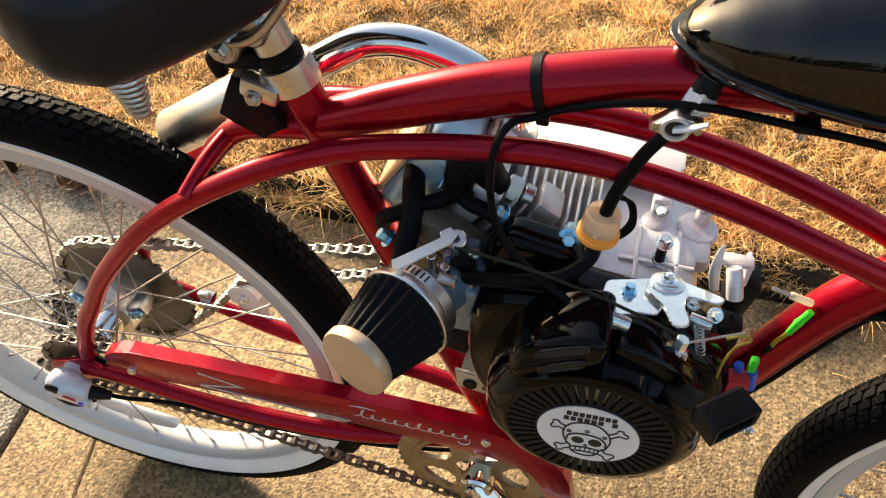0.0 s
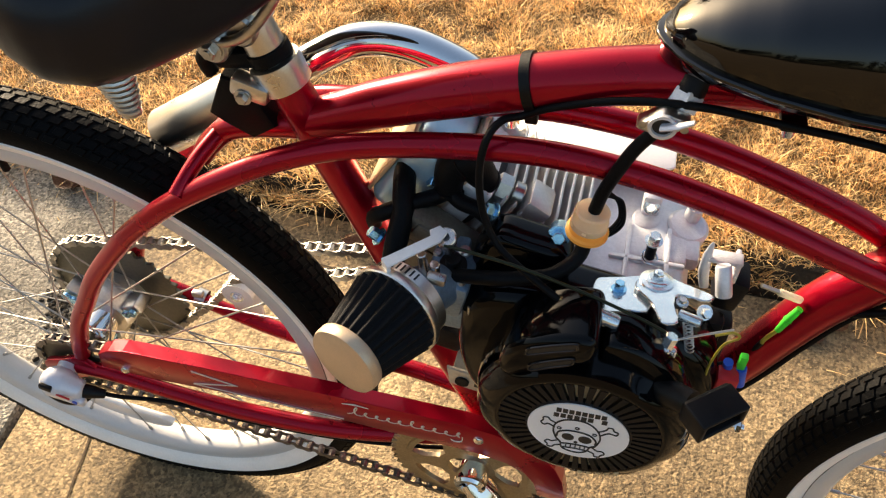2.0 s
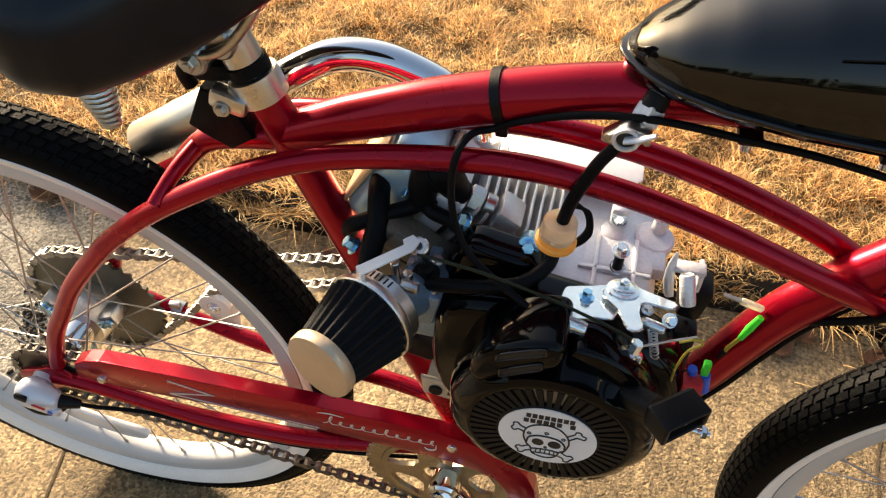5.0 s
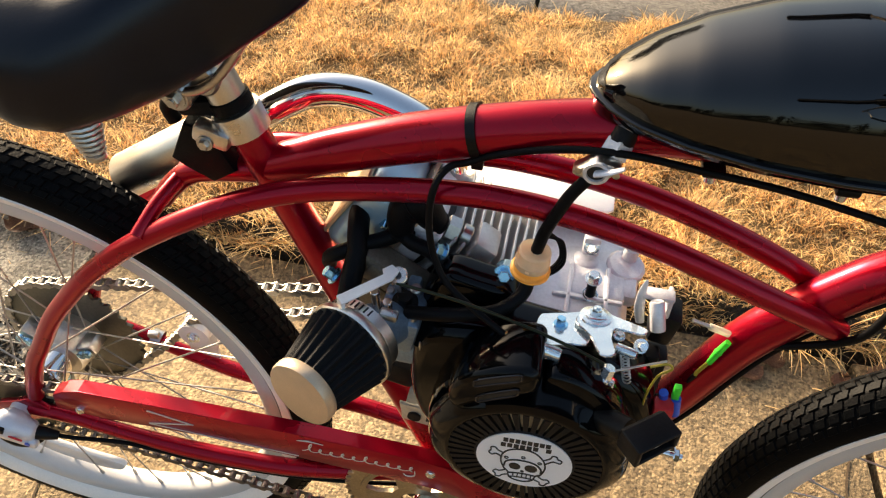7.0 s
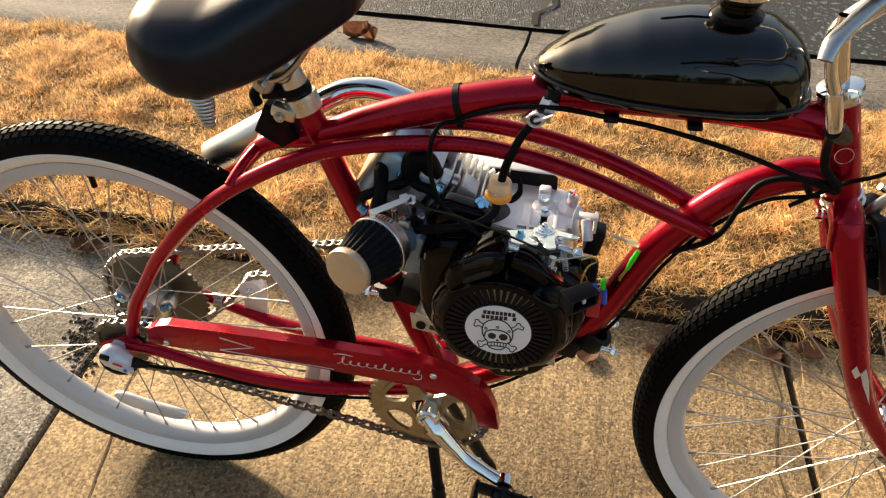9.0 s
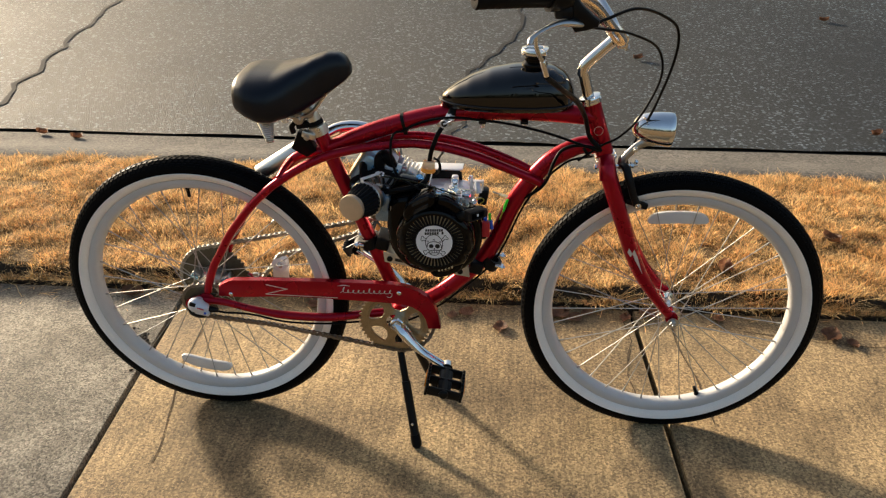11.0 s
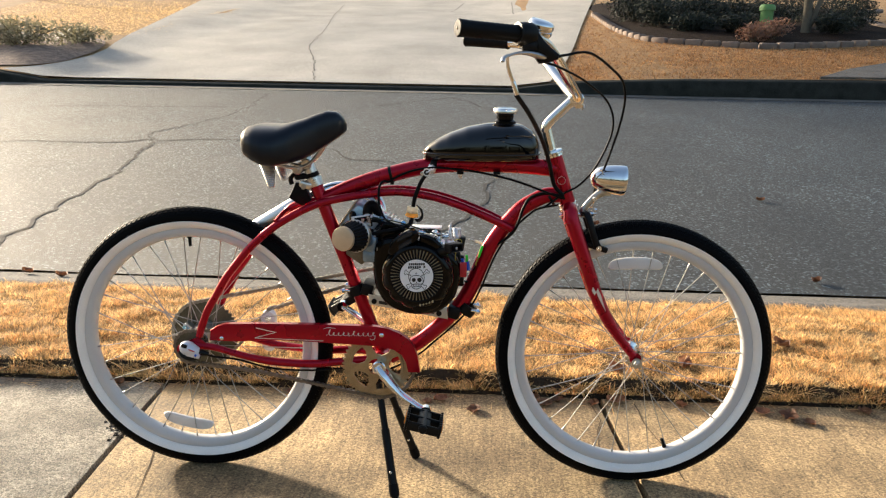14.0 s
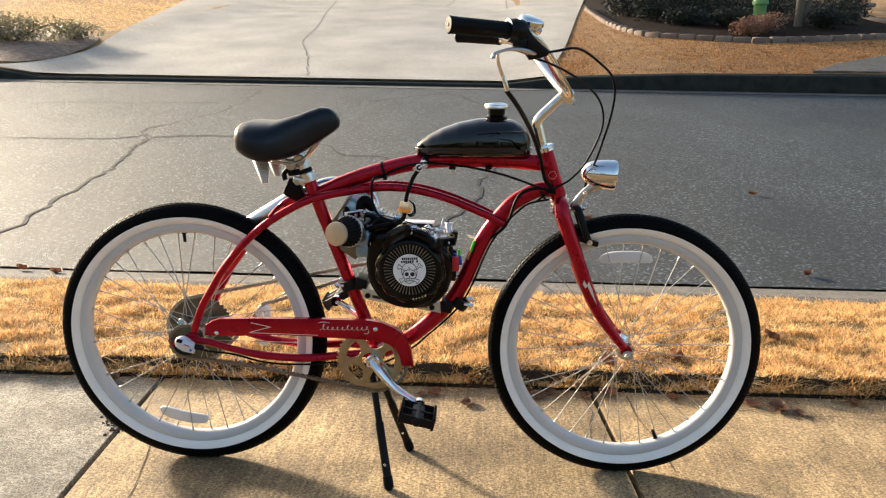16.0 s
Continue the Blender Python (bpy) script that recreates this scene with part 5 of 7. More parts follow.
for s, pitch in ((-1, 14), (1, -30)):
    base = Vector((-0.057, s * 0.092, 0.307)) - CR * s * 0.152
    c = base + Y * s * 0.058
    m = Matrix.Translation(c) @ Matrix.Rotation(radians(pitch), 4, "Y")
    bm = B()
    rod(bm, (0, -0.048, 0), (0, 0.048, 0), 0.011, 16, chamfer=0.003)
    block(bm, (0, 0, 0), (0.030, 0.082, 0.018), 0.004)
    for sx in (-1, 1):
        block(bm, (sx * 0.039, 0, 0), (0.007, 0.088, 0.026), 0.0025)
        for k in range(7):
            block(bm, (sx * 0.039, -0.036 + 0.012 * k, 0.0145), (0.006, 0.005, 0.004), 0.001, None, 1)
            block(bm, (sx * 0.039, -0.036 + 0.012 * k, -0.0145), (0.006, 0.005, 0.004), 0.001, None, 1)
    for sy in (-1, 0, 1):
        block(bm, (0, sy * 0.039, 0), (0.080, 0.007, 0.022), 0.0025)
    bmesh.ops.transform(bm, matrix=m, verts=bm.verts)
    pedal = part("pedal", bm, PLASTIC, bicycle, "black plastic platform pedal")
    for sx in (-1, 1):
        bm = B()
        block(bm, (sx * 0.0435, 0, 0), (0.003, 0.046, 0.014), 0.001)
        bmesh.ops.transform(bm, matrix=m, verts=bm.verts)
        part("pedal_reflector", bm, ORANGE, pedal, "amber pedal reflector")

# twin-leg stand
bm = B()
block(bm, (-0.070, 0, 0.262), (0.035, 0.060, 0.022), 0.003)
rod(bm, (-0.066, -0.042, 0.248), (-0.066, 0.042, 0.248), 0.009, 18)
stand = part("kickstand", bm, BLACK_SATIN, bicycle, "black twin-leg stand under the bottom bracket")
for top, foot in (((-0.064, -0.036, 0.250), (-0.0175, -0.136, 0.012)), ((-0.062, 0.030, 0.250), (0.016, 0.066, 0.012))):
    t, f = Vector(top), Vector(foot)
    bm = B()
    tube(bm, [t, t.lerp(f, 0.5)], 0.0085, 14, 1)
    tube(bm, [t.lerp(f, 0.42), t.lerp(f, 0.96)], 0.0105, 14, 1)
    leg = part("stand_leg", bm, BLACK_SATIN, stand)
    bm = B()
    lathe(bm, [(0.0115, -0.022), (0.0125, -0.004), (0.0115, 0.007), (0.006, 0.0125), (0, 0.0125)], f, (f - t), 16)
    part("rubber_foot", bm, BLACK_RUBBER, stand)
    bm = B()
    lathe(bm, [(0.0035, 0), (0.003, 0.002), (0, 0.0025)], t.lerp(f, 0.80) + Vector((0, -0.0103, 0)), -Y, 12)
    part("leg_screw", bm, ZINC, stand)


# saddle
def loft(bm, sections, cap=True):
    rows = [[bm.verts.new(p) for p in s] for s in sections]
    for a, b in zip(rows, rows[1:]):
        for k in range(len(a)):
            bm.faces.new((a[k], a[(k + 1) % len(a)], b[(k + 1) % len(a)], b[k]))
    if cap:
        bm.faces.new(rows[0][::-1])
        bm.faces.new(rows[-1])
    return bm


def saddle_section(x, top, bot, half, sag):
    pts = []
    for k in range(40):
        a = 2 * math.pi * k / 40
        c, s = math.cos(a), math.sin(a)
        y = half * math.copysign(abs(c) ** (0.7 if s > 0 else 0.2), c)
        mid = bot + (top - bot) * 0.26
        z = mid + (top - mid) * abs(s) ** 0.7 if s > 0 else mid - (mid - bot) * abs(s) ** 0.9
        z -= sag * (1 - (y / max(half, 1e-6)) ** 2) if s > 0 else -sag * 0
        pts.append((x, y, z))
    return pts


SX = [-0.3690, -0.3650, -0.3540, -0.3322, -0.3093, -0.2819, -0.251, -0.2245, -0.198, -0.176, -0.1553, -0.1420, -0.1330]
STOP = [0.8560, 0.8690, 0.8800, 0.8840, 0.8830, 0.8825, 0.8902, 0.8974, 0.9075, 0.9137, 0.9117, 0.9031, 0.8847]
SBOT = [0.8360, 0.8230, 0.8110, 0.7990, 0.7900, 0.7880, 0.7947, 0.8019, 0.8164, 0.8314, 0.8455, 0.8546, 0.8641]
SHALF = [0.0482, 0.0746, 0.0948, 0.108, 0.1134, 0.1096, 0.0917, 0.066, 0.0443, 0.0365, 0.0295, 0.0230, 0.0110]
SX2 = np.linspace(SX[0], SX[-1], 34)
bm = loft(B(), [saddle_section(x, np.interp(x, SX, STOP), np.interp(x, SX, SBOT), np.interp(x, SX, SHALF), 0.004) for x in SX2])
saddle = part("saddle", bm, LEATHER, bicycle, "wide black vinyl cruiser saddle", 60)
for s in (-1, 1):
    bm = B()
    pts = []
    top, tip = Vector((-0.309, s * 0.056, 0.800)), Vector((-0.301, s * 0.060, 0.741))
    n = 13
    for k in range(n * 12 + 1):
        u = k / (n * 12)
        a = 2 * math.pi * n * u
        r = 0.0195 * (1 - u) + 0.0065 * u
        pts.append(top.lerp(tip, u) + Vector((math.cos(a) * r, math.sin(a) * r, 0)))
    tube(bm, pts, 0.0021, 7, 1)
    lathe(bm, [(0.004, 0), (0.0075, 0.001), (0.0075, 0.006), (0.004, 0.007)], tip + Vector((0, 0, -0.004)), (0, 0, 1), 14)
    part("saddle_spring", bm, BRUSHED, saddle, "conical steel coil spring")
    bm = B()
    tube(bm, [(-0.345, s * 0.050, 0.812), (-0.300, s * 0.040, 0.792), (-0.262, s * 0.026, 0.780), (-0.225, s * 0.022, 0.784), (-0.195, s * 0.020, 0.815), (-0.175, s * 0.012, 0.850)], 0.0038, 10)
    part("saddle_rail", bm, BRUSHED, saddle)
bm = B()
rod(bm, (-0.247, -0.026, 0.775), (-0.247, 0.026, 0.775), 0.0125, 24, chamfer=0.002)
rod(bm, (-0.228, -0.018, 0.786), (-0.228, 0.018, 0.786), 0.0130, 24, chamfer=0.002)
hexbolt(bm, (-0.247, -0.026, 0.775), -Y, 0.0060, 0.005, 0.002)
part("saddle_clamp", bm, BRUSHED, saddle, "steel saddle clamp")
bm = B()
tube(bm, [(-0.212, 0, 0.742), (-0.223, 0, 0.776), (-0.231, 0, 0.800)], [0.0145, 0.0145, 0.0135], 22)
post = part("seat_post", bm, SATIN_STEEL, bicycle, "satin chrome seat post")
bm = B()
ST = Vector((-0.1535, 0, 0.45)).normalized()
lathe(bm, [(0.0158, -0.016), (0.0195, -0.015), (0.0200, 0.0), (0.0195, 0.006), (0.0158, 0.007)], (-0.2135, 0, 0.748), ST, 28)
block(bm, (-0.230, -0.014, 0.737), (0.030, 0.016, 0.016), 0.004, Matrix.Rotation(radians(18), 3, "Y"))
part("seat_clamp", bm, SATIN_STEEL, post, "polished seat clamp")
bm = B()
hexbolt(bm, (-0.234, -0.0225, 0.734), -Y, 0.0045, 0.004)
part("clamp_bolt", bm, BRUSHED, post)
bm = B()
lathe(bm, [(0.0140, 0.007), (0.0165, 0.008), (0.0165, 0.017), (0.0140, 0.018)], (-0.2135, 0, 0.748), ST, 24)
block(bm, (-0.240, -0.002, 0.756), (0.036, 0.020, 0.014), 0.004, Matrix.Rotation(radians(-8), 3, "Y"))
tube(bm, [(-0.258, -0.006, 0.764), (-0.268, -0.006, 0.752), (-0.266, -0.004, 0.738)], 0.006, 12)
side(bm, [(-0.273, 0.706), (-0.255, 0.742), (-0.236, 0.738), (-0.219, 0.700), (-0.240, 0.686), (-0.262, 0.698)], 0.012, 0.026, 0.003)
part("rubber_bracket", bm, BLACK_RUBBER, post, "black rubber-covered muffler strap")

# exhaust: the bend and the muffler on the far side
bm = B()
tube(bm, [(-0.074, 0.072, 0.610), (-0.078, 0.075, 0.655), (-0.093, 0.078, 0.684), (-0.108, 0.082, 0.6945), (-0.133, 0.086, 0.703), (-0.157, 0.088, 0.7085), (-0.181, 0.088, 0.7095), (-0.204, 0.085, 0.706), (-0.222, 0.078, 0.699), (-0.240, 0.070, 0.690), (-0.262, 0.066, 0.678)], 0.0145, 22, 8)
exhaust = part("exhaust_pipe", bm, CHROME, bicycle, "bent chrome exhaust pipe", at=Matrix())
a, b = Vector((-0.252, 0.066, 0.6875)), Vector((-0.380, 0.046, 0.6085))
bm = B()
L = (b - a).length
lathe(bm, [(0.0135, -0.004), (0.017, 0.0), (0.0205, 0.010), (0.0215, 0.018), (0.0215, L - 0.001), (0.0210, L), (0.0185, L), (0.015, L - 0.001), (0.014, L - 0.02), (0.0, L - 0.02)], a, b - a, 32)
part("muffler", bm, SATIN_STEEL, exhaust, "satin steel tube muffler beside the tyre")

# handlebar and stem
bm = B()
tube(bm, [(0.348, 0, 0.820), (0.341, 0, 0.850), (0.335, 0, 0.878)], 0.0112, 20)
tube(bm, [(0.333, 0, 0.872), (0.338, 0, 0.892), (0.368, 0, 0.920), (0.398, 0, 0.945)], [0.0112, 0.0115, 0.0115, 0.012], 20)
lathe(bm, [(0.014, -0.020), (0.0165, -0.018), (0.0165, 0.018), (0.014, 0.020)], (0.402, 0, 0.945), Y, 24)
block(bm, (0.408, 0, 0.931), (0.020, 0.030, 0.014), 0.003)
BAR_AT = STANCE @ Matrix.Translation((0.397, 0, 0.937)) @ Matrix.Rotation(-0.04, 4, "Y") @ Matrix.Translation((-0.402, 0, -0.945))
bar = part("handlebar", bm, BAR_CHROME, bicycle, "chrome cruiser handlebar and stem", at=BAR_AT)
bm = B()
hexbolt(bm, (0.416, -0.008, 0.926), (0.8, 0, -0.5), 0.005, 0.004)
part("stem_bolt", bm, BRUSHED, bar)
for s in (-1, 1):
    part("bar_half", tube(B(), [(0.402, 0, 0.945), (0.402, s * 0.030, 0.946), (0.396, s * 0.065, 0.956), (0.372, s * 0.120, 0.992), (0.340, s * 0.185, 1.040), (0.312, s * 0.235, 1.068), (0.280, s * 0.277, 1.080), (0.230, s * 0.305, 1.086), (0.150, s * 0.345, 1.098)], 0.0111, 18, 8), BAR_CHROME, bar)
    d = Vector((-0.108, s * 0.052, 0.013)).normalized()
    g0 = Vector((0.262, s * 0.292, 1.0835))
    bm = B()
    Lg = 0.128
    lathe(bm, [(0.0118, 0.0), (0.0165, 0.0), (0.0172, 0.003), (0.0160, 0.008)] + [q for k in range(10) for q in ((0.0155, 0.012 + k * 0.0105), (0.0163, 0.016 + k * 0.0105))] + [(0.0165, Lg - 0.006), (0.0172, Lg - 0.003), (0.0150, Lg), (0.006, Lg + 0.0005), (0, Lg)], g0, d, 24)
    part("grip", bm, BLACK_RUBBER, bar, "black rubber grip")
    bm = B()
    lathe(bm, [(0.0, 0.0), (0.0035, 0.0), (0.003, 0.0012), (0, 0.0014)], g0 + d * (Lg + 0.0003), d, 16)
    part("grip_end", bm, PLASTIC, bar)
# throttle, shifter and brake lever on the near side
d = Vector((-0.108, -0.052, 0.013)).normalized()
g0 = Vector((0.262, -0.292, 1.0835))
bm = B()
lathe(bm, [(0.0118, -0.032), (0.021, -0.031), (0.0235, -0.024), (0.0235, -0.008), (0.0195, 0.0), (0.0118, 0.001)], g0, d, 28)
block(bm, g0 - d * 0.018 + Vector((0.004, -0.004, -0.022)), (0.030, 0.024, 0.020), 0.006)
shift = part("twist_shifter", bm, PLASTIC, bar, "black twist shifter housing")
bm = B()
lathe(bm, [(0.0118, -0.001), (0.0225, 0.0), (0.0225, 0.004), (0.0118, 0.005)], g0, d, 24)
part("shifter_collar", bm, PLASTIC, bar)
bm = B()
side(bm, [(0.276, 1.084), (0.298, 1.088), (0.312, 1.068), (0.330, 1.050), (0.339, 1.043), (0.337, 1.033), (0.320, 1.028), (0.300, 1.026), (0.288, 1.044), (0.276, 1.062)], -0.268, 0.022, 0.004)
lathe(bm, [(0.0112, -0.012), (0.0165, -0.011), (0.0165, 0.011), (0.0112, 0.012)], (0.284, -0.272, 1.0785), (-0.75, -0.62, 0.13), 24)
part("lever_mount", bm, PLASTIC, bar, "black brake lever mount")
for q in ((0.289, -0.2900, 1.070), (0.287, -0.2900, 1.056)):
    bm = B()
    lathe(bm, [(0.0042, 0), (0.004, 0.0015), (0.002, 0.0018)], q, -Y, 14)
    part("lever_screw", bm, ZINC, bar)
bm = B()
tube(bm, [(0.312, -0.281, 1.036), (0.296, -0.293, 1.042), (0.276, -0.312, 1.047), (0.255, -0.338, 1.047), (0.238, -0.362, 1.043), (0.231, -0.372, 1.040), (0.228, -0.378, 1.033)], [0.0085, 0.0100, 0.0072, 0.0048, 0.0044, 0.0048, 0.0040], 14, 6, flat=0.62)
part("brake_lever", bm, BRUSHED, bar, "brushed aluminium brake lever")
bm = B()
tube(bm, [(0.238, -0.352, 1.046), (0.238, -0.350, 1.026), (0.242, -0.344, 1.010), (0.248, -0.338, 0.996)], [0.0028, 0.0032, 0.0036, 0.0038], 12)
lathe(bm, [(0.0042, 0), (0.0047, 0.002), (0.0047, 0.022), (0.004, 0.026)], (0.248, -0.338, 0.996), (0.25, 0.10, -1), 14)
part("cable_ferrule", bm, CHROME, bar, "chrome throttle cable elbow")
bm = B()
lathe(bm, [(0.0, -0.008), (0.010, -0.008), (0.011, -0.003), (0.0245, -0.002), (0.0262, 0.003), (0.0262, 0.007), (0.0246, 0.0085), (0.0246, 0.0105), (0.0264, 0.012), (0.0264, 0.018), (0.0252, 0.0215), (0.0215, 0.0245), (0.0205, 0.0238), (0.017, 0.0255), (0.006, 0.0265), (0, 0.0265)], (0.304, -0.224, 1.086), (0.35, -0.25, 1), 32)
part("bell", bm, CHROME, bar, "chrome bicycle bell")
bm = B()
block(bm, (0.284, -0.232, 1.102), (0.026, 0.014, 0.007), 0.002, Matrix.Rotation(radians(-15), 3, "Y"))
part("bell_striker", bm, PLASTIC, bar)

# headlight
bm = B()
AX = Vector((0.995, 0, -0.09)).normalized()
lathe(bm, [(0, -0.002), (0.010, 0.0), (0.019, 0.006), (0.0265, 0.018), (0.0315, 0.034), (0.0340, 0.052), (0.0350, 0.070), (0.0352, 0.078), (0.0335, 0.080), (0.0330, 0.074), (0.0, 0.058)], (0.438, 0, 0.757), AX, 44)
lamp = part("headlight", bm, CHROME, bicycle, "chrome bullet headlight", 60)
bm = B()
lathe(bm, [(0.0, 0.083), (0.020, 0.081), (0.0325, 0.0765), (0.0325, 0.0745), (0.0, 0.079)], (0.438, 0, 0.757), AX, 36)
part("lens", bm, GLASS, lamp, "clear lens")
bm = B()
tube(bm, [(0.470, 0, 0.724), (0.455, 0, 0.716), (0.438, 0, 0.700), (0.424, 0, 0.680), (0.420, 0, 0.664)], [0.0075, 0.007, 0.006, 0.006, 0.006], 12, flat=1.3)
block(bm, (0.474, 0, 0.722), (0.026, 0.016, 0.014), 0.004)
part("bracket", bm, BRUSHED, lamp, "bent steel lamp bracket")
bm = B()
hexbolt(bm, (0.447, -0.009, 0.709), -Y, 0.004, 0.003)
part("bracket_bolt", bm, ZINC, lamp)

# front brake
bm = B()
for s in (-1, 1):
    tube(bm, [(0.424, s * 0.004, 0.672), (0.428, s * 0.026, 0.676), (0.436, s * 0.040, 0.655), (0.446, s * 0.041, 0.622), (0.456, s * 0.034, 0.598)], [0.009, 0.009, 0.0085, 0.008, 0.009], 14, flat=0.7)
    block(bm, (0.456, s * 0.026, 0.596), (0.050, 0.013, 0.013), 0.003, Matrix.Rotation(radians(18), 3, "Y"))
brake = part("front_brake", bm, BLACK_SATIN, bicycle, "black caliper brake")
for q, r in (((0.458, -0.042, 0.596), 0.0045), ((0.448, -0.008, 0.682), 0.0045)):
    bm = B()
    hexbolt(bm, q, -Y if r < 0.0048 and q[1] < -0.02 else (1, 0, 0), r, 0.005, 0.002)
    part("brake_bolt", bm, CHROME, brake)
bm = B()
rod(bm, (0.373, -0.004, 0.668), (0.440, -0.004, 0.672), 0.0035, 12)
hexbolt(bm, (0.373, -0.004, 0.668), (-1, 0, 0), 0.0055, 0.006)
hexbolt(bm, (0.440, -0.004, 0.672), (1, 0, 0), 0.0055, 0.006, 0.008)
part("centre_bolt", bm, CHROME, brake)
bm = B()
tube(bm, [(0.432, 0.030, 0.690), (0.446, 0.032, 0.684), (0.450, 0.034, 0.700)], 0.004, 10)
part("barrel_adjuster", bm, CHROME, brake)


def cable(name, pts, r=0.0026, material=BLACK_RUBBER, label="black cable", parent=None, n=8, at=None):
    return part(name, tube(B(), pts, r, 10, n), material, parent or bicycle, label, at=at)


cable("throttle_cable", [(0.248, -0.335, 0.956), (0.278, -0.27, 0.915), (0.312, -0.15, 0.856), (0.336, -0.06, 0.796), (0.350, -0.030, 0.745), (0.368, -0.026, 0.722), (0.372, -0.022, 0.712)], 0.0048)
cable("shift_cable", [(0.288, -0.268, 1.038), (0.298, -0.262, 1.020), (0.335, -0.235, 1.008), (0.400, -0.15, 0.978), (0.462, -0.06, 0.930), (0.477, -0.04, 0.870), (0.446, -0.035, 0.790), (0.410, -0.030, 0.745), (0.374, -0.024, 0.722), (0.330, -0.026, 0.690)], 0.0024)
cable("brake_cable", [(0.329, -0.280, 1.028), (0.345, -0.266, 1.031), (0.395, -0.218, 1.036), (0.450, -0.14, 1.008), (0.490, -0.085, 0.970), (0.494, -0.060, 0.905), (0.470, -0.030, 0.800), (0.452, 0.010, 0.735), (0.450, 0.034, 0.700)], 0.0027)
cable("control_cable", [(0.352, -0.024, 0.712), (0.310, -0.026, 0.728), (0.240, -0.030, 0.752), (0.165, -0.030, 0.768), (0.111, -0.030, 0.774), (0.059, -0.028, 0.777), (0.013, -0.024, 0.770), (-0.028, -0.020, 0.754), (-0.048, -0.017, 0.741), (-0.060, -0.026, 0.742), (-0.067, -0.040, 0.737), (-0.070, -0.047, 0.714), (-0.066, -0.053, 0.684), (-0.053, -0.061, 0.660), (-0.030, -0.073, 0.650), (-0.002, -0.084, 0.639)], 0.0027, at=Matrix())
cable("wire_loom", [(0.372, -0.026, 0.716), (0.330, -0.022, 0.722), (0.298, -0.022, 0.712), (0.282, -0.030, 0.690), (0.270, -0.034, 0.655), (0.258, -0.026, 0.630), (0.236, -0.016, 0.608), (0.214, -0.010, 0.594), (0.200, -0.008, 0.590)], 0.0034)
cable("frame_cable", [(0.345, -0.006, 0.694), (0.300, -0.006, 0.684), (0.276, -0.006, 0.667), (0.252, -0.006, 0.643), (0.227, -0.006, 0.610), (0.207, -0.006, 0.577), (0.190, -0.006, 0.537), (0.171, -0.006, 0.487), (0.144, -0.006, 0.434), (0.106, -0.006, 0.390), (0.064, -0.006, 0.351), (0.020, -0.006, 0.312), (-0.058, -0.020, 0.276), (-0.147, -0.045, 0.287), (-0.230, -0.052, 0.281), (-0.326, -0.058, 0.285), (-0.406, -0.068, 0.308), (-0.461, -0.080, 0.318), (-0.490, -0.085, 0.328)], 0.0024, at=Matrix())
bm = B()
ring(bm, [(0.0192, -0.0035), (0.0207, -0.0035), (0.0207, 0.0035), (0.0192, 0.0035)], (-0.029, 0, 0.7625), (0.96, 0, 0.25), 32)
block(bm, (-0.026, -0.012, 0.744), (0.009, 0.007, 0.010), 0.0015)
part("cable_tie", bm, PLASTIC, bicycle, "black cable tie round the top tube")
for q in ((0.372, -0.012, 0.716), (0.345, 0, 0.708)):
    bm = B()
    ring(bm, [(0.0192, -0.003), (0.0204, -0.003), (0.0204, 0.003), (0.0192, 0.003)], (q[0], 0, q[2]), (0.85, 0, 0.5), 28)
    part("cable_tie", bm, PLASTIC, bicycle, "black cable tie")

# fuel tank
TX = [0.048, 0.052, 0.062, 0.080, 0.110, 0.150, 0.195, 0.240, 0.275, 0.300, 0.312, 0.317]
TH = [0.004, 0.014, 0.026, 0.040, 0.053, 0.063, 0.068, 0.068, 0.062, 0.050, 0.034, 0.010]
TT = [0.818, 0.825, 0.834, 0.846, 0.861, 0.875, 0.883, 0.885, 0.880, 0.866, 0.848, 0.830]
LIP = 0.814


def tank_row(x, s):
    h, top = float(np.interp(x, TX, TH)), float(np.interp(x, TX, TT))
    out = []
    for k in range(25):
        a = math.pi * k / 24
        c, q = math.cos(a), math.sin(a)
        out.append((x, h * math.copysign(abs(c) ** 0.8, c), LIP + 0.002 + (top - LIP - 0.002) * q ** 0.75))
    return out


XT = sorted(set([float(v) for v in np.linspace(TX[0], TX[-1], 40)] + [0.0495, 0.0505, 0.054, 0.058, 0.314, 0.316]))
bm = B()
rows = [[bm.verts.new(p) for p in tank_row(x, 1)] for x in XT]
for a, b in zip(rows, rows[1:]):
    for k in range(24):
        bm.faces.new((a[k], a[k + 1], b[k + 1], b[k]))
bm.faces.new(rows[0])
bm.faces.new(rows[-1][::-1])
lows = []
for x in XT:
    h = float(np.interp(x, TX, TH)) * 0.93
    lows.append([bm.verts.new(p) for p in ((x, h, LIP - 0.001), (x, h * 0.97, LIP - 0.011), (x, h * 0.72, LIP - 0.017), (x, 0, LIP - 0.012), (x, -h * 0.72, LIP - 0.017), (x, -h * 0.97, LIP - 0.011), (x, -h, LIP - 0.001))])
for a, b in zip(lows, lows[1:]):
    for k in range(6):
        bm.faces.new((a[k], a[k + 1], b[k + 1], b[k]))
tank = part("fuel_tank", bm, TANK_BLACK, bicycle, "glossy black teardrop fuel tank on the top tube", 60)
bm = B()
outline = [(x, float(np.interp(x, TX, TH))) for x in XT] + [(x, -float(np.interp(x, TX, TH))) for x in XT[::-1]]
grow = []
for i, (x, y) in enumerate(outline):
    d = Vector((x - 0.20, y * 2.2)).normalized() * 0.0045
    grow.append((x + d.x, y + d.y))
slab(bm, grow, 0.0036, Matrix.Translation((0, 0, LIP - 0.0016)), 0.0013)
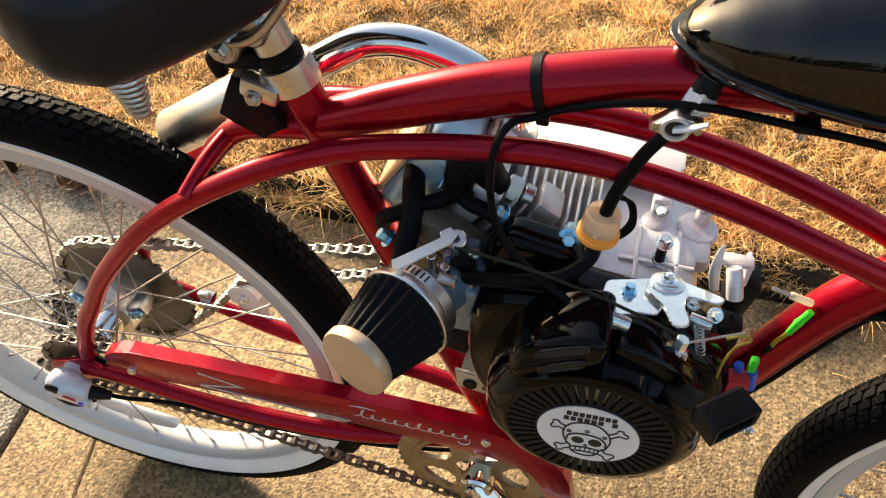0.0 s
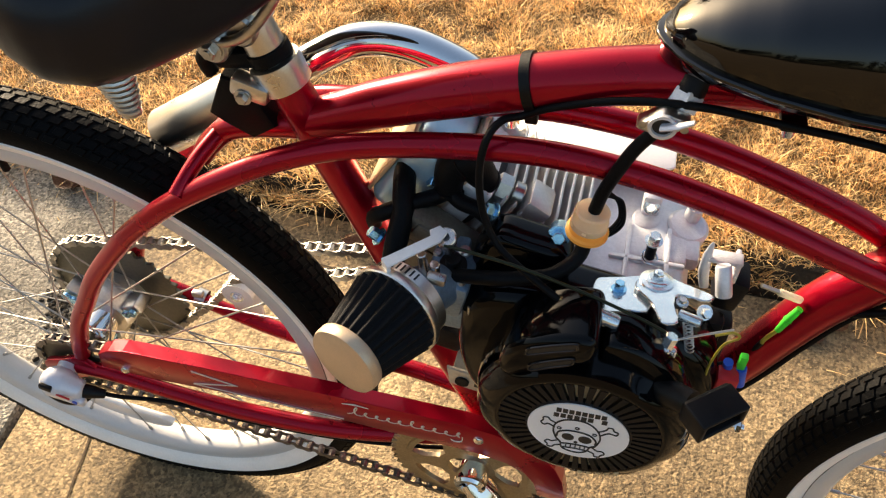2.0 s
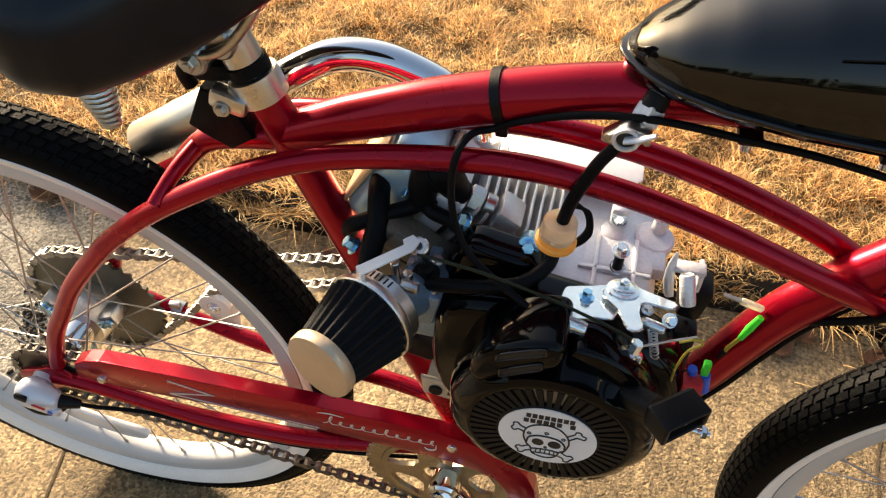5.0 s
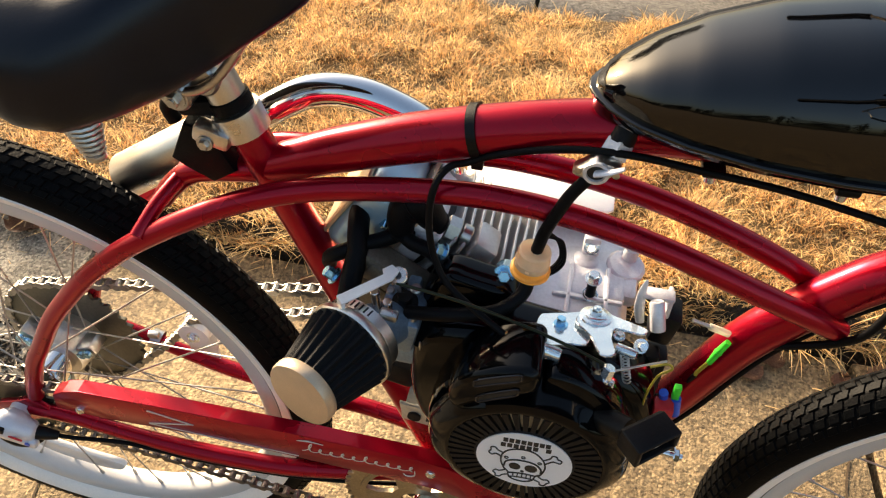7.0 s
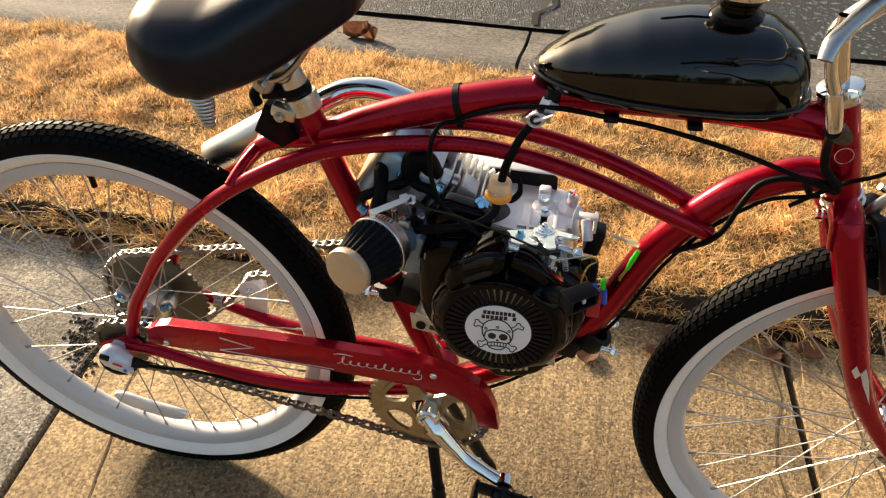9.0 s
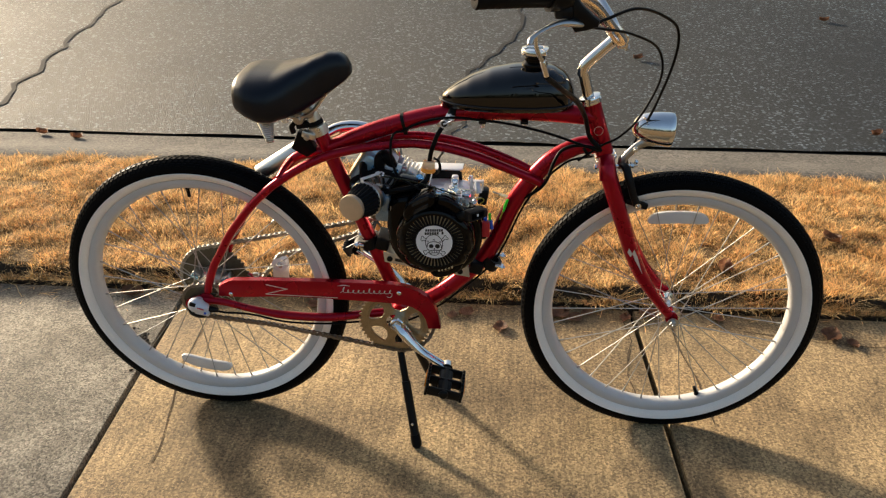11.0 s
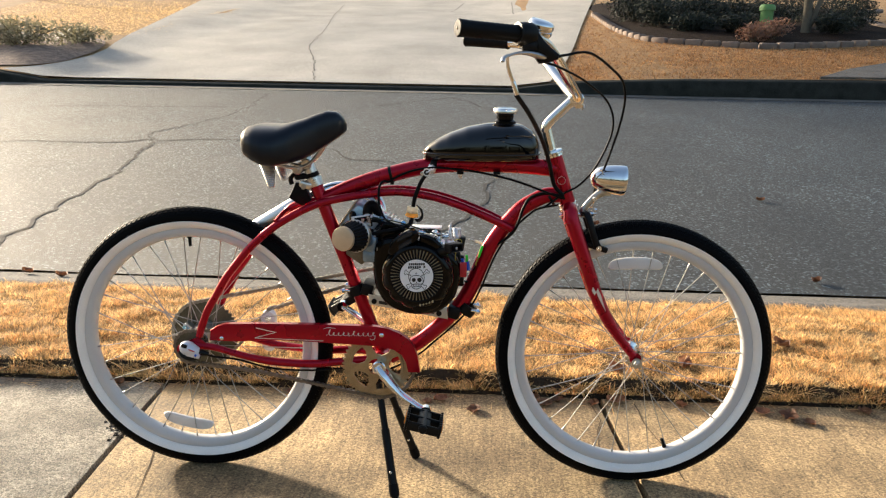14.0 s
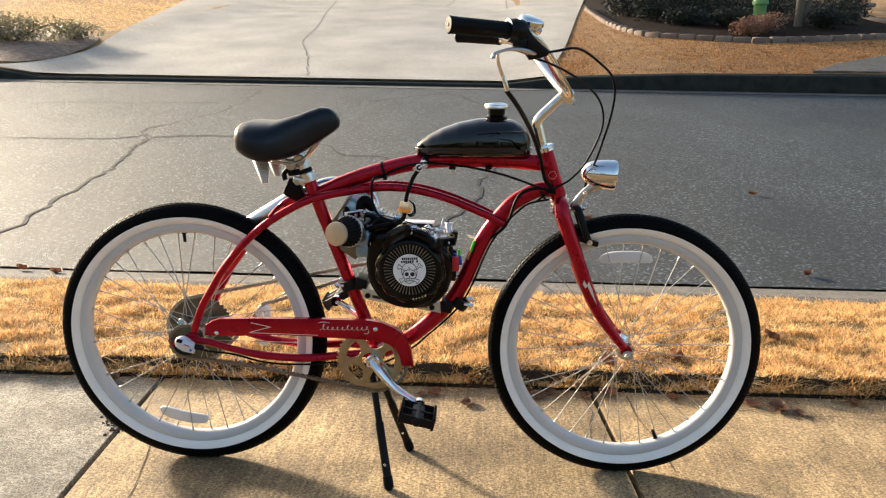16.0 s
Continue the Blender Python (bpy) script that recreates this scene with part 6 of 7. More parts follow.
part("tank_seam", bm, TANK_BLACK, tank, "black seam flange", 60)
bm = B()
lathe(bm, [(0.026, -0.006), (0.0255, 0.002), (0.021, 0.006), (0.0195, 0.007), (0.0195, 0.010), (0.0205, 0.011), (0.0205, 0.014), (0.0195, 0.015), (0.0195, 0.022), (0.0, 0.022)], (0.236, 0, 0.884), (0.02, 0, 1), 32)
part("filler_neck", bm, BLACK_GLOSS, tank, "black filler neck", 30)
bm = B()
lathe(bm, [(0.0, 0.020), (0.0265, 0.020), (0.0282, 0.022), (0.0282, 0.029), (0.0265, 0.032), (0.018, 0.0335), (0.016, 0.032), (0, 0.032)], (0.236, 0, 0.884), (0.02, 0, 1), 36)
block(bm, (0.2365, 0, 0.917), (0.032, 0.006, 0.004), 0.0015)
part("filler_cap", bm, CHROME, tank, "chrome filler cap", 30)
for x in (0.134, 0.219):
    bm = B()
    rod(bm, (x, -0.006, 0.798), (x, -0.006, 0.768), 0.0035, 10)
    block(bm, (x, -0.004, 0.768), (0.016, 0.034, 0.006), 0.002)
    part("tank_strap", bm, PLASTIC, tank, "black mounting strap")
    bm = B()
    lathe(bm, [(0.0062, -0.006), (0.0062, 0.0), (0.0045, 0.001), (0.0038, 0.009), (0.0, 0.010)], (x, -0.010, 0.764), (0, 0, -1), 12)
    part("strap_nut", bm, ZINC, tank)

# petcock, fuel hose and filter
bm = B()
rod(bm, (0.083, -0.030, 0.803), (0.078, -0.038, 0.790), 0.0095, 16)
FUEL_AT = Matrix.Translation((-0.008, 0.021, -0.008)) @ STANCE
petcock = part("petcock", bm, BLACK_SATIN, bicycle, "cast fuel petcock under the tank", at=FUEL_AT)
bm = B()
lathe(bm, [(0.0095, 0), (0.0105, 0.001), (0.0105, 0.011), (0.0095, 0.012)], (0.0785, -0.037, 0.791), (-0.35, -0.5, -0.75), 6)
part("petcock_nut", bm, ALU, petcock, "bright hexagon nut")
bm = B()
side(bm, smooth_poly([(0.050, 0.7755), (0.056, 0.7815), (0.064, 0.7875), (0.072, 0.7865), (0.081, 0.7830), (0.076, 0.7765), (0.068, 0.7710), (0.059, 0.7720)], 3), -0.047, 0.012, 0.0012)
part("petcock_body", bm, SATIN_STEEL, petcock, "flat diamond-shaped cast body")
bm = B()
ring(bm, [(0.0062, 0.0), (0.0090, 0.0), (0.0088, 0.0024), (0.0066, 0.0024)], (0.0655, -0.0592, 0.7795), (0.0, -1, 0.0), 24)
tube(bm, [(0.0655, -0.0600, 0.7795), (0.0735, -0.0630, 0.7835), (0.0830, -0.0640, 0.7890)], [0.0046, 0.0038, 0.0022], 12, flat=0.5)
part("petcock_lever", bm, ALU, petcock)
bm = B()
lathe(bm, [(0.0, 0.0), (0.0062, 0.0), (0.0062, 0.0006), (0.0, 0.0006)], (0.0655, -0.0592, 0.7795), -Y, 20)
part("petcock_recess", bm, INK, petcock, "dark recess round the lever pivot")
for x in (0.0535, 0.0785):
    bm = B()
    lathe(bm, [(0.0022, 0), (0.0026, 0.001), (0.0, 0.0018)], (x, -0.0592, 0.779), -Y, 10)
    part("petcock_screw", bm, BRUSHED, petcock)
cable("fuel_hose", [(0.062, -0.056, 0.772), (0.052, -0.058, 0.757), (0.044, -0.059, 0.738), (0.037, -0.060, 0.718), (0.033, -0.060, 0.698)], 0.0047, BLACK_RUBBER, "ribbed black fuel hose", at=FUEL_AT)
FA = Vector((-0.10, 0.0, -1)).normalized()
bm = B()
lathe(bm, [(0.0, -0.0130), (0.0112, -0.0130), (0.0124, -0.0118), (0.0126, -0.004), (0.0134, -0.003), (0.0134, 0.002)], (0.031, -0.060, 0.687), FA, 28)
fuel_filter = part("fuel_filter", bm, CLOUDY, bicycle, "cloudy plastic fuel filter with amber fuel", at=FUEL_AT)
bm = B()
lathe(bm, [(0.0132, 0.000), (0.0136, 0.006), (0.0154, 0.007), (0.0154, 0.0095), (0.0140, 0.0110), (0.0085, 0.0130), (0.0055, 0.0135), (0.0, 0.0135)], (0.031, -0.060, 0.687), FA, 28)
part("filter_bowl", bm, AMBER, fuel_filter, "amber lower bowl")
cable("fuel_hose", [(0.030, -0.061, 0.674), (0.027, -0.070, 0.661), (0.012, -0.083, 0.653), (-0.010, -0.089, 0.649), (-0.035, -0.091, 0.645), (-0.060, -0.088, 0.638)], 0.0056, BLACK_RUBBER, "ribbed black fuel hose", at=FUEL_AT)
for k in range(3):
    cable("wire_loop", [(0.040, -0.040, 0.700 - 0.002 * k), (0.048 + 0.0015 * k, -0.038, 0.690), (0.051 + 0.0015 * k, -0.040, 0.676 - 0.003 * k), (0.044, -0.046, 0.667 - 0.003 * k), (0.036, -0.050, 0.668)], 0.0014, BLACK_RUBBER, "thin black wire", at=FUEL_AT)

# engine: crankcase first, all its pieces under it
CY = Matrix.Rotation(radians(33.7), 3, "Y")            # turns -x up along the cylinder
U = Vector((-0.832, 0, 0.555))
bm = B()
side(bm, smooth_poly([(-0.045, 0.480), (-0.045, 0.560), (-0.02, 0.600), (0.03, 0.612), (0.095, 0.608), (0.112, 0.590), (0.118, 0.540), (0.112, 0.485), (0.09, 0.472), (-0.02, 0.468)], 4), 0.085, 0.135, 0.006, 3)
ENGINE_AT = Matrix.Translation((-0.020, 0.027, -0.026))
engine = part("engine", bm, ALU, bicycle, "small air-cooled engine with cast aluminium crankcase", at=ENGINE_AT)


def eng(name, bm, material, label="", angle=38, at=None):
    return part(name, bm, material, engine, label, angle, at)


bm = B()
block(bm, (0.078, 0.020, 0.607), (0.060, 0.058, 0.012), 0.004)
block(bm, (0.060, -0.006, 0.6135), (0.004, 0.062, 0.004), 0.001)
block(bm, (0.092, -0.006, 0.6135), (0.004, 0.062, 0.004), 0.001)
block(bm, (0.076, -0.014, 0.6135), (0.060, 0.004, 0.004), 0.001)
block(bm, (0.104, 0.012, 0.604), (0.030, 0.030, 0.016), 0.006)
eng("case_cover", bm, ALU, "ribbed aluminium case cover")
bm = B()
lathe(bm, [(0.0130, 0), (0.0115, 0.008), (0.0100, 0.009), (0, 0.009)], (0.072, 0.034, 0.606), (0, -0.1, 1), 24)
block(bm, (0.074, 0.043, 0.620), (0.015, 0.014, 0.030), 0.003)
eng("mounting_boss", bm, ALU)
bm = B()
lathe(bm, [(0.0175, -0.004), (0.0175, 0.006), (0.015, 0.008), (0, 0.008)], (0.106, 0.034, 0.607), (0.15, -0.1, 1), 28)
lathe(bm, [(0.0075, 0), (0.0065, 0.020), (0.0, 0.021)], (0.108, 0.042, 0.607), (0.1, 0, 1), 16)
eng("mounting_boss", bm, ALU)
for q, ax, r in (((0.074, 0.0355, 0.626), (0, -0.9, 0.5), 0.0046), ((0.108, 0.042, 0.628), (0, 0, 1), 0.0038)):
    bm = B()
    hexbolt(bm, q, ax, r, 0.007)
    eng("case_bolt", bm, ZINC)
bm = B()
rod(bm, (0.078, -0.010, 0.606), (0.078, -0.012, 0.640), 0.0042, 12)
eng("stud_sleeve", bm, BLACK_RUBBER)
bm = B()
hexbolt(bm, (0.078, -0.012, 0.636), (0, -0.1, 1), 0.0050, 0.007)
ring(bm, [(0.006, 0), (0.0072, 0), (0.0072, 0.0014), (0.006, 0.0014)], (0.078, -0.0105, 0.6145), (0.3, -0.2, 1), 18)
eng("stud_nut", bm, ZINC)

# cylinder and fins
base = Vector((0.010, 0.012, 0.588))
# Cylinder core is coloured dark for the shade between the fins.
bm = B()
rod(bm, base - U * 0.02, base + U * 0.115, 0.034, 28)
eng("cylinder", bm, FIN_GAP_SHADE)
fin_first = None
for k in range(9):
    o = base + U * (0.016 + 0.0088 * k)
    m = Matrix.Translation(o) @ CY.to_4x4()
    if fin_first is None:
        bm = B()
        sz = smooth_poly([(-0.046, -0.044), (0, -0.049), (0.046, -0.044), (0.050, 0), (0.046, 0.044), (0, 0.049), (-0.046, 0.044), (-0.050, 0)], 3)
        slab(bm, sz, 0.0028, Matrix.Rotation(radians(-90), 4, "Y"), 0.0008, 1)
        fin_first = eng("cooling_fin", bm, FIN)
        fin_first.matrix_basis = m
    else:
        again(fin_first, m)
bm = B()
block(bm, base + U * 0.108 , (0.022, 0.096, 0.088), 0.006, CY)
for sy in (-1, 1):
    for sz in (-1, 1):
        rod(bm, base + U * 0.098 + CY @ Vector((0, sy * 0.040, sz * 0.036)), base + U * 0.126 + CY @ Vector((0, sy * 0.040, sz * 0.036)), 0.008, 14)
eng("cylinder_head", bm, ALU)
bm = B()
block(bm, base + U * 0.146, (0.046, 0.088, 0.084), 0.013, CY, 4)
eng("valve_cover", bm, COVER_SKY_BLUE, "steel valve cover, blue of the reflected sky in its colour")
bm = B()
block(bm, base + U * 0.1215, (0.004, 0.096, 0.090), 0.0015, CY)
block(bm, base + U * 0.1705, (0.0040, 0.078, 0.074), 0.0015, CY)
eng("gasket_flange", bm, TAN_REFLECT_METAL)
for sy, sz in ((-0.046, -0.026), (-0.046, 0.030), (0.046, 0.030)):
    bm = B()
    hexbolt(bm, base + U * 0.124 + CY @ Vector((0, sy, sz)), U, 0.0055, 0.006)
    eng("cover_bolt", bm, BLUEBOLT)
bm = B()
hexbolt(bm, (0.0065, -0.0545, 0.669), (0.1, -0.85, 0.5), 0.0052, 0.007)
tube(bm, [(0.0065, -0.040, 0.660), (0.0065, -0.055, 0.6685)], 0.0085, 14)
eng("shroud_bolt", bm, BLUEBOLT)
# spark plug and lead
pa, pb = Vector((-0.0270, -0.020, 0.6690)), Vector((-0.0475, -0.020, 0.6765))
D = (pb - pa)
bm = B()
lathe(bm, [(0.0085, 0.0), (0.0095, 0.001), (0.0095, 0.008), (0.0085, 0.009)], pa, D, 20)
lathe(bm, [(0.0100, 0.010), (0.0112, 0.011), (0.0112, 0.021), (0.0100, 0.022)], pa, D, 6)
lathe(bm, [(0.0085, 0.022), (0.0082, 0.026), (0.0082, 0.029)], pa, D, 20)
plug = eng("spark_plug", bm, BRUSHED, "steel spark plug with white insulator")
bm = B()
lathe(bm, [(0.0082, 0.0285), (0.0095, 0.0300), (0.0092, 0.040), (0.0078, 0.043), (0.0, 0.044)], pa, D, 20)
part("insulator", bm, WHITE, plug, "white ceramic insulator")
bm = B()
tube(bm, [(-0.0560, -0.022, 0.6800), (-0.0615, -0.026, 0.6950), (-0.070, -0.030, 0.7060), (-0.078, -0.032, 0.7020), (-0.081, -0.034, 0.6900), (-0.081, -0.036, 0.6800)], [0.0112, 0.0128, 0.0132, 0.0128, 0.0122, 0.0105], 20)
lathe(bm, [(0.0098, 0), (0.0124, 0.001), (0.0124, 0.004), (0.0100, 0.005)], (-0.0555, -0.0215, 0.6785), (-0.4, -0.3, 1), 20)
lathe(bm, [(0.0100, 0), (0.0118, 0.001), (0.0118, 0.004), (0.0080, 0.006)], (-0.081, -0.036, 0.6810), (0.0, -0.1, -1), 20)
for k in range(3):
    ring(bm, [(0.0125, -0.001), (0.0140, 0), (0.0125, 0.001)], (-0.0735 - 0.0016 * k, -0.031, 0.7055 - 0.0030 * k), (-0.8, -0.2, -0.5 - 0.2 * k), 20)
eng("plug_boot", bm, BLACK_RUBBER, "black rubber elbow boot on the plug")
bm = B()
block(bm, (-0.016, -0.018, 0.662), (0.022, 0.030, 0.020), 0.004, CY)
eng("plug_boss", bm, FIN)
cable("plug_lead", [(-0.081, -0.036, 0.682), (-0.086, -0.041, 0.677), (-0.103, -0.049, 0.673), (-0.116, -0.054, 0.669), (-0.128, -0.058, 0.664), (-0.136, -0.056, 0.656), (-0.140, -0.048, 0.640)], 0.0064, BLACK_RUBBER, "thick black plug lead", engine)
cable("breather_hose", [(-0.119, -0.008, 0.664), (-0.1185, -0.022, 0.680), (-0.1160, -0.036, 0.6835), (-0.1130, -0.050, 0.676), (-0.1110, -0.060, 0.668), (-0.1120, -0.070, 0.660), (-0.1125, -0.080, 0.651), (-0.1120, -0.090, 0.636), (-0.106, -0.096, 0.616)], 0.0088, BLACK_RUBBER, "thick black breather hose", engine)
cable("plug_lead", [(-0.081, -0.038, 0.680), (-0.070, -0.044, 0.676), (-0.056, -0.048, 0.675), (-0.046, -0.051, 0.670), (-0.037, -0.054, 0.664), (-0.028, -0.056, 0.652)], 0.0062, BLACK_RUBBER, "thick black plug lead", engine)
for q in ((-0.106, -0.050, 0.664), (-0.043, -0.050, 0.678), (-0.091, -0.030, 0.677)):
    bm = B()
    hexbolt(bm, q, (-0.75, -0.35, 0.55), 0.0050, 0.008)
    eng("head_bolt", bm, BLUEBOLT)
bm = B()
block(bm, (-0.090, -0.020, 0.615), (0.066, 0.070, 0.012), 0.004, CY)
block(bm, (-0.098, -0.040, 0.600), (0.050, 0.036, 0.050), 0.006, CY)
block(bm, (-0.082, -0.052, 0.650), (0.062, 0.026, 0.018), 0.006, CY)
block(bm, (-0.084, -0.062, 0.646), (0.046, 0.010, 0.020), 0.003, CY)
eng("intake_manifold", bm, CAST_OLIVE)
bm = B()
hexbolt(bm, (-0.128, -0.070, 0.649), (-0.7, -0.1, 0.7), 0.0052, 0.009)
eng("manifold_bolt", bm, BLUEBOLT)

# blower shroud
bm = B()
SHROUD = smooth_poly([(0.143, 0.560), (0.135, 0.598), (0.110, 0.620), (0.075, 0.634), (0.035, 0.641), (-0.005, 0.646), (-0.036, 0.642), (-0.054, 0.625), (-0.060, 0.600), (-0.060, 0.560), (-0.052, 0.520), (-0.028, 0.484), (0.010, 0.466), (0.050, 0.461), (0.095, 0.470), (0.130, 0.505)], 4)
side(bm, SHROUD, -0.046, 0.056, 0.014, 4)
eng("blower_shroud", bm, BLACK_GLOSS, "glossy black blower shroud", 60)
bm = B()
side(bm, smooth_poly([(-0.056, 0.600), (-0.056, 0.640), (-0.046, 0.666), (-0.034, 0.676), (-0.010, 0.672), (0.012, 0.667), (0.022, 0.654), (0.010, 0.636), (-0.030, 0.600)], 4), -0.044, 0.030, 0.006, 3)
eng("shroud_wing", bm, BLACK_GLOSS, "glossy black cylinder shroud", 60)

# recoil starter
RC = Vector((0.046, -0.0075, 0.571))


def lobes(a, r):
    """Scallops round the lower rim; the top is cut flatter under the vent housing."""
    low = min(1, max(0, 0.45 + 1.4 * math.sin(a)))
    return (0.085 * abs(math.sin(6 * a + 0.3)) ** 0.6 - 0.045) * low * min(1, max(0, (r - 0.066) / 0.010)) - 0.11 * max(0, -math.sin(a)) ** 1.5 * min(1, max(0, (r - 0.068) / 0.008))


bm = B()
lathe(bm, [(0.080, -0.094), (0.0820, -0.100), (0.0820, -0.114), (0.0812, -0.124), (0.0785, -0.1325), (0.0740, -0.1390), (0.0690, -0.1430), (0.0640, -0.1452), (0.0608, -0.1458), (0.0596, -0.1450), (0.0594, -0.138), (0.040, -0.138)], RC, Y, 240, lobes)
side(bm, smooth_poly([(0.022, 0.512), (0.034, 0.490), (0.048, 0.478), (0.070, 0.482), (0.092, 0.492), (0.103, 0.506), (0.100, 0.525)], 3), -0.120, 0.022, 0.006, 3)
cover = eng("recoil_cover", bm, BLACK_GLOSS, "black domed recoil starter cover with radial slots", 50)
bm = B()
lathe(bm, [(0.0, -0.1380), (0.0388, -0.1380), (0.0396, -0.1455), (0.0388, -0.1464), (0.0, -0.1464)], RC, Y, 56)
eng("cover_boss", bm, BLACK_SATIN)
bm = B()
ring(bm, [(0.038, -0.1400), (0.0592, -0.1400), (0.0592, -0.1418), (0.038, -0.1418)], RC, Y, 64)
eng("slot_screen", bm, SCREEN, "tan screen behind the slots, brightened so they read as lit")
slot_first = None
for k in range(46):
    m = Matrix.Translation(RC) @ Matrix.Rotation(2 * math.pi * k / 46, 4, "Y")
    if slot_first is None:
        bm = B()
        v = []
        for y in (-0.1416, -0.1460):
            for r, w in ((0.0385, 0.0017), (0.0600, 0.0025)):
                v += [bm.verts.new((r, y, -w)), bm.verts.new((r, y, w))]
        a, b, c, d, e, f, g, h = v
        for q in ((a, b, d, c), (e, g, h, f), (a, c, g, e), (b, f, h, d), (a, e, f, b), (c, d, h, g)):
            bm.faces.new(q)
        slot_first = eng("slot_bar", bm, BLACK_SATIN)
        slot_first.matrix_basis = m
    else:
        again(slot_first, m)
# raised top box with two vents, and its bolts
bm = B()
side(bm, smooth_poly([(-0.018, 0.618), (-0.015, 0.640), (-0.003, 0.656), (0.020, 0.669), (0.043, 0.672), (0.048, 0.660), (0.044, 0.646), (0.026, 0.636), (0.006, 0.620), (-0.006, 0.610)], 4), -0.096, 0.051, 0.007, 4)
eng("vent_box", bm, BLACK_GLOSS, angle=60)
for k in range(2):
    a = Vector((0.001 + 0.003 * k, -0.1476, 0.6500 - 0.0185 * k))
    e = Vector((0.0335 - 0.004 * k, 0, 0.0175 + 0.001 * k))
    loop = [a + e * u + Vector((0, 0, 0.0040 * w)) for u, w in ((0.0, 0), (0.06, 0.9), (0.5, 1.15), (0.94, 0.9), (1.0, 0), (0.94, -0.9), (0.5, -0.85), (0.06, -0.9), (0.0, 0))]
    bm = B()
    tube(bm, loop, 0.0011, 8, 4)
    eng("vent_lip", bm, LIP_SHEEN)
    bm = B()
    side(bm, [(p.x, p.z) for p in loop[:-1]], -0.1466, 0.0012)
    eng("vent_hole", bm, INK)
bm = B()
side(bm, smooth_poly([(0.052, 0.642), (0.052, 0.660), (0.074, 0.658), (0.098, 0.641), (0.114, 0.616), (0.116, 0.594), (0.104, 0.604), (0.088, 0.622), (0.070, 0.634)], 3), -0.104, 0.033, 0.005, 3)
eng("cover_shoulder", bm, BLACK_GLOSS, angle=60)
bm = B()
rod(bm, (-0.011, -0.100, 0.6185), (-0.011, -0.1310, 0.6185), 0.0100, 20, chamfer=0.002)
eng("cover_lug", bm, BLACK_GLOSS)
for q in ((-0.011, -0.1310, 0.6185),):
    bm = B()
    hexbolt(bm, q, -Y, 0.0040, 0.005, 0.002)
    eng("cover_bolt", bm, ZINC)
# Tan blocks stand for the light in the rim's lower slots.
for k in range(5):
    bm = B()
    block(bm, (0.055 + 0.0068 * k, -0.1495, 0.5025 + 0.0022 * k), (0.0038, 0.004, 0.006), 0.0008, Matrix.Rotation(radians(8), 3, "Y"), 1)
    eng("lit_slot_block", bm, SCREEN)
# pull handle: a hollow box on the rope guide
bm = B()
tube(bm, [(0.082, -0.116, 0.612), (0.097, -0.136, 0.622), (0.116, -0.150, 0.632)], [0.0115, 0.0105, 0.0095], 18)
ring(bm, [(0.0085, -0.002), (0.0108, -0.002), (0.0108, 0.002), (0.0085, 0.002)], (0.094, -0.1335, 0.620), (0.72, -0.60, 0.35), 24)
eng("handle_guide", bm, PLASTIC)
HM = Matrix.Rotation(radians(40), 3, "Z")
HC = Vector((0.128, -0.157, 0.640))
bm = B()
t = B()
block(t, (0, 0.0075, 0), (0.038, 0.008, 0.0185), 0.003, seg=3)
for z in (-0.0082, 0.0082):
    block(t, (0, -0.001, z), (0.038, 0.021, 0.0034), 0.0015, seg=3)
for x in (-0.0168, 0.0168):
    block(t, (x, -0.001, 0), (0.0046, 0.021, 0.0185), 0.0018, seg=3)
block(t, (0, 0.003, 0), (0.007, 0.007, 0.015), 0.001)
for v in t.verts:
    v.co.z *= 1.0 - 0.10 * (v.co.x + 0.019) / 0.038
merge(bm, t, Matrix.Translation(HC) @ HM.to_4x4())
handle = eng("pull_handle", bm, BLACK_SATIN, "black plastic starter handle with hollow face")
bm = B()
t = B()
block(t, (0.003, -0.006, -0.002), (0.004, 0.003, 0.006), 0.001)
merge(bm, t, Matrix.Translation(HC) @ HM.to_4x4())
eng("rope_end", bm, WHITE, "white rope end")
# emblem disc, with plain shapes
bm = B()
lathe(bm, [(0.0, -0.1466), (0.0375, -0.1466), (0.0375, -0.1476), (0.0, -0.1476)], RC, Y, 56)
sticker = eng("round_sticker", bm, WHITE, "round white emblem sticker with black line drawing")


def ink(pts, r=0.0006, name="emblem_line"):
    eng(name, tube(B(), [(RC.x + x, RC.y - 0.1478, RC.z + z) for x, z in pts], r * 1.3, 6, 4), INK)


for (x0, z0), (x1, z1), n in (((-0.0182, 0.0262), (0.0186, 0.0280), 8), ((-0.0197, 0.0190), (0.0198, 0.0216), 8)):
    for k in range(n):
        if n == 8 and k == 6 and z0 < 0.02:
            continue
        u0, u1 = (k + 0.07) / n, (k + 0.86) / n
        xa, xb, za, zb = x0 + (x1 - x0) * u0, x0 + (x1 - x0) * u1, z0 + (z1 - z0) * u0, z0 + (z1 - z0) * u1
        bm = B()
        side(bm, [(RC.x + xa, RC.z + za - 0.0026), (RC.x + xb, RC.z + zb - 0.0026), (RC.x + xb, RC.z + zb + 0.0026), (RC.x + xa, RC.z + za + 0.0026)], RC.y - 0.1476, 0.0004)
        eng("emblem_bar", bm, INK)
ink([(-0.0144, -0.0150), (-0.0176, -0.0046), (-0.0168, 0.0060), (-0.0112, 0.0138), (-0.0015, 0.0172), (0.0075, 0.0152), (0.0145, 0.0070), (0.0172, -0.0040), (0.0150, -0.0150), (0.0124, -0.0175)], 0.00055)
ink([(-0.0146, -0.0114), (-0.0134, -0.0041), (-0.0069, 0.0002), (0.002, 0.0010), (0.0095, -0.0010), (0.0142, -0.0070), (0.0146, -0.0130)], 0.0006)
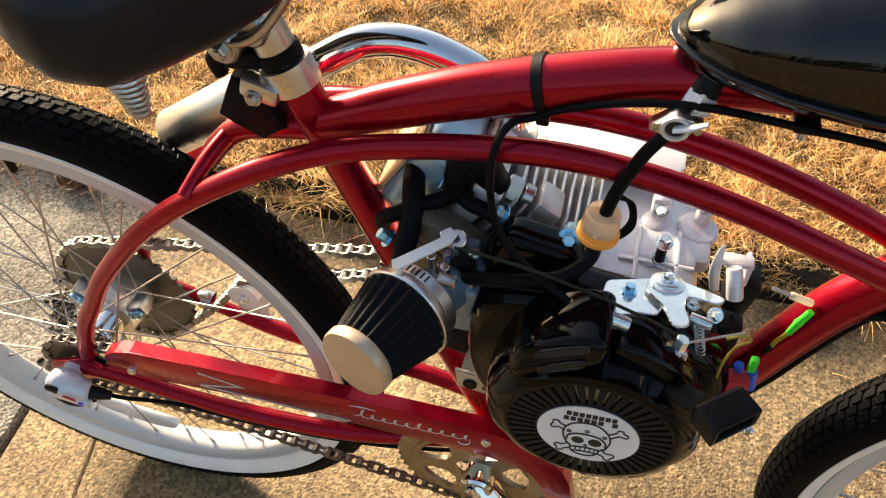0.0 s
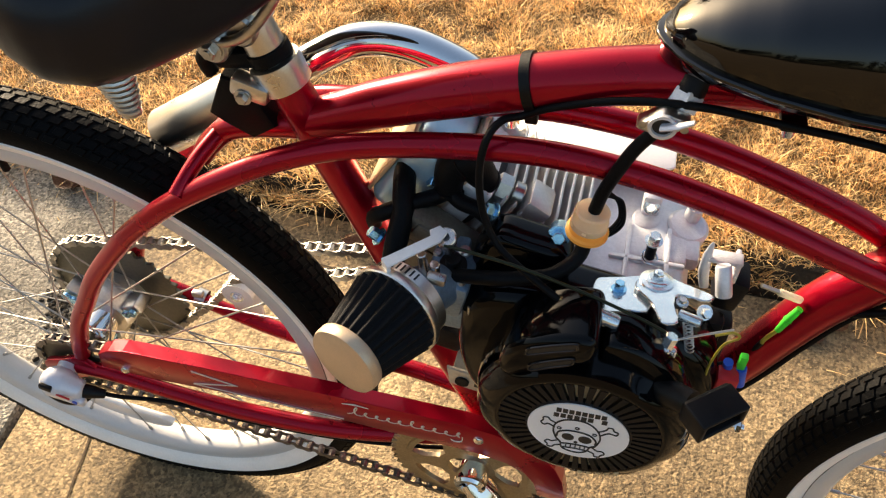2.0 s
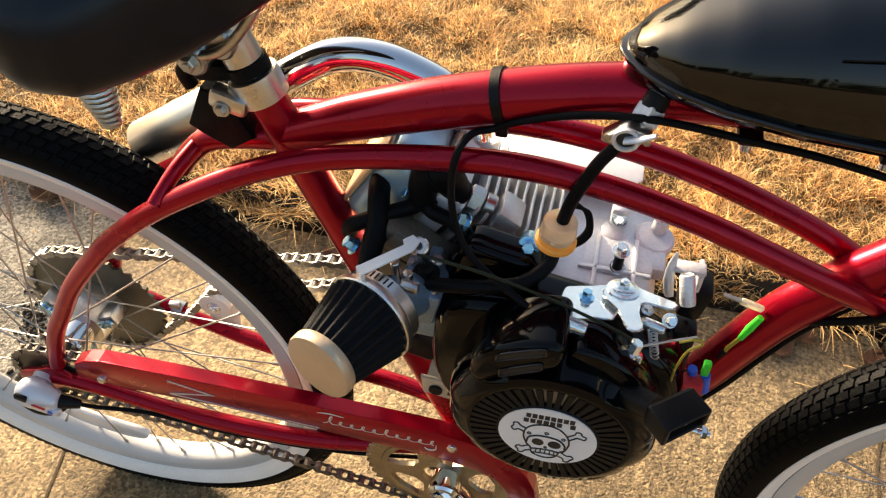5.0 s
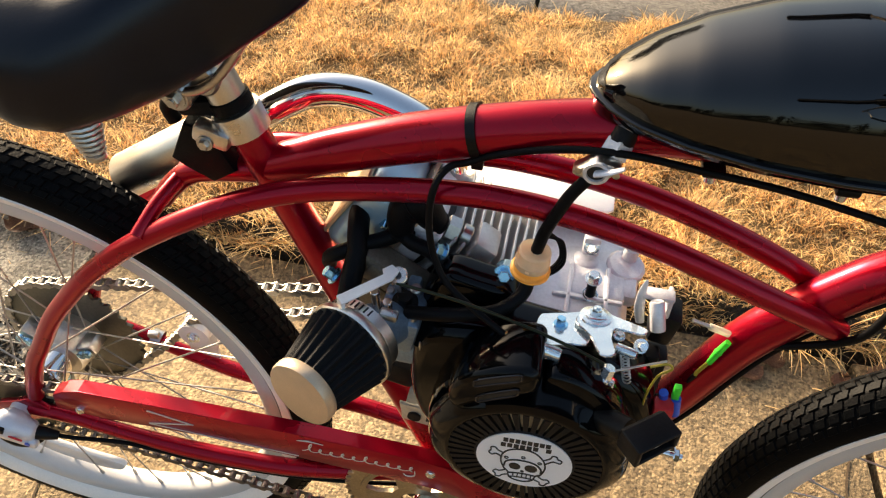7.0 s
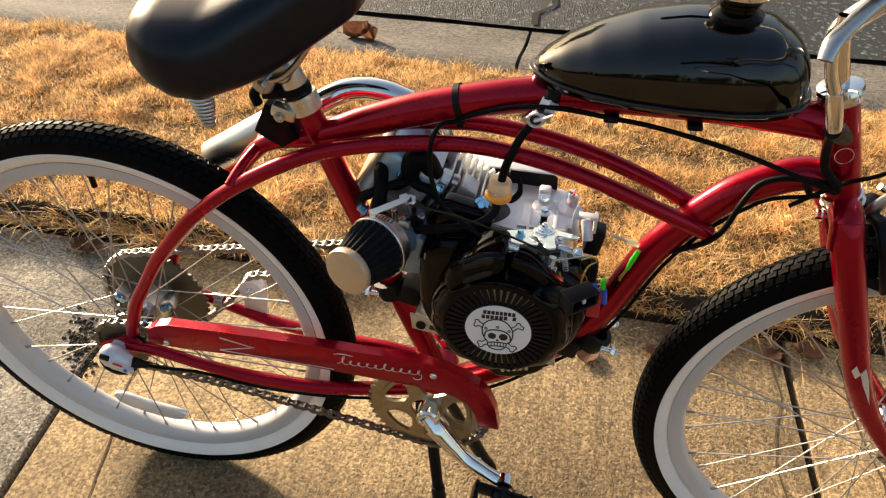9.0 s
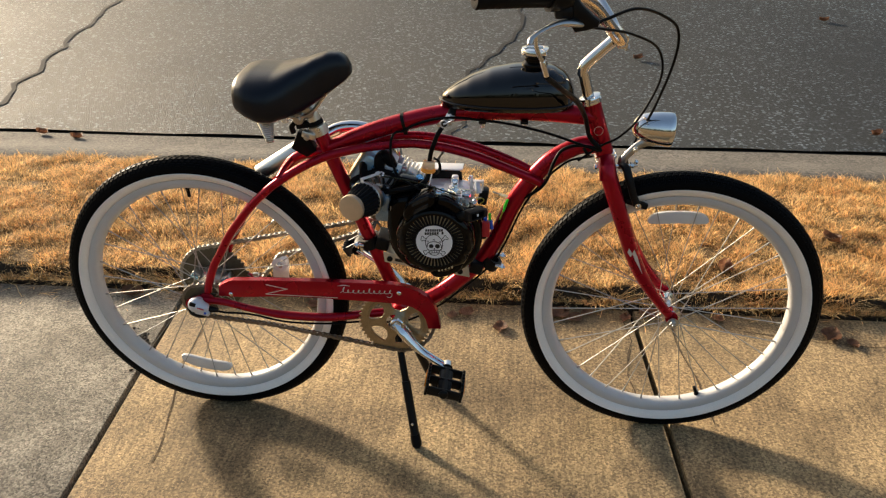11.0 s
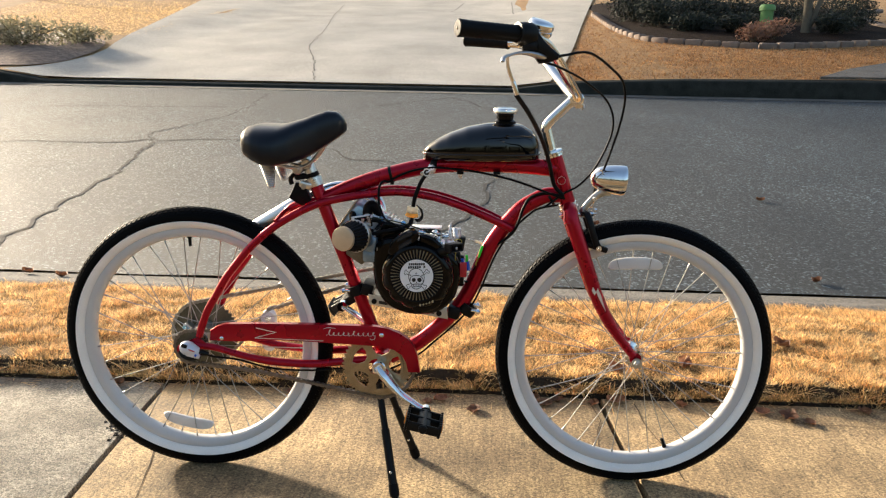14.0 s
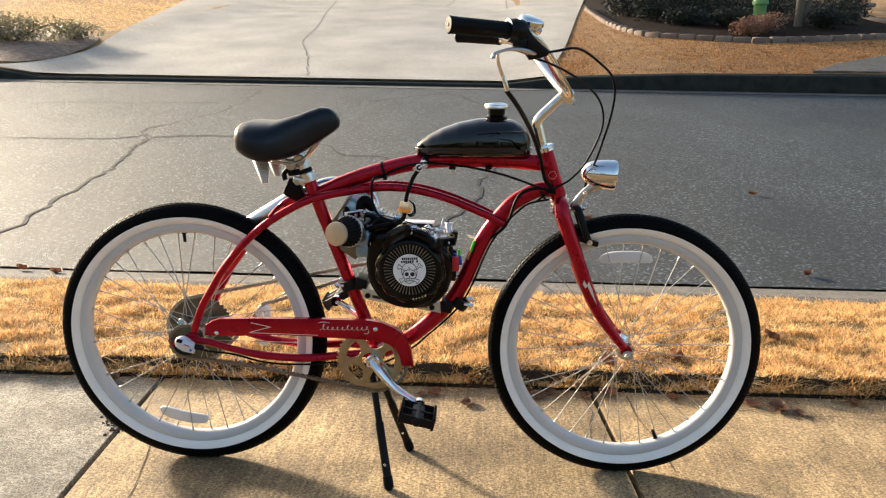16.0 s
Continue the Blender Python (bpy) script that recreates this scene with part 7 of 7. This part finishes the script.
ink([(-0.0144, -0.0150), (-0.0112, -0.0190), (-0.0094, -0.0268), (-0.0034, -0.0300), (0.0036, -0.0298), (0.0092, -0.0255), (0.0112, -0.0185), (0.0150, -0.0150)], 0.00055)
ink([(-0.0100, -0.0205), (-0.0029, -0.0187), (0.0041, -0.0182), (0.0105, -0.0186)], 0.00055)
ink([(-0.0088, -0.0262), (-0.0021, -0.0248), (0.0044, -0.0245), (0.0095, -0.0248)], 0.0005)
for q in (-0.0065, -0.0030, 0.0006, 0.0042, 0.0076):
    ink([(q, -0.0188), (q, -0.0250)], 0.0004)
for x, z, r in ((-0.0062, -0.0094, 0.0046), (0.0066, -0.0090, 0.0050), (0.0002, -0.0152, 0.0015)):
    bm = B()
    lathe(bm, [(0.0, 0.0), (r, 0.0), (r, 0.0004), (0.0, 0.0004)], (RC.x + x, RC.y - 0.1476, RC.z + z), -Y, 20)
    eng("emblem_dot", bm, INK)
for x, z in ((-0.0136, 0.0012), (-0.0006, 0.0055), (0.0125, 0.0016)):
    ink([(x + 0.0014 * math.cos(k * 0.785), z + 0.0014 * math.sin(k * 0.785)) for k in range(9)], 0.0004)
ink([(-0.0171, 0.0010), (-0.0220, 0.0040), (-0.0250, 0.0018), (-0.0276, 0.0045), (-0.0262, 0.0080), (-0.0262, 0.0120), (-0.0228, 0.0128), (-0.0208, 0.0096), (-0.0160, 0.0072)], 0.0005)
ink([(0.0146, 0.0070), (0.0196, 0.0120), (0.0208, 0.0158), (0.0240, 0.0160), (0.0252, 0.0128), (0.0284, 0.0112), (0.0276, 0.0074), (0.0244, 0.0078), (0.0216, 0.0078), (0.0166, 0.0022)], 0.0005)
ink([(-0.0130, -0.0171), (-0.0176, -0.0206), (-0.0204, -0.0200), (-0.0226, -0.0232), (-0.0206, -0.0262), (-0.0200, -0.0296), (-0.0166, -0.0292), (-0.0150, -0.0262), (-0.0102, -0.0232)], 0.0005)
ink([(0.0100, -0.0240), (0.0148, -0.0264), (0.0158, -0.0300), (0.0192, -0.0302), (0.0206, -0.0270), (0.0228, -0.0238), (0.0206, -0.0206), (0.0172, -0.0214), (0.0128, -0.0178)], 0.0005)

# carburettor, filter and choke
bm = B()
block(bm, (-0.070, -0.084, 0.630), (0.034, 0.040, 0.036), 0.004, Matrix.Rotation(radians(12), 3, "Y"))
block(bm, (-0.068, -0.080, 0.598), (0.034, 0.034, 0.030), 0.007)
rod(bm, (-0.068, -0.086, 0.632), (-0.0900, -0.1240, 0.6515), 0.016, 24, 0.022)
block(bm, (-0.064, -0.070, 0.644), (0.012, 0.030, 0.016), 0.003)
block(bm, (-0.0665, -0.1005, 0.640), (0.020, 0.006, 0.010), 0.002)
carb_metal = mat("grey_carburettor_casting", (0.24, 0.33, 0.44), 0.36, 0.6, vary=0.25, scale=60, bump=0.0004, bump_scale=800)
eng("carburettor", bm, carb_metal, "dark grey cast carburettor")
bm = B()
lathe(bm, [(0.0105, 0.0), (0.0105, 0.006), (0.006, 0.008), (0.0055, 0.014), (0.0, 0.015)], (-0.066, -0.084, 0.646), (0.05, -0.15, 1), 18)
lathe(bm, [(0.004, 0.0), (0.0042, 0.008), (0.0, 0.009)], (-0.052, -0.090, 0.644), (0.05, -0.15, 1), 12)
eng("choke_knob", bm, PLASTIC)
for q, r in (((-0.060, -0.072, 0.652), 0.0048), ((-0.057, -0.096, 0.645), 0.0036), ((-0.080, -0.076, 0.649), 0.0036)):
    bm = B()
    lathe(bm, [(r, 0.0), (r, 0.003), (r * 0.75, 0.0042), (0.0, 0.0042)], q, (0.1, -0.2, 1), 14)
    block(bm, Vector(q) + Vector((0.0004, -0.0008, 0.0042)), (r * 1.3, 0.0008, 0.0006), 0.0)
    eng("carburettor_screw", bm, BRUSHED)
for x in (-0.062, -0.050):
    bm = B()
    tube(bm, [(x, -0.092, 0.606), (x, -0.099, 0.612), (x, -0.099, 0.622)], 0.0012, 8)
    eng("hose_clip", bm, BRUSHED, "bent wire hose clip")
FB, FE = Vector((-0.0901, -0.1269, 0.6538)), Vector((-0.1150, -0.1910, 0.6585))
FD = FE - FB
FL = FD.length
bm = B()


def pleat(a, r):
    return 0.05 * math.cos(24 * a)


lathe(bm, [(0.0345, 0.010), (0.0345, 0.014), (0.0248, FL - 0.011), (0.0240, FL - 0.006)], FB, FD, 240, pleat)
air_filter = eng("air_filter", bm, GAUZE, "black pleated cone air filter", 80)
bm = B()
lathe(bm, [(0.0, FL - 0.009), (0.0264, FL - 0.009), (0.0270, FL - 0.008), (0.0270, FL - 0.002), (0.0262, FL), (0.0245, FL + 0.0005), (0.0, FL + 0.0002)], FB, FD, 44)
eng("filter_cap", bm, TAN_REFLECT_METAL, "brushed metal end cap")
bm = B()
ring(bm, [(0.0325, 0.0085), (0.0362, 0.0085), (0.0371, 0.010), (0.0370, 0.0140), (0.0360, 0.0150), (0.0325, 0.0150)], FB, FD, 56)
eng("filter_rim", bm, SATIN_STEEL, "bright rolled metal rim")
bm = B()
ring(bm, [(0.0300, -0.004), (0.0325, -0.004), (0.0325, 0.0050), (0.0300, 0.0050)], FB, FD, 56)
lathe(bm, [(0.022, -0.004), (0.030, -0.002), (0.034, 0.010)], FB, FD, 40)
eng("filter_clamp", bm, SATIN_STEEL, "slotted worm-drive clamp band")
FU = FD.normalized()
FS = FU.cross(Vector((0, 0, 1))).normalized()
FV = FS.cross(FU)
for k in range(11):
    a = radians(38 + 7 * k)
    d = FS * math.cos(a) + FV * math.sin(a)
    bm = B()
    block(bm, FB + FU * 0.0005 + d * 0.0323, (0.0014, 0.0062, 0.0010), 0.0, Matrix((d.cross(FU), FU, d)).transposed())
    eng("band_slot", bm, INK)
bm = B()
block(bm, FB + Vector((0.022, 0.004, 0.0255)), (0.014, 0.008, 0.007), 0.002, Matrix.Rotation(radians(8), 3, "Y"))
eng("clamp_screw", bm, BRUSHED)
bm = B()
slab(bm, [(-0.105, -0.122), (-0.099, -0.129), (-0.070, -0.098), (-0.067, -0.088), (-0.074, -0.083), (-0.080, -0.089), (-0.078, -0.094)], 0.0022, Matrix.Translation((0, -0.006, 0.6945)), 0.0006, 1)
slab(bm, [(-0.105, -0.122), (-0.099, -0.129), (-0.097, -0.127), (-0.103, -0.120)], 0.009, Matrix.Translation((0, -0.006, 0.6875)))
eng("choke_lever", bm, WHITESHEET, "pale metal choke lever")
bm = B()
lathe(bm, [(0.0058, -0.026), (0.0058, -0.008), (0.0074, -0.007), (0.0074, -0.001), (0.0064, 0.0), (0.0, 0.0)], (-0.068, -0.096, 0.6935), (0.0, -0.45, 1), 24)
rod(bm, (-0.0815, -0.112, 0.690), (-0.0800, -0.110, 0.662), 0.0036, 14, chamfer=0.0006)
rod(bm, (-0.0735, -0.108, 0.676), (-0.0735, -0.106, 0.652), 0.0038, 14, chamfer=0.0006)
eng("throttle_arm", bm, PINKZINC, "iridescent zinc throttle drum and posts")
bm = B()
rod(bm, (-0.068, -0.0962, 0.6933), (-0.068, -0.0970, 0.6952), 0.0026, 12)
eng("arm_screw", bm, INK)
cable("governor_rod", [(-0.068, -0.101, 0.690), (-0.020, -0.104, 0.686), (0.030, -0.107, 0.675), (0.070, -0.111, 0.664), (0.091, -0.114, 0.657)], 0.0013, mat("dark_rod", (0.03, 0.035, 0.02), 0.35, 0.8, vary=0.2), "thin dark control rod", engine)

# governor plate and levers
bm = B()
slab(bm, smooth_poly([(0.038, -0.076), (0.040, -0.069), (0.046, -0.066), (0.060, -0.061), (0.076, -0.056), (0.081, -0.075), (0.077, -0.098), (0.064, -0.100), (0.058, -0.106), (0.056, -0.115), (0.052, -0.117), (0.036, -0.117), (0.031, -0.112), (0.036, -0.093)], 2), 0.0022, Matrix.Translation((0, 0, 0.6435)), 0.0007, 1)
TILT = Matrix.Translation((0, -0.062, 0.645)) @ Matrix.Rotation(radians(-14), 4, "X") @ Matrix.Translation((0, 0.062, -0.645))
plate = eng("control_plate", bm, ZINC, "bright zinc control plate", at=TILT)
bm = B()
slab(bm, smooth_poly([(0.067, -0.076), (0.072, -0.062), (0.084, -0.053), (0.096, -0.060), (0.119, -0.069), (0.122, -0.074), (0.116, -0.079), (0.098, -0.077), (0.095, -0.090), (0.098, -0.108), (0.087, -0.112), (0.079, -0.092)], 3), 0.0022, Matrix.Translation((0, 0, 0.6478)), 0.0007, 1)
eng("control_lever", bm, ZINC, "bright zinc throttle lever", at=TILT)
bm = B()
lathe(bm, [(0.0125, 0), (0.0125, 0.0016), (0.009, 0.0022), (0.009, 0.0034), (0.007, 0.004)], (0.082, -0.066, 0.6495), (0, 0, 1), 28)
hexbolt(bm, (0.082, -0.066, 0.6530), (0, 0, 1), 0.0043, 0.0045, 0.002)
eng("pivot_bolt", bm, ZINC, at=TILT)
bm = B()
hexbolt(bm, (0.056, -0.079, 0.6458), (0, 0, 1), 0.0040, 0.006)
eng("plate_bolt", bm, BLUEBOLT, at=TILT)
AD = Vector((0.037, -0.007, -0.003)).normalized()
AP = Vector((0.0165, -0.110, 0.6660))
bm = B()
lathe(bm, [(0.0, 0.0), (0.0028, 0.0), (0.0028, 0.009), (0.0060, 0.0092), (0.0066, 0.0105), (0.0066, 0.0165), (0.0060, 0.0178), (0.0032, 0.018)], AP, AD, 6)
eng("cable_adjuster", bm, BRASS, "brass-tinted hexagon cable adjuster")
bm = B()
lathe(bm, [(0.0030, 0.017), (0.0030, 0.0195), (0.0066, 0.0198), (0.0072, 0.021), (0.0072, 0.0245), (0.0064, 0.0258)], AP, AD, 6)
lathe(bm, [(0.0060, 0.0256), (0.0060, 0.030), (0.0054, 0.031), (0.0054, 0.041), (0.0046, 0.043), (0.0012, 0.0435)], AP, AD, 20)
block(bm, AP + AD * 0.033 + Vector((0, 0.004, -0.006)), (0.024, 0.014, 0.003), 0.001)
eng("adjuster_nut", bm, ZINC)
bm = B()
rod(bm, (0.096, -0.113, 0.654), (0.0935, -0.116, 0.643), 0.0048, 6, chamfer=0.0008)
rod(bm, (0.0935, -0.117, 0.645), (0.090, -0.124, 0.628), 0.0044, 14, chamfer=0.001)
rod(bm, (0.099, -0.1155, 0.642), (0.0975, -0.121, 0.630), 0.0030, 12, chamfer=0.0008)
eng("cable_stop", bm, ZINC)
cable("inner_cable", [(0.096, -0.114, 0.649), (0.115, -0.104, 0.648), (0.138, -0.092, 0.646)], 0.0009, BRUSHED, "frayed steel inner cable", engine)
bm = B()
pts = []
for k in range(8 * 10 + 1):
    u = k / 80
    a = 2 * math.pi * 8 * u
    pts.append(Vector((0.106, -0.094, 0.648)).lerp(Vector((0.111, -0.107, 0.634)), u) + Vector((math.cos(a) * 0.0031, math.sin(a) * 0.0025, math.sin(a) * 0.0016)))
tube(bm, pts, 0.00065, 6, 1)
eng("return_spring", bm, BRUSHED, "small coil spring")
bm = B()
lathe(bm, [(0.0042, 0), (0.0042, 0.014), (0.003, 0.016), (0, 0.016)], (0.100, -0.090, 0.649), (0.8, -0.3, 0.1), 12)
hexbolt(bm, (0.101, -0.080, 0.650), (0, 0, 1), 0.0032, 0.004)
eng("idle_screw", bm, ZINC)

# ignition coil, wires and connectors
bm = B()
block(bm, (0.140, -0.030, 0.622), (0.020, 0.028, 0.034), 0.004, Matrix.Rotation(radians(10), 3, "Y"))
eng("ignition_coil", bm, BLACK_SATIN)
bm = B()
lathe(bm, [(0.0050, 0.0), (0.0060, 0.002), (0.0062, 0.023), (0.0058, 0.0245), (0.0034, 0.0245), (0.0032, 0.016), (0, 0.016)], (0.1265, -0.046, 0.660), (0.22, -0.46, -0.86), 20)
tube(bm, [(0.119, -0.044, 0.630), (0.1155, -0.042, 0.645), (0.1150, -0.039, 0.660), (0.1165, -0.036, 0.671)], [0.0034, 0.0042, 0.0034, 0.0010], 14, flat=0.55)
block(bm, (0.128, -0.036, 0.657), (0.026, 0.012, 0.004), 0.0015)
block(bm, (0.138, -0.034, 0.645), (0.004, 0.018, 0.026), 0.0015)
eng("coil_core", bm, ALU, "bright steel coil mount")
bm = B()
hexbolt(bm, (0.122, -0.062, 0.622), (0.2, -0.6, 0.6), 0.0042, 0.007)
eng("ground_screw", bm, ZINC)
WIRES_AT = Matrix.Translation((0.006, 0.036, -0.026)) @ STANCE
cable("spade_lead", [(0.150, -0.045, 0.636), (0.160, -0.044, 0.632), (0.168, -0.044, 0.630)], 0.0018, BRUSHED, "bare spade terminal", at=WIRES_AT)
bm = B()
block(bm, (0.173, -0.044, 0.628), (0.020, 0.005, 0.006), 0.002, Matrix.Rotation(radians(18), 3, "Y"))
part("spade_sleeve", bm, CLOUDY, bicycle, "clear terminal sleeve", at=WIRES_AT)
bm = B()
tube(bm, [(0.173, -0.050, 0.592), (0.177, -0.049, 0.606), (0.182, -0.048, 0.620)], [0.0025, 0.0033, 0.0028], 12)
ring(bm, [(0.0026, -0.0012), (0.0037, -0.0008), (0.0037, 0.0008), (0.0026, 0.0012)], (0.177, -0.049, 0.606), (0.3, 0.05, 1), 14)
part("bullet_connector", bm, GREEN, bicycle, "bright green wire connector", at=WIRES_AT)
cable("yellow_wire", [(0.173, -0.050, 0.593), (0.167, -0.050, 0.578), (0.166, -0.050, 0.572)], 0.0018, YELLOW, "yellow wire", at=WIRES_AT)
cable("wire", [(0.166, -0.050, 0.573), (0.162, -0.048, 0.556), (0.158, -0.046, 0.540), (0.150, -0.046, 0.532), (0.140, -0.050, 0.532)], 0.0024, BLACK_RUBBER, "black wire", at=WIRES_AT)
cable("yellow_wire", [(0.122, -0.070, 0.618), (0.134, -0.067, 0.621), (0.139, -0.066, 0.615), (0.130, -0.068, 0.606), (0.125, -0.072, 0.585), (0.126, -0.070, 0.560)], 0.0010, YELLOW, "yellow wire")
bm = B()
block(bm, (0.143, -0.062, 0.548), (0.016, 0.014, 0.034), 0.002)
part("switch_block", bm, REDPLASTIC, bicycle, "red plastic connector block")
bm = B()
rod(bm, (0.155, -0.056, 0.545), (0.152, -0.056, 0.566), 0.0042, 12)
rod(bm, (0.142, -0.056, 0.565), (0.141, -0.057, 0.572), 0.0038, 12)
part("blue_plug", bm, BLUE, bicycle, "blue wire connector")
bm = B()
block(bm, (0.151, -0.055, 0.573), (0.006, 0.006, 0.016), 0.0012)
part("green_plug", bm, GREEN, bicycle, "green wire connector")
bm = B()
block(bm, (0.139, -0.040, 0.560), (0.022, 0.020, 0.070), 0.005)
block(bm, (0.132, -0.050, 0.590), (0.018, 0.016, 0.030), 0.004)
eng("side_housing", bm, BLACK_SATIN)

# sheet guard on the far side: sunlit top coloured pale, shaded front black
bm = B()
PL = smooth_poly([(-0.060, 0.575), (-0.060, 0.628), (-0.055, 0.633), (0.080, 0.633), (0.087, 0.627), (0.089, 0.580)], 1)
side(bm, PL, 0.079, 0.003, 0.001)
eng("guard_face", bm, BLACK_SATIN, "front of the sheet guard, its shade put into black")
bm = B()
slab(bm, [(-0.080, 0.074), (0.084, 0.074), (0.089, 0.078), (0.089, 0.112), (-0.080, 0.112)], 0.003, Matrix.Translation((0, 0, 0.633)), 0.001)
eng("guard_top", bm, WHITESHEET, "top of the sheet guard, sunlight put into its pale colour")

# mounting plate and its clamps
bm = B()
side(bm, [(-0.082, 0.483), (-0.080, 0.458), (0.107, 0.424), (0.105, 0.450)], -0.052, 0.004, 0.001)
block(bm, (0.012, 0.000, 0.452), (0.185, 0.110, 0.005), 0.001, Matrix.Rotation(radians(10), 3, "Y"))
mount = part("engine_mount", bm, MOUNT_ALU, bicycle, "bare aluminium engine mounting plate")
for x in (-0.068, 0.086):
    z = 0.4685 - (x + 0.08) * 0.182
    bm = B()
    lathe(bm, [(0.0065, 0), (0.0065, 0.002), (0.004, 0.0025), (0, 0.001)], (x, -0.056, z), -Y, 16)
    part("mount_bolt", bm, BLACK_SATIN, mount)
for x in (-0.046, 0.064):
    z = 0.4685 - (x + 0.08) * 0.182
    bm = B()
    block(bm, (x, -0.0557, z), (0.022, 0.001, 0.008), 0.0003, Matrix.Rotation(radians(10), 3, "Y"), 1)
    part("mount_slot", bm, INK, mount, "dark slot")
for c, d in ((Vector((-0.118, 0, 0.480)), Vector((-0.32, 0, 0.94))), (Vector((0.150, 0, 0.436)), Vector((-0.6, 0, -0.8)))):
    bm = B()
    ring(bm, [(0.0165, -0.012), (0.024, -0.012), (0.025, 0.0), (0.024, 0.012), (0.0165, 0.012)], c, d, 32)
    s = 1 if c.x < 0 else -1
    block(bm, c + Vector((s * 0.030, 0, 0.006 * s)), (0.030, 0.060, 0.030), 0.005, Matrix.Rotation(radians(14), 3, "Y"))
    part("tube_clamp", bm, BLACK_SATIN, mount, "black tube clamp")
    for sy in (-1, 1):
        bm = B()
        p = c + Vector((-s * 0.012, sy * 0.026, 0.002))
        rod(bm, p, p + Vector((-s * 0.022, 0, -0.004 if s < 0 else 0.002)), 0.0035, 10)
        hexbolt(bm, p + Vector((-s * 0.012, 0, -0.002 if s < 0 else 0.001)), (-s, 0, -0.15 if s < 0 else 0.05), 0.0065, 0.006)
        part("clamp_stud", bm, CHROME, mount)
OUT = ENGINE_AT.inverted() @ ENGINE_OUT
bm = B()
lathe(bm, [(0.032, 0.044), (0.034, 0.046), (0.034, 0.052), (0.014, 0.054), (0.0, 0.054)], OUT, Y, 28)
eng("output_sprocket", bm, SPROCKET)
bm = B()
rod(bm, OUT + Y * 0.03, OUT + Y * 0.095, 0.020, 20)
block(bm, OUT + Vector((0.03, 0.075, 0.0)), (0.10, 0.03, 0.09), 0.008)
eng("gear_housing", bm, ALU)
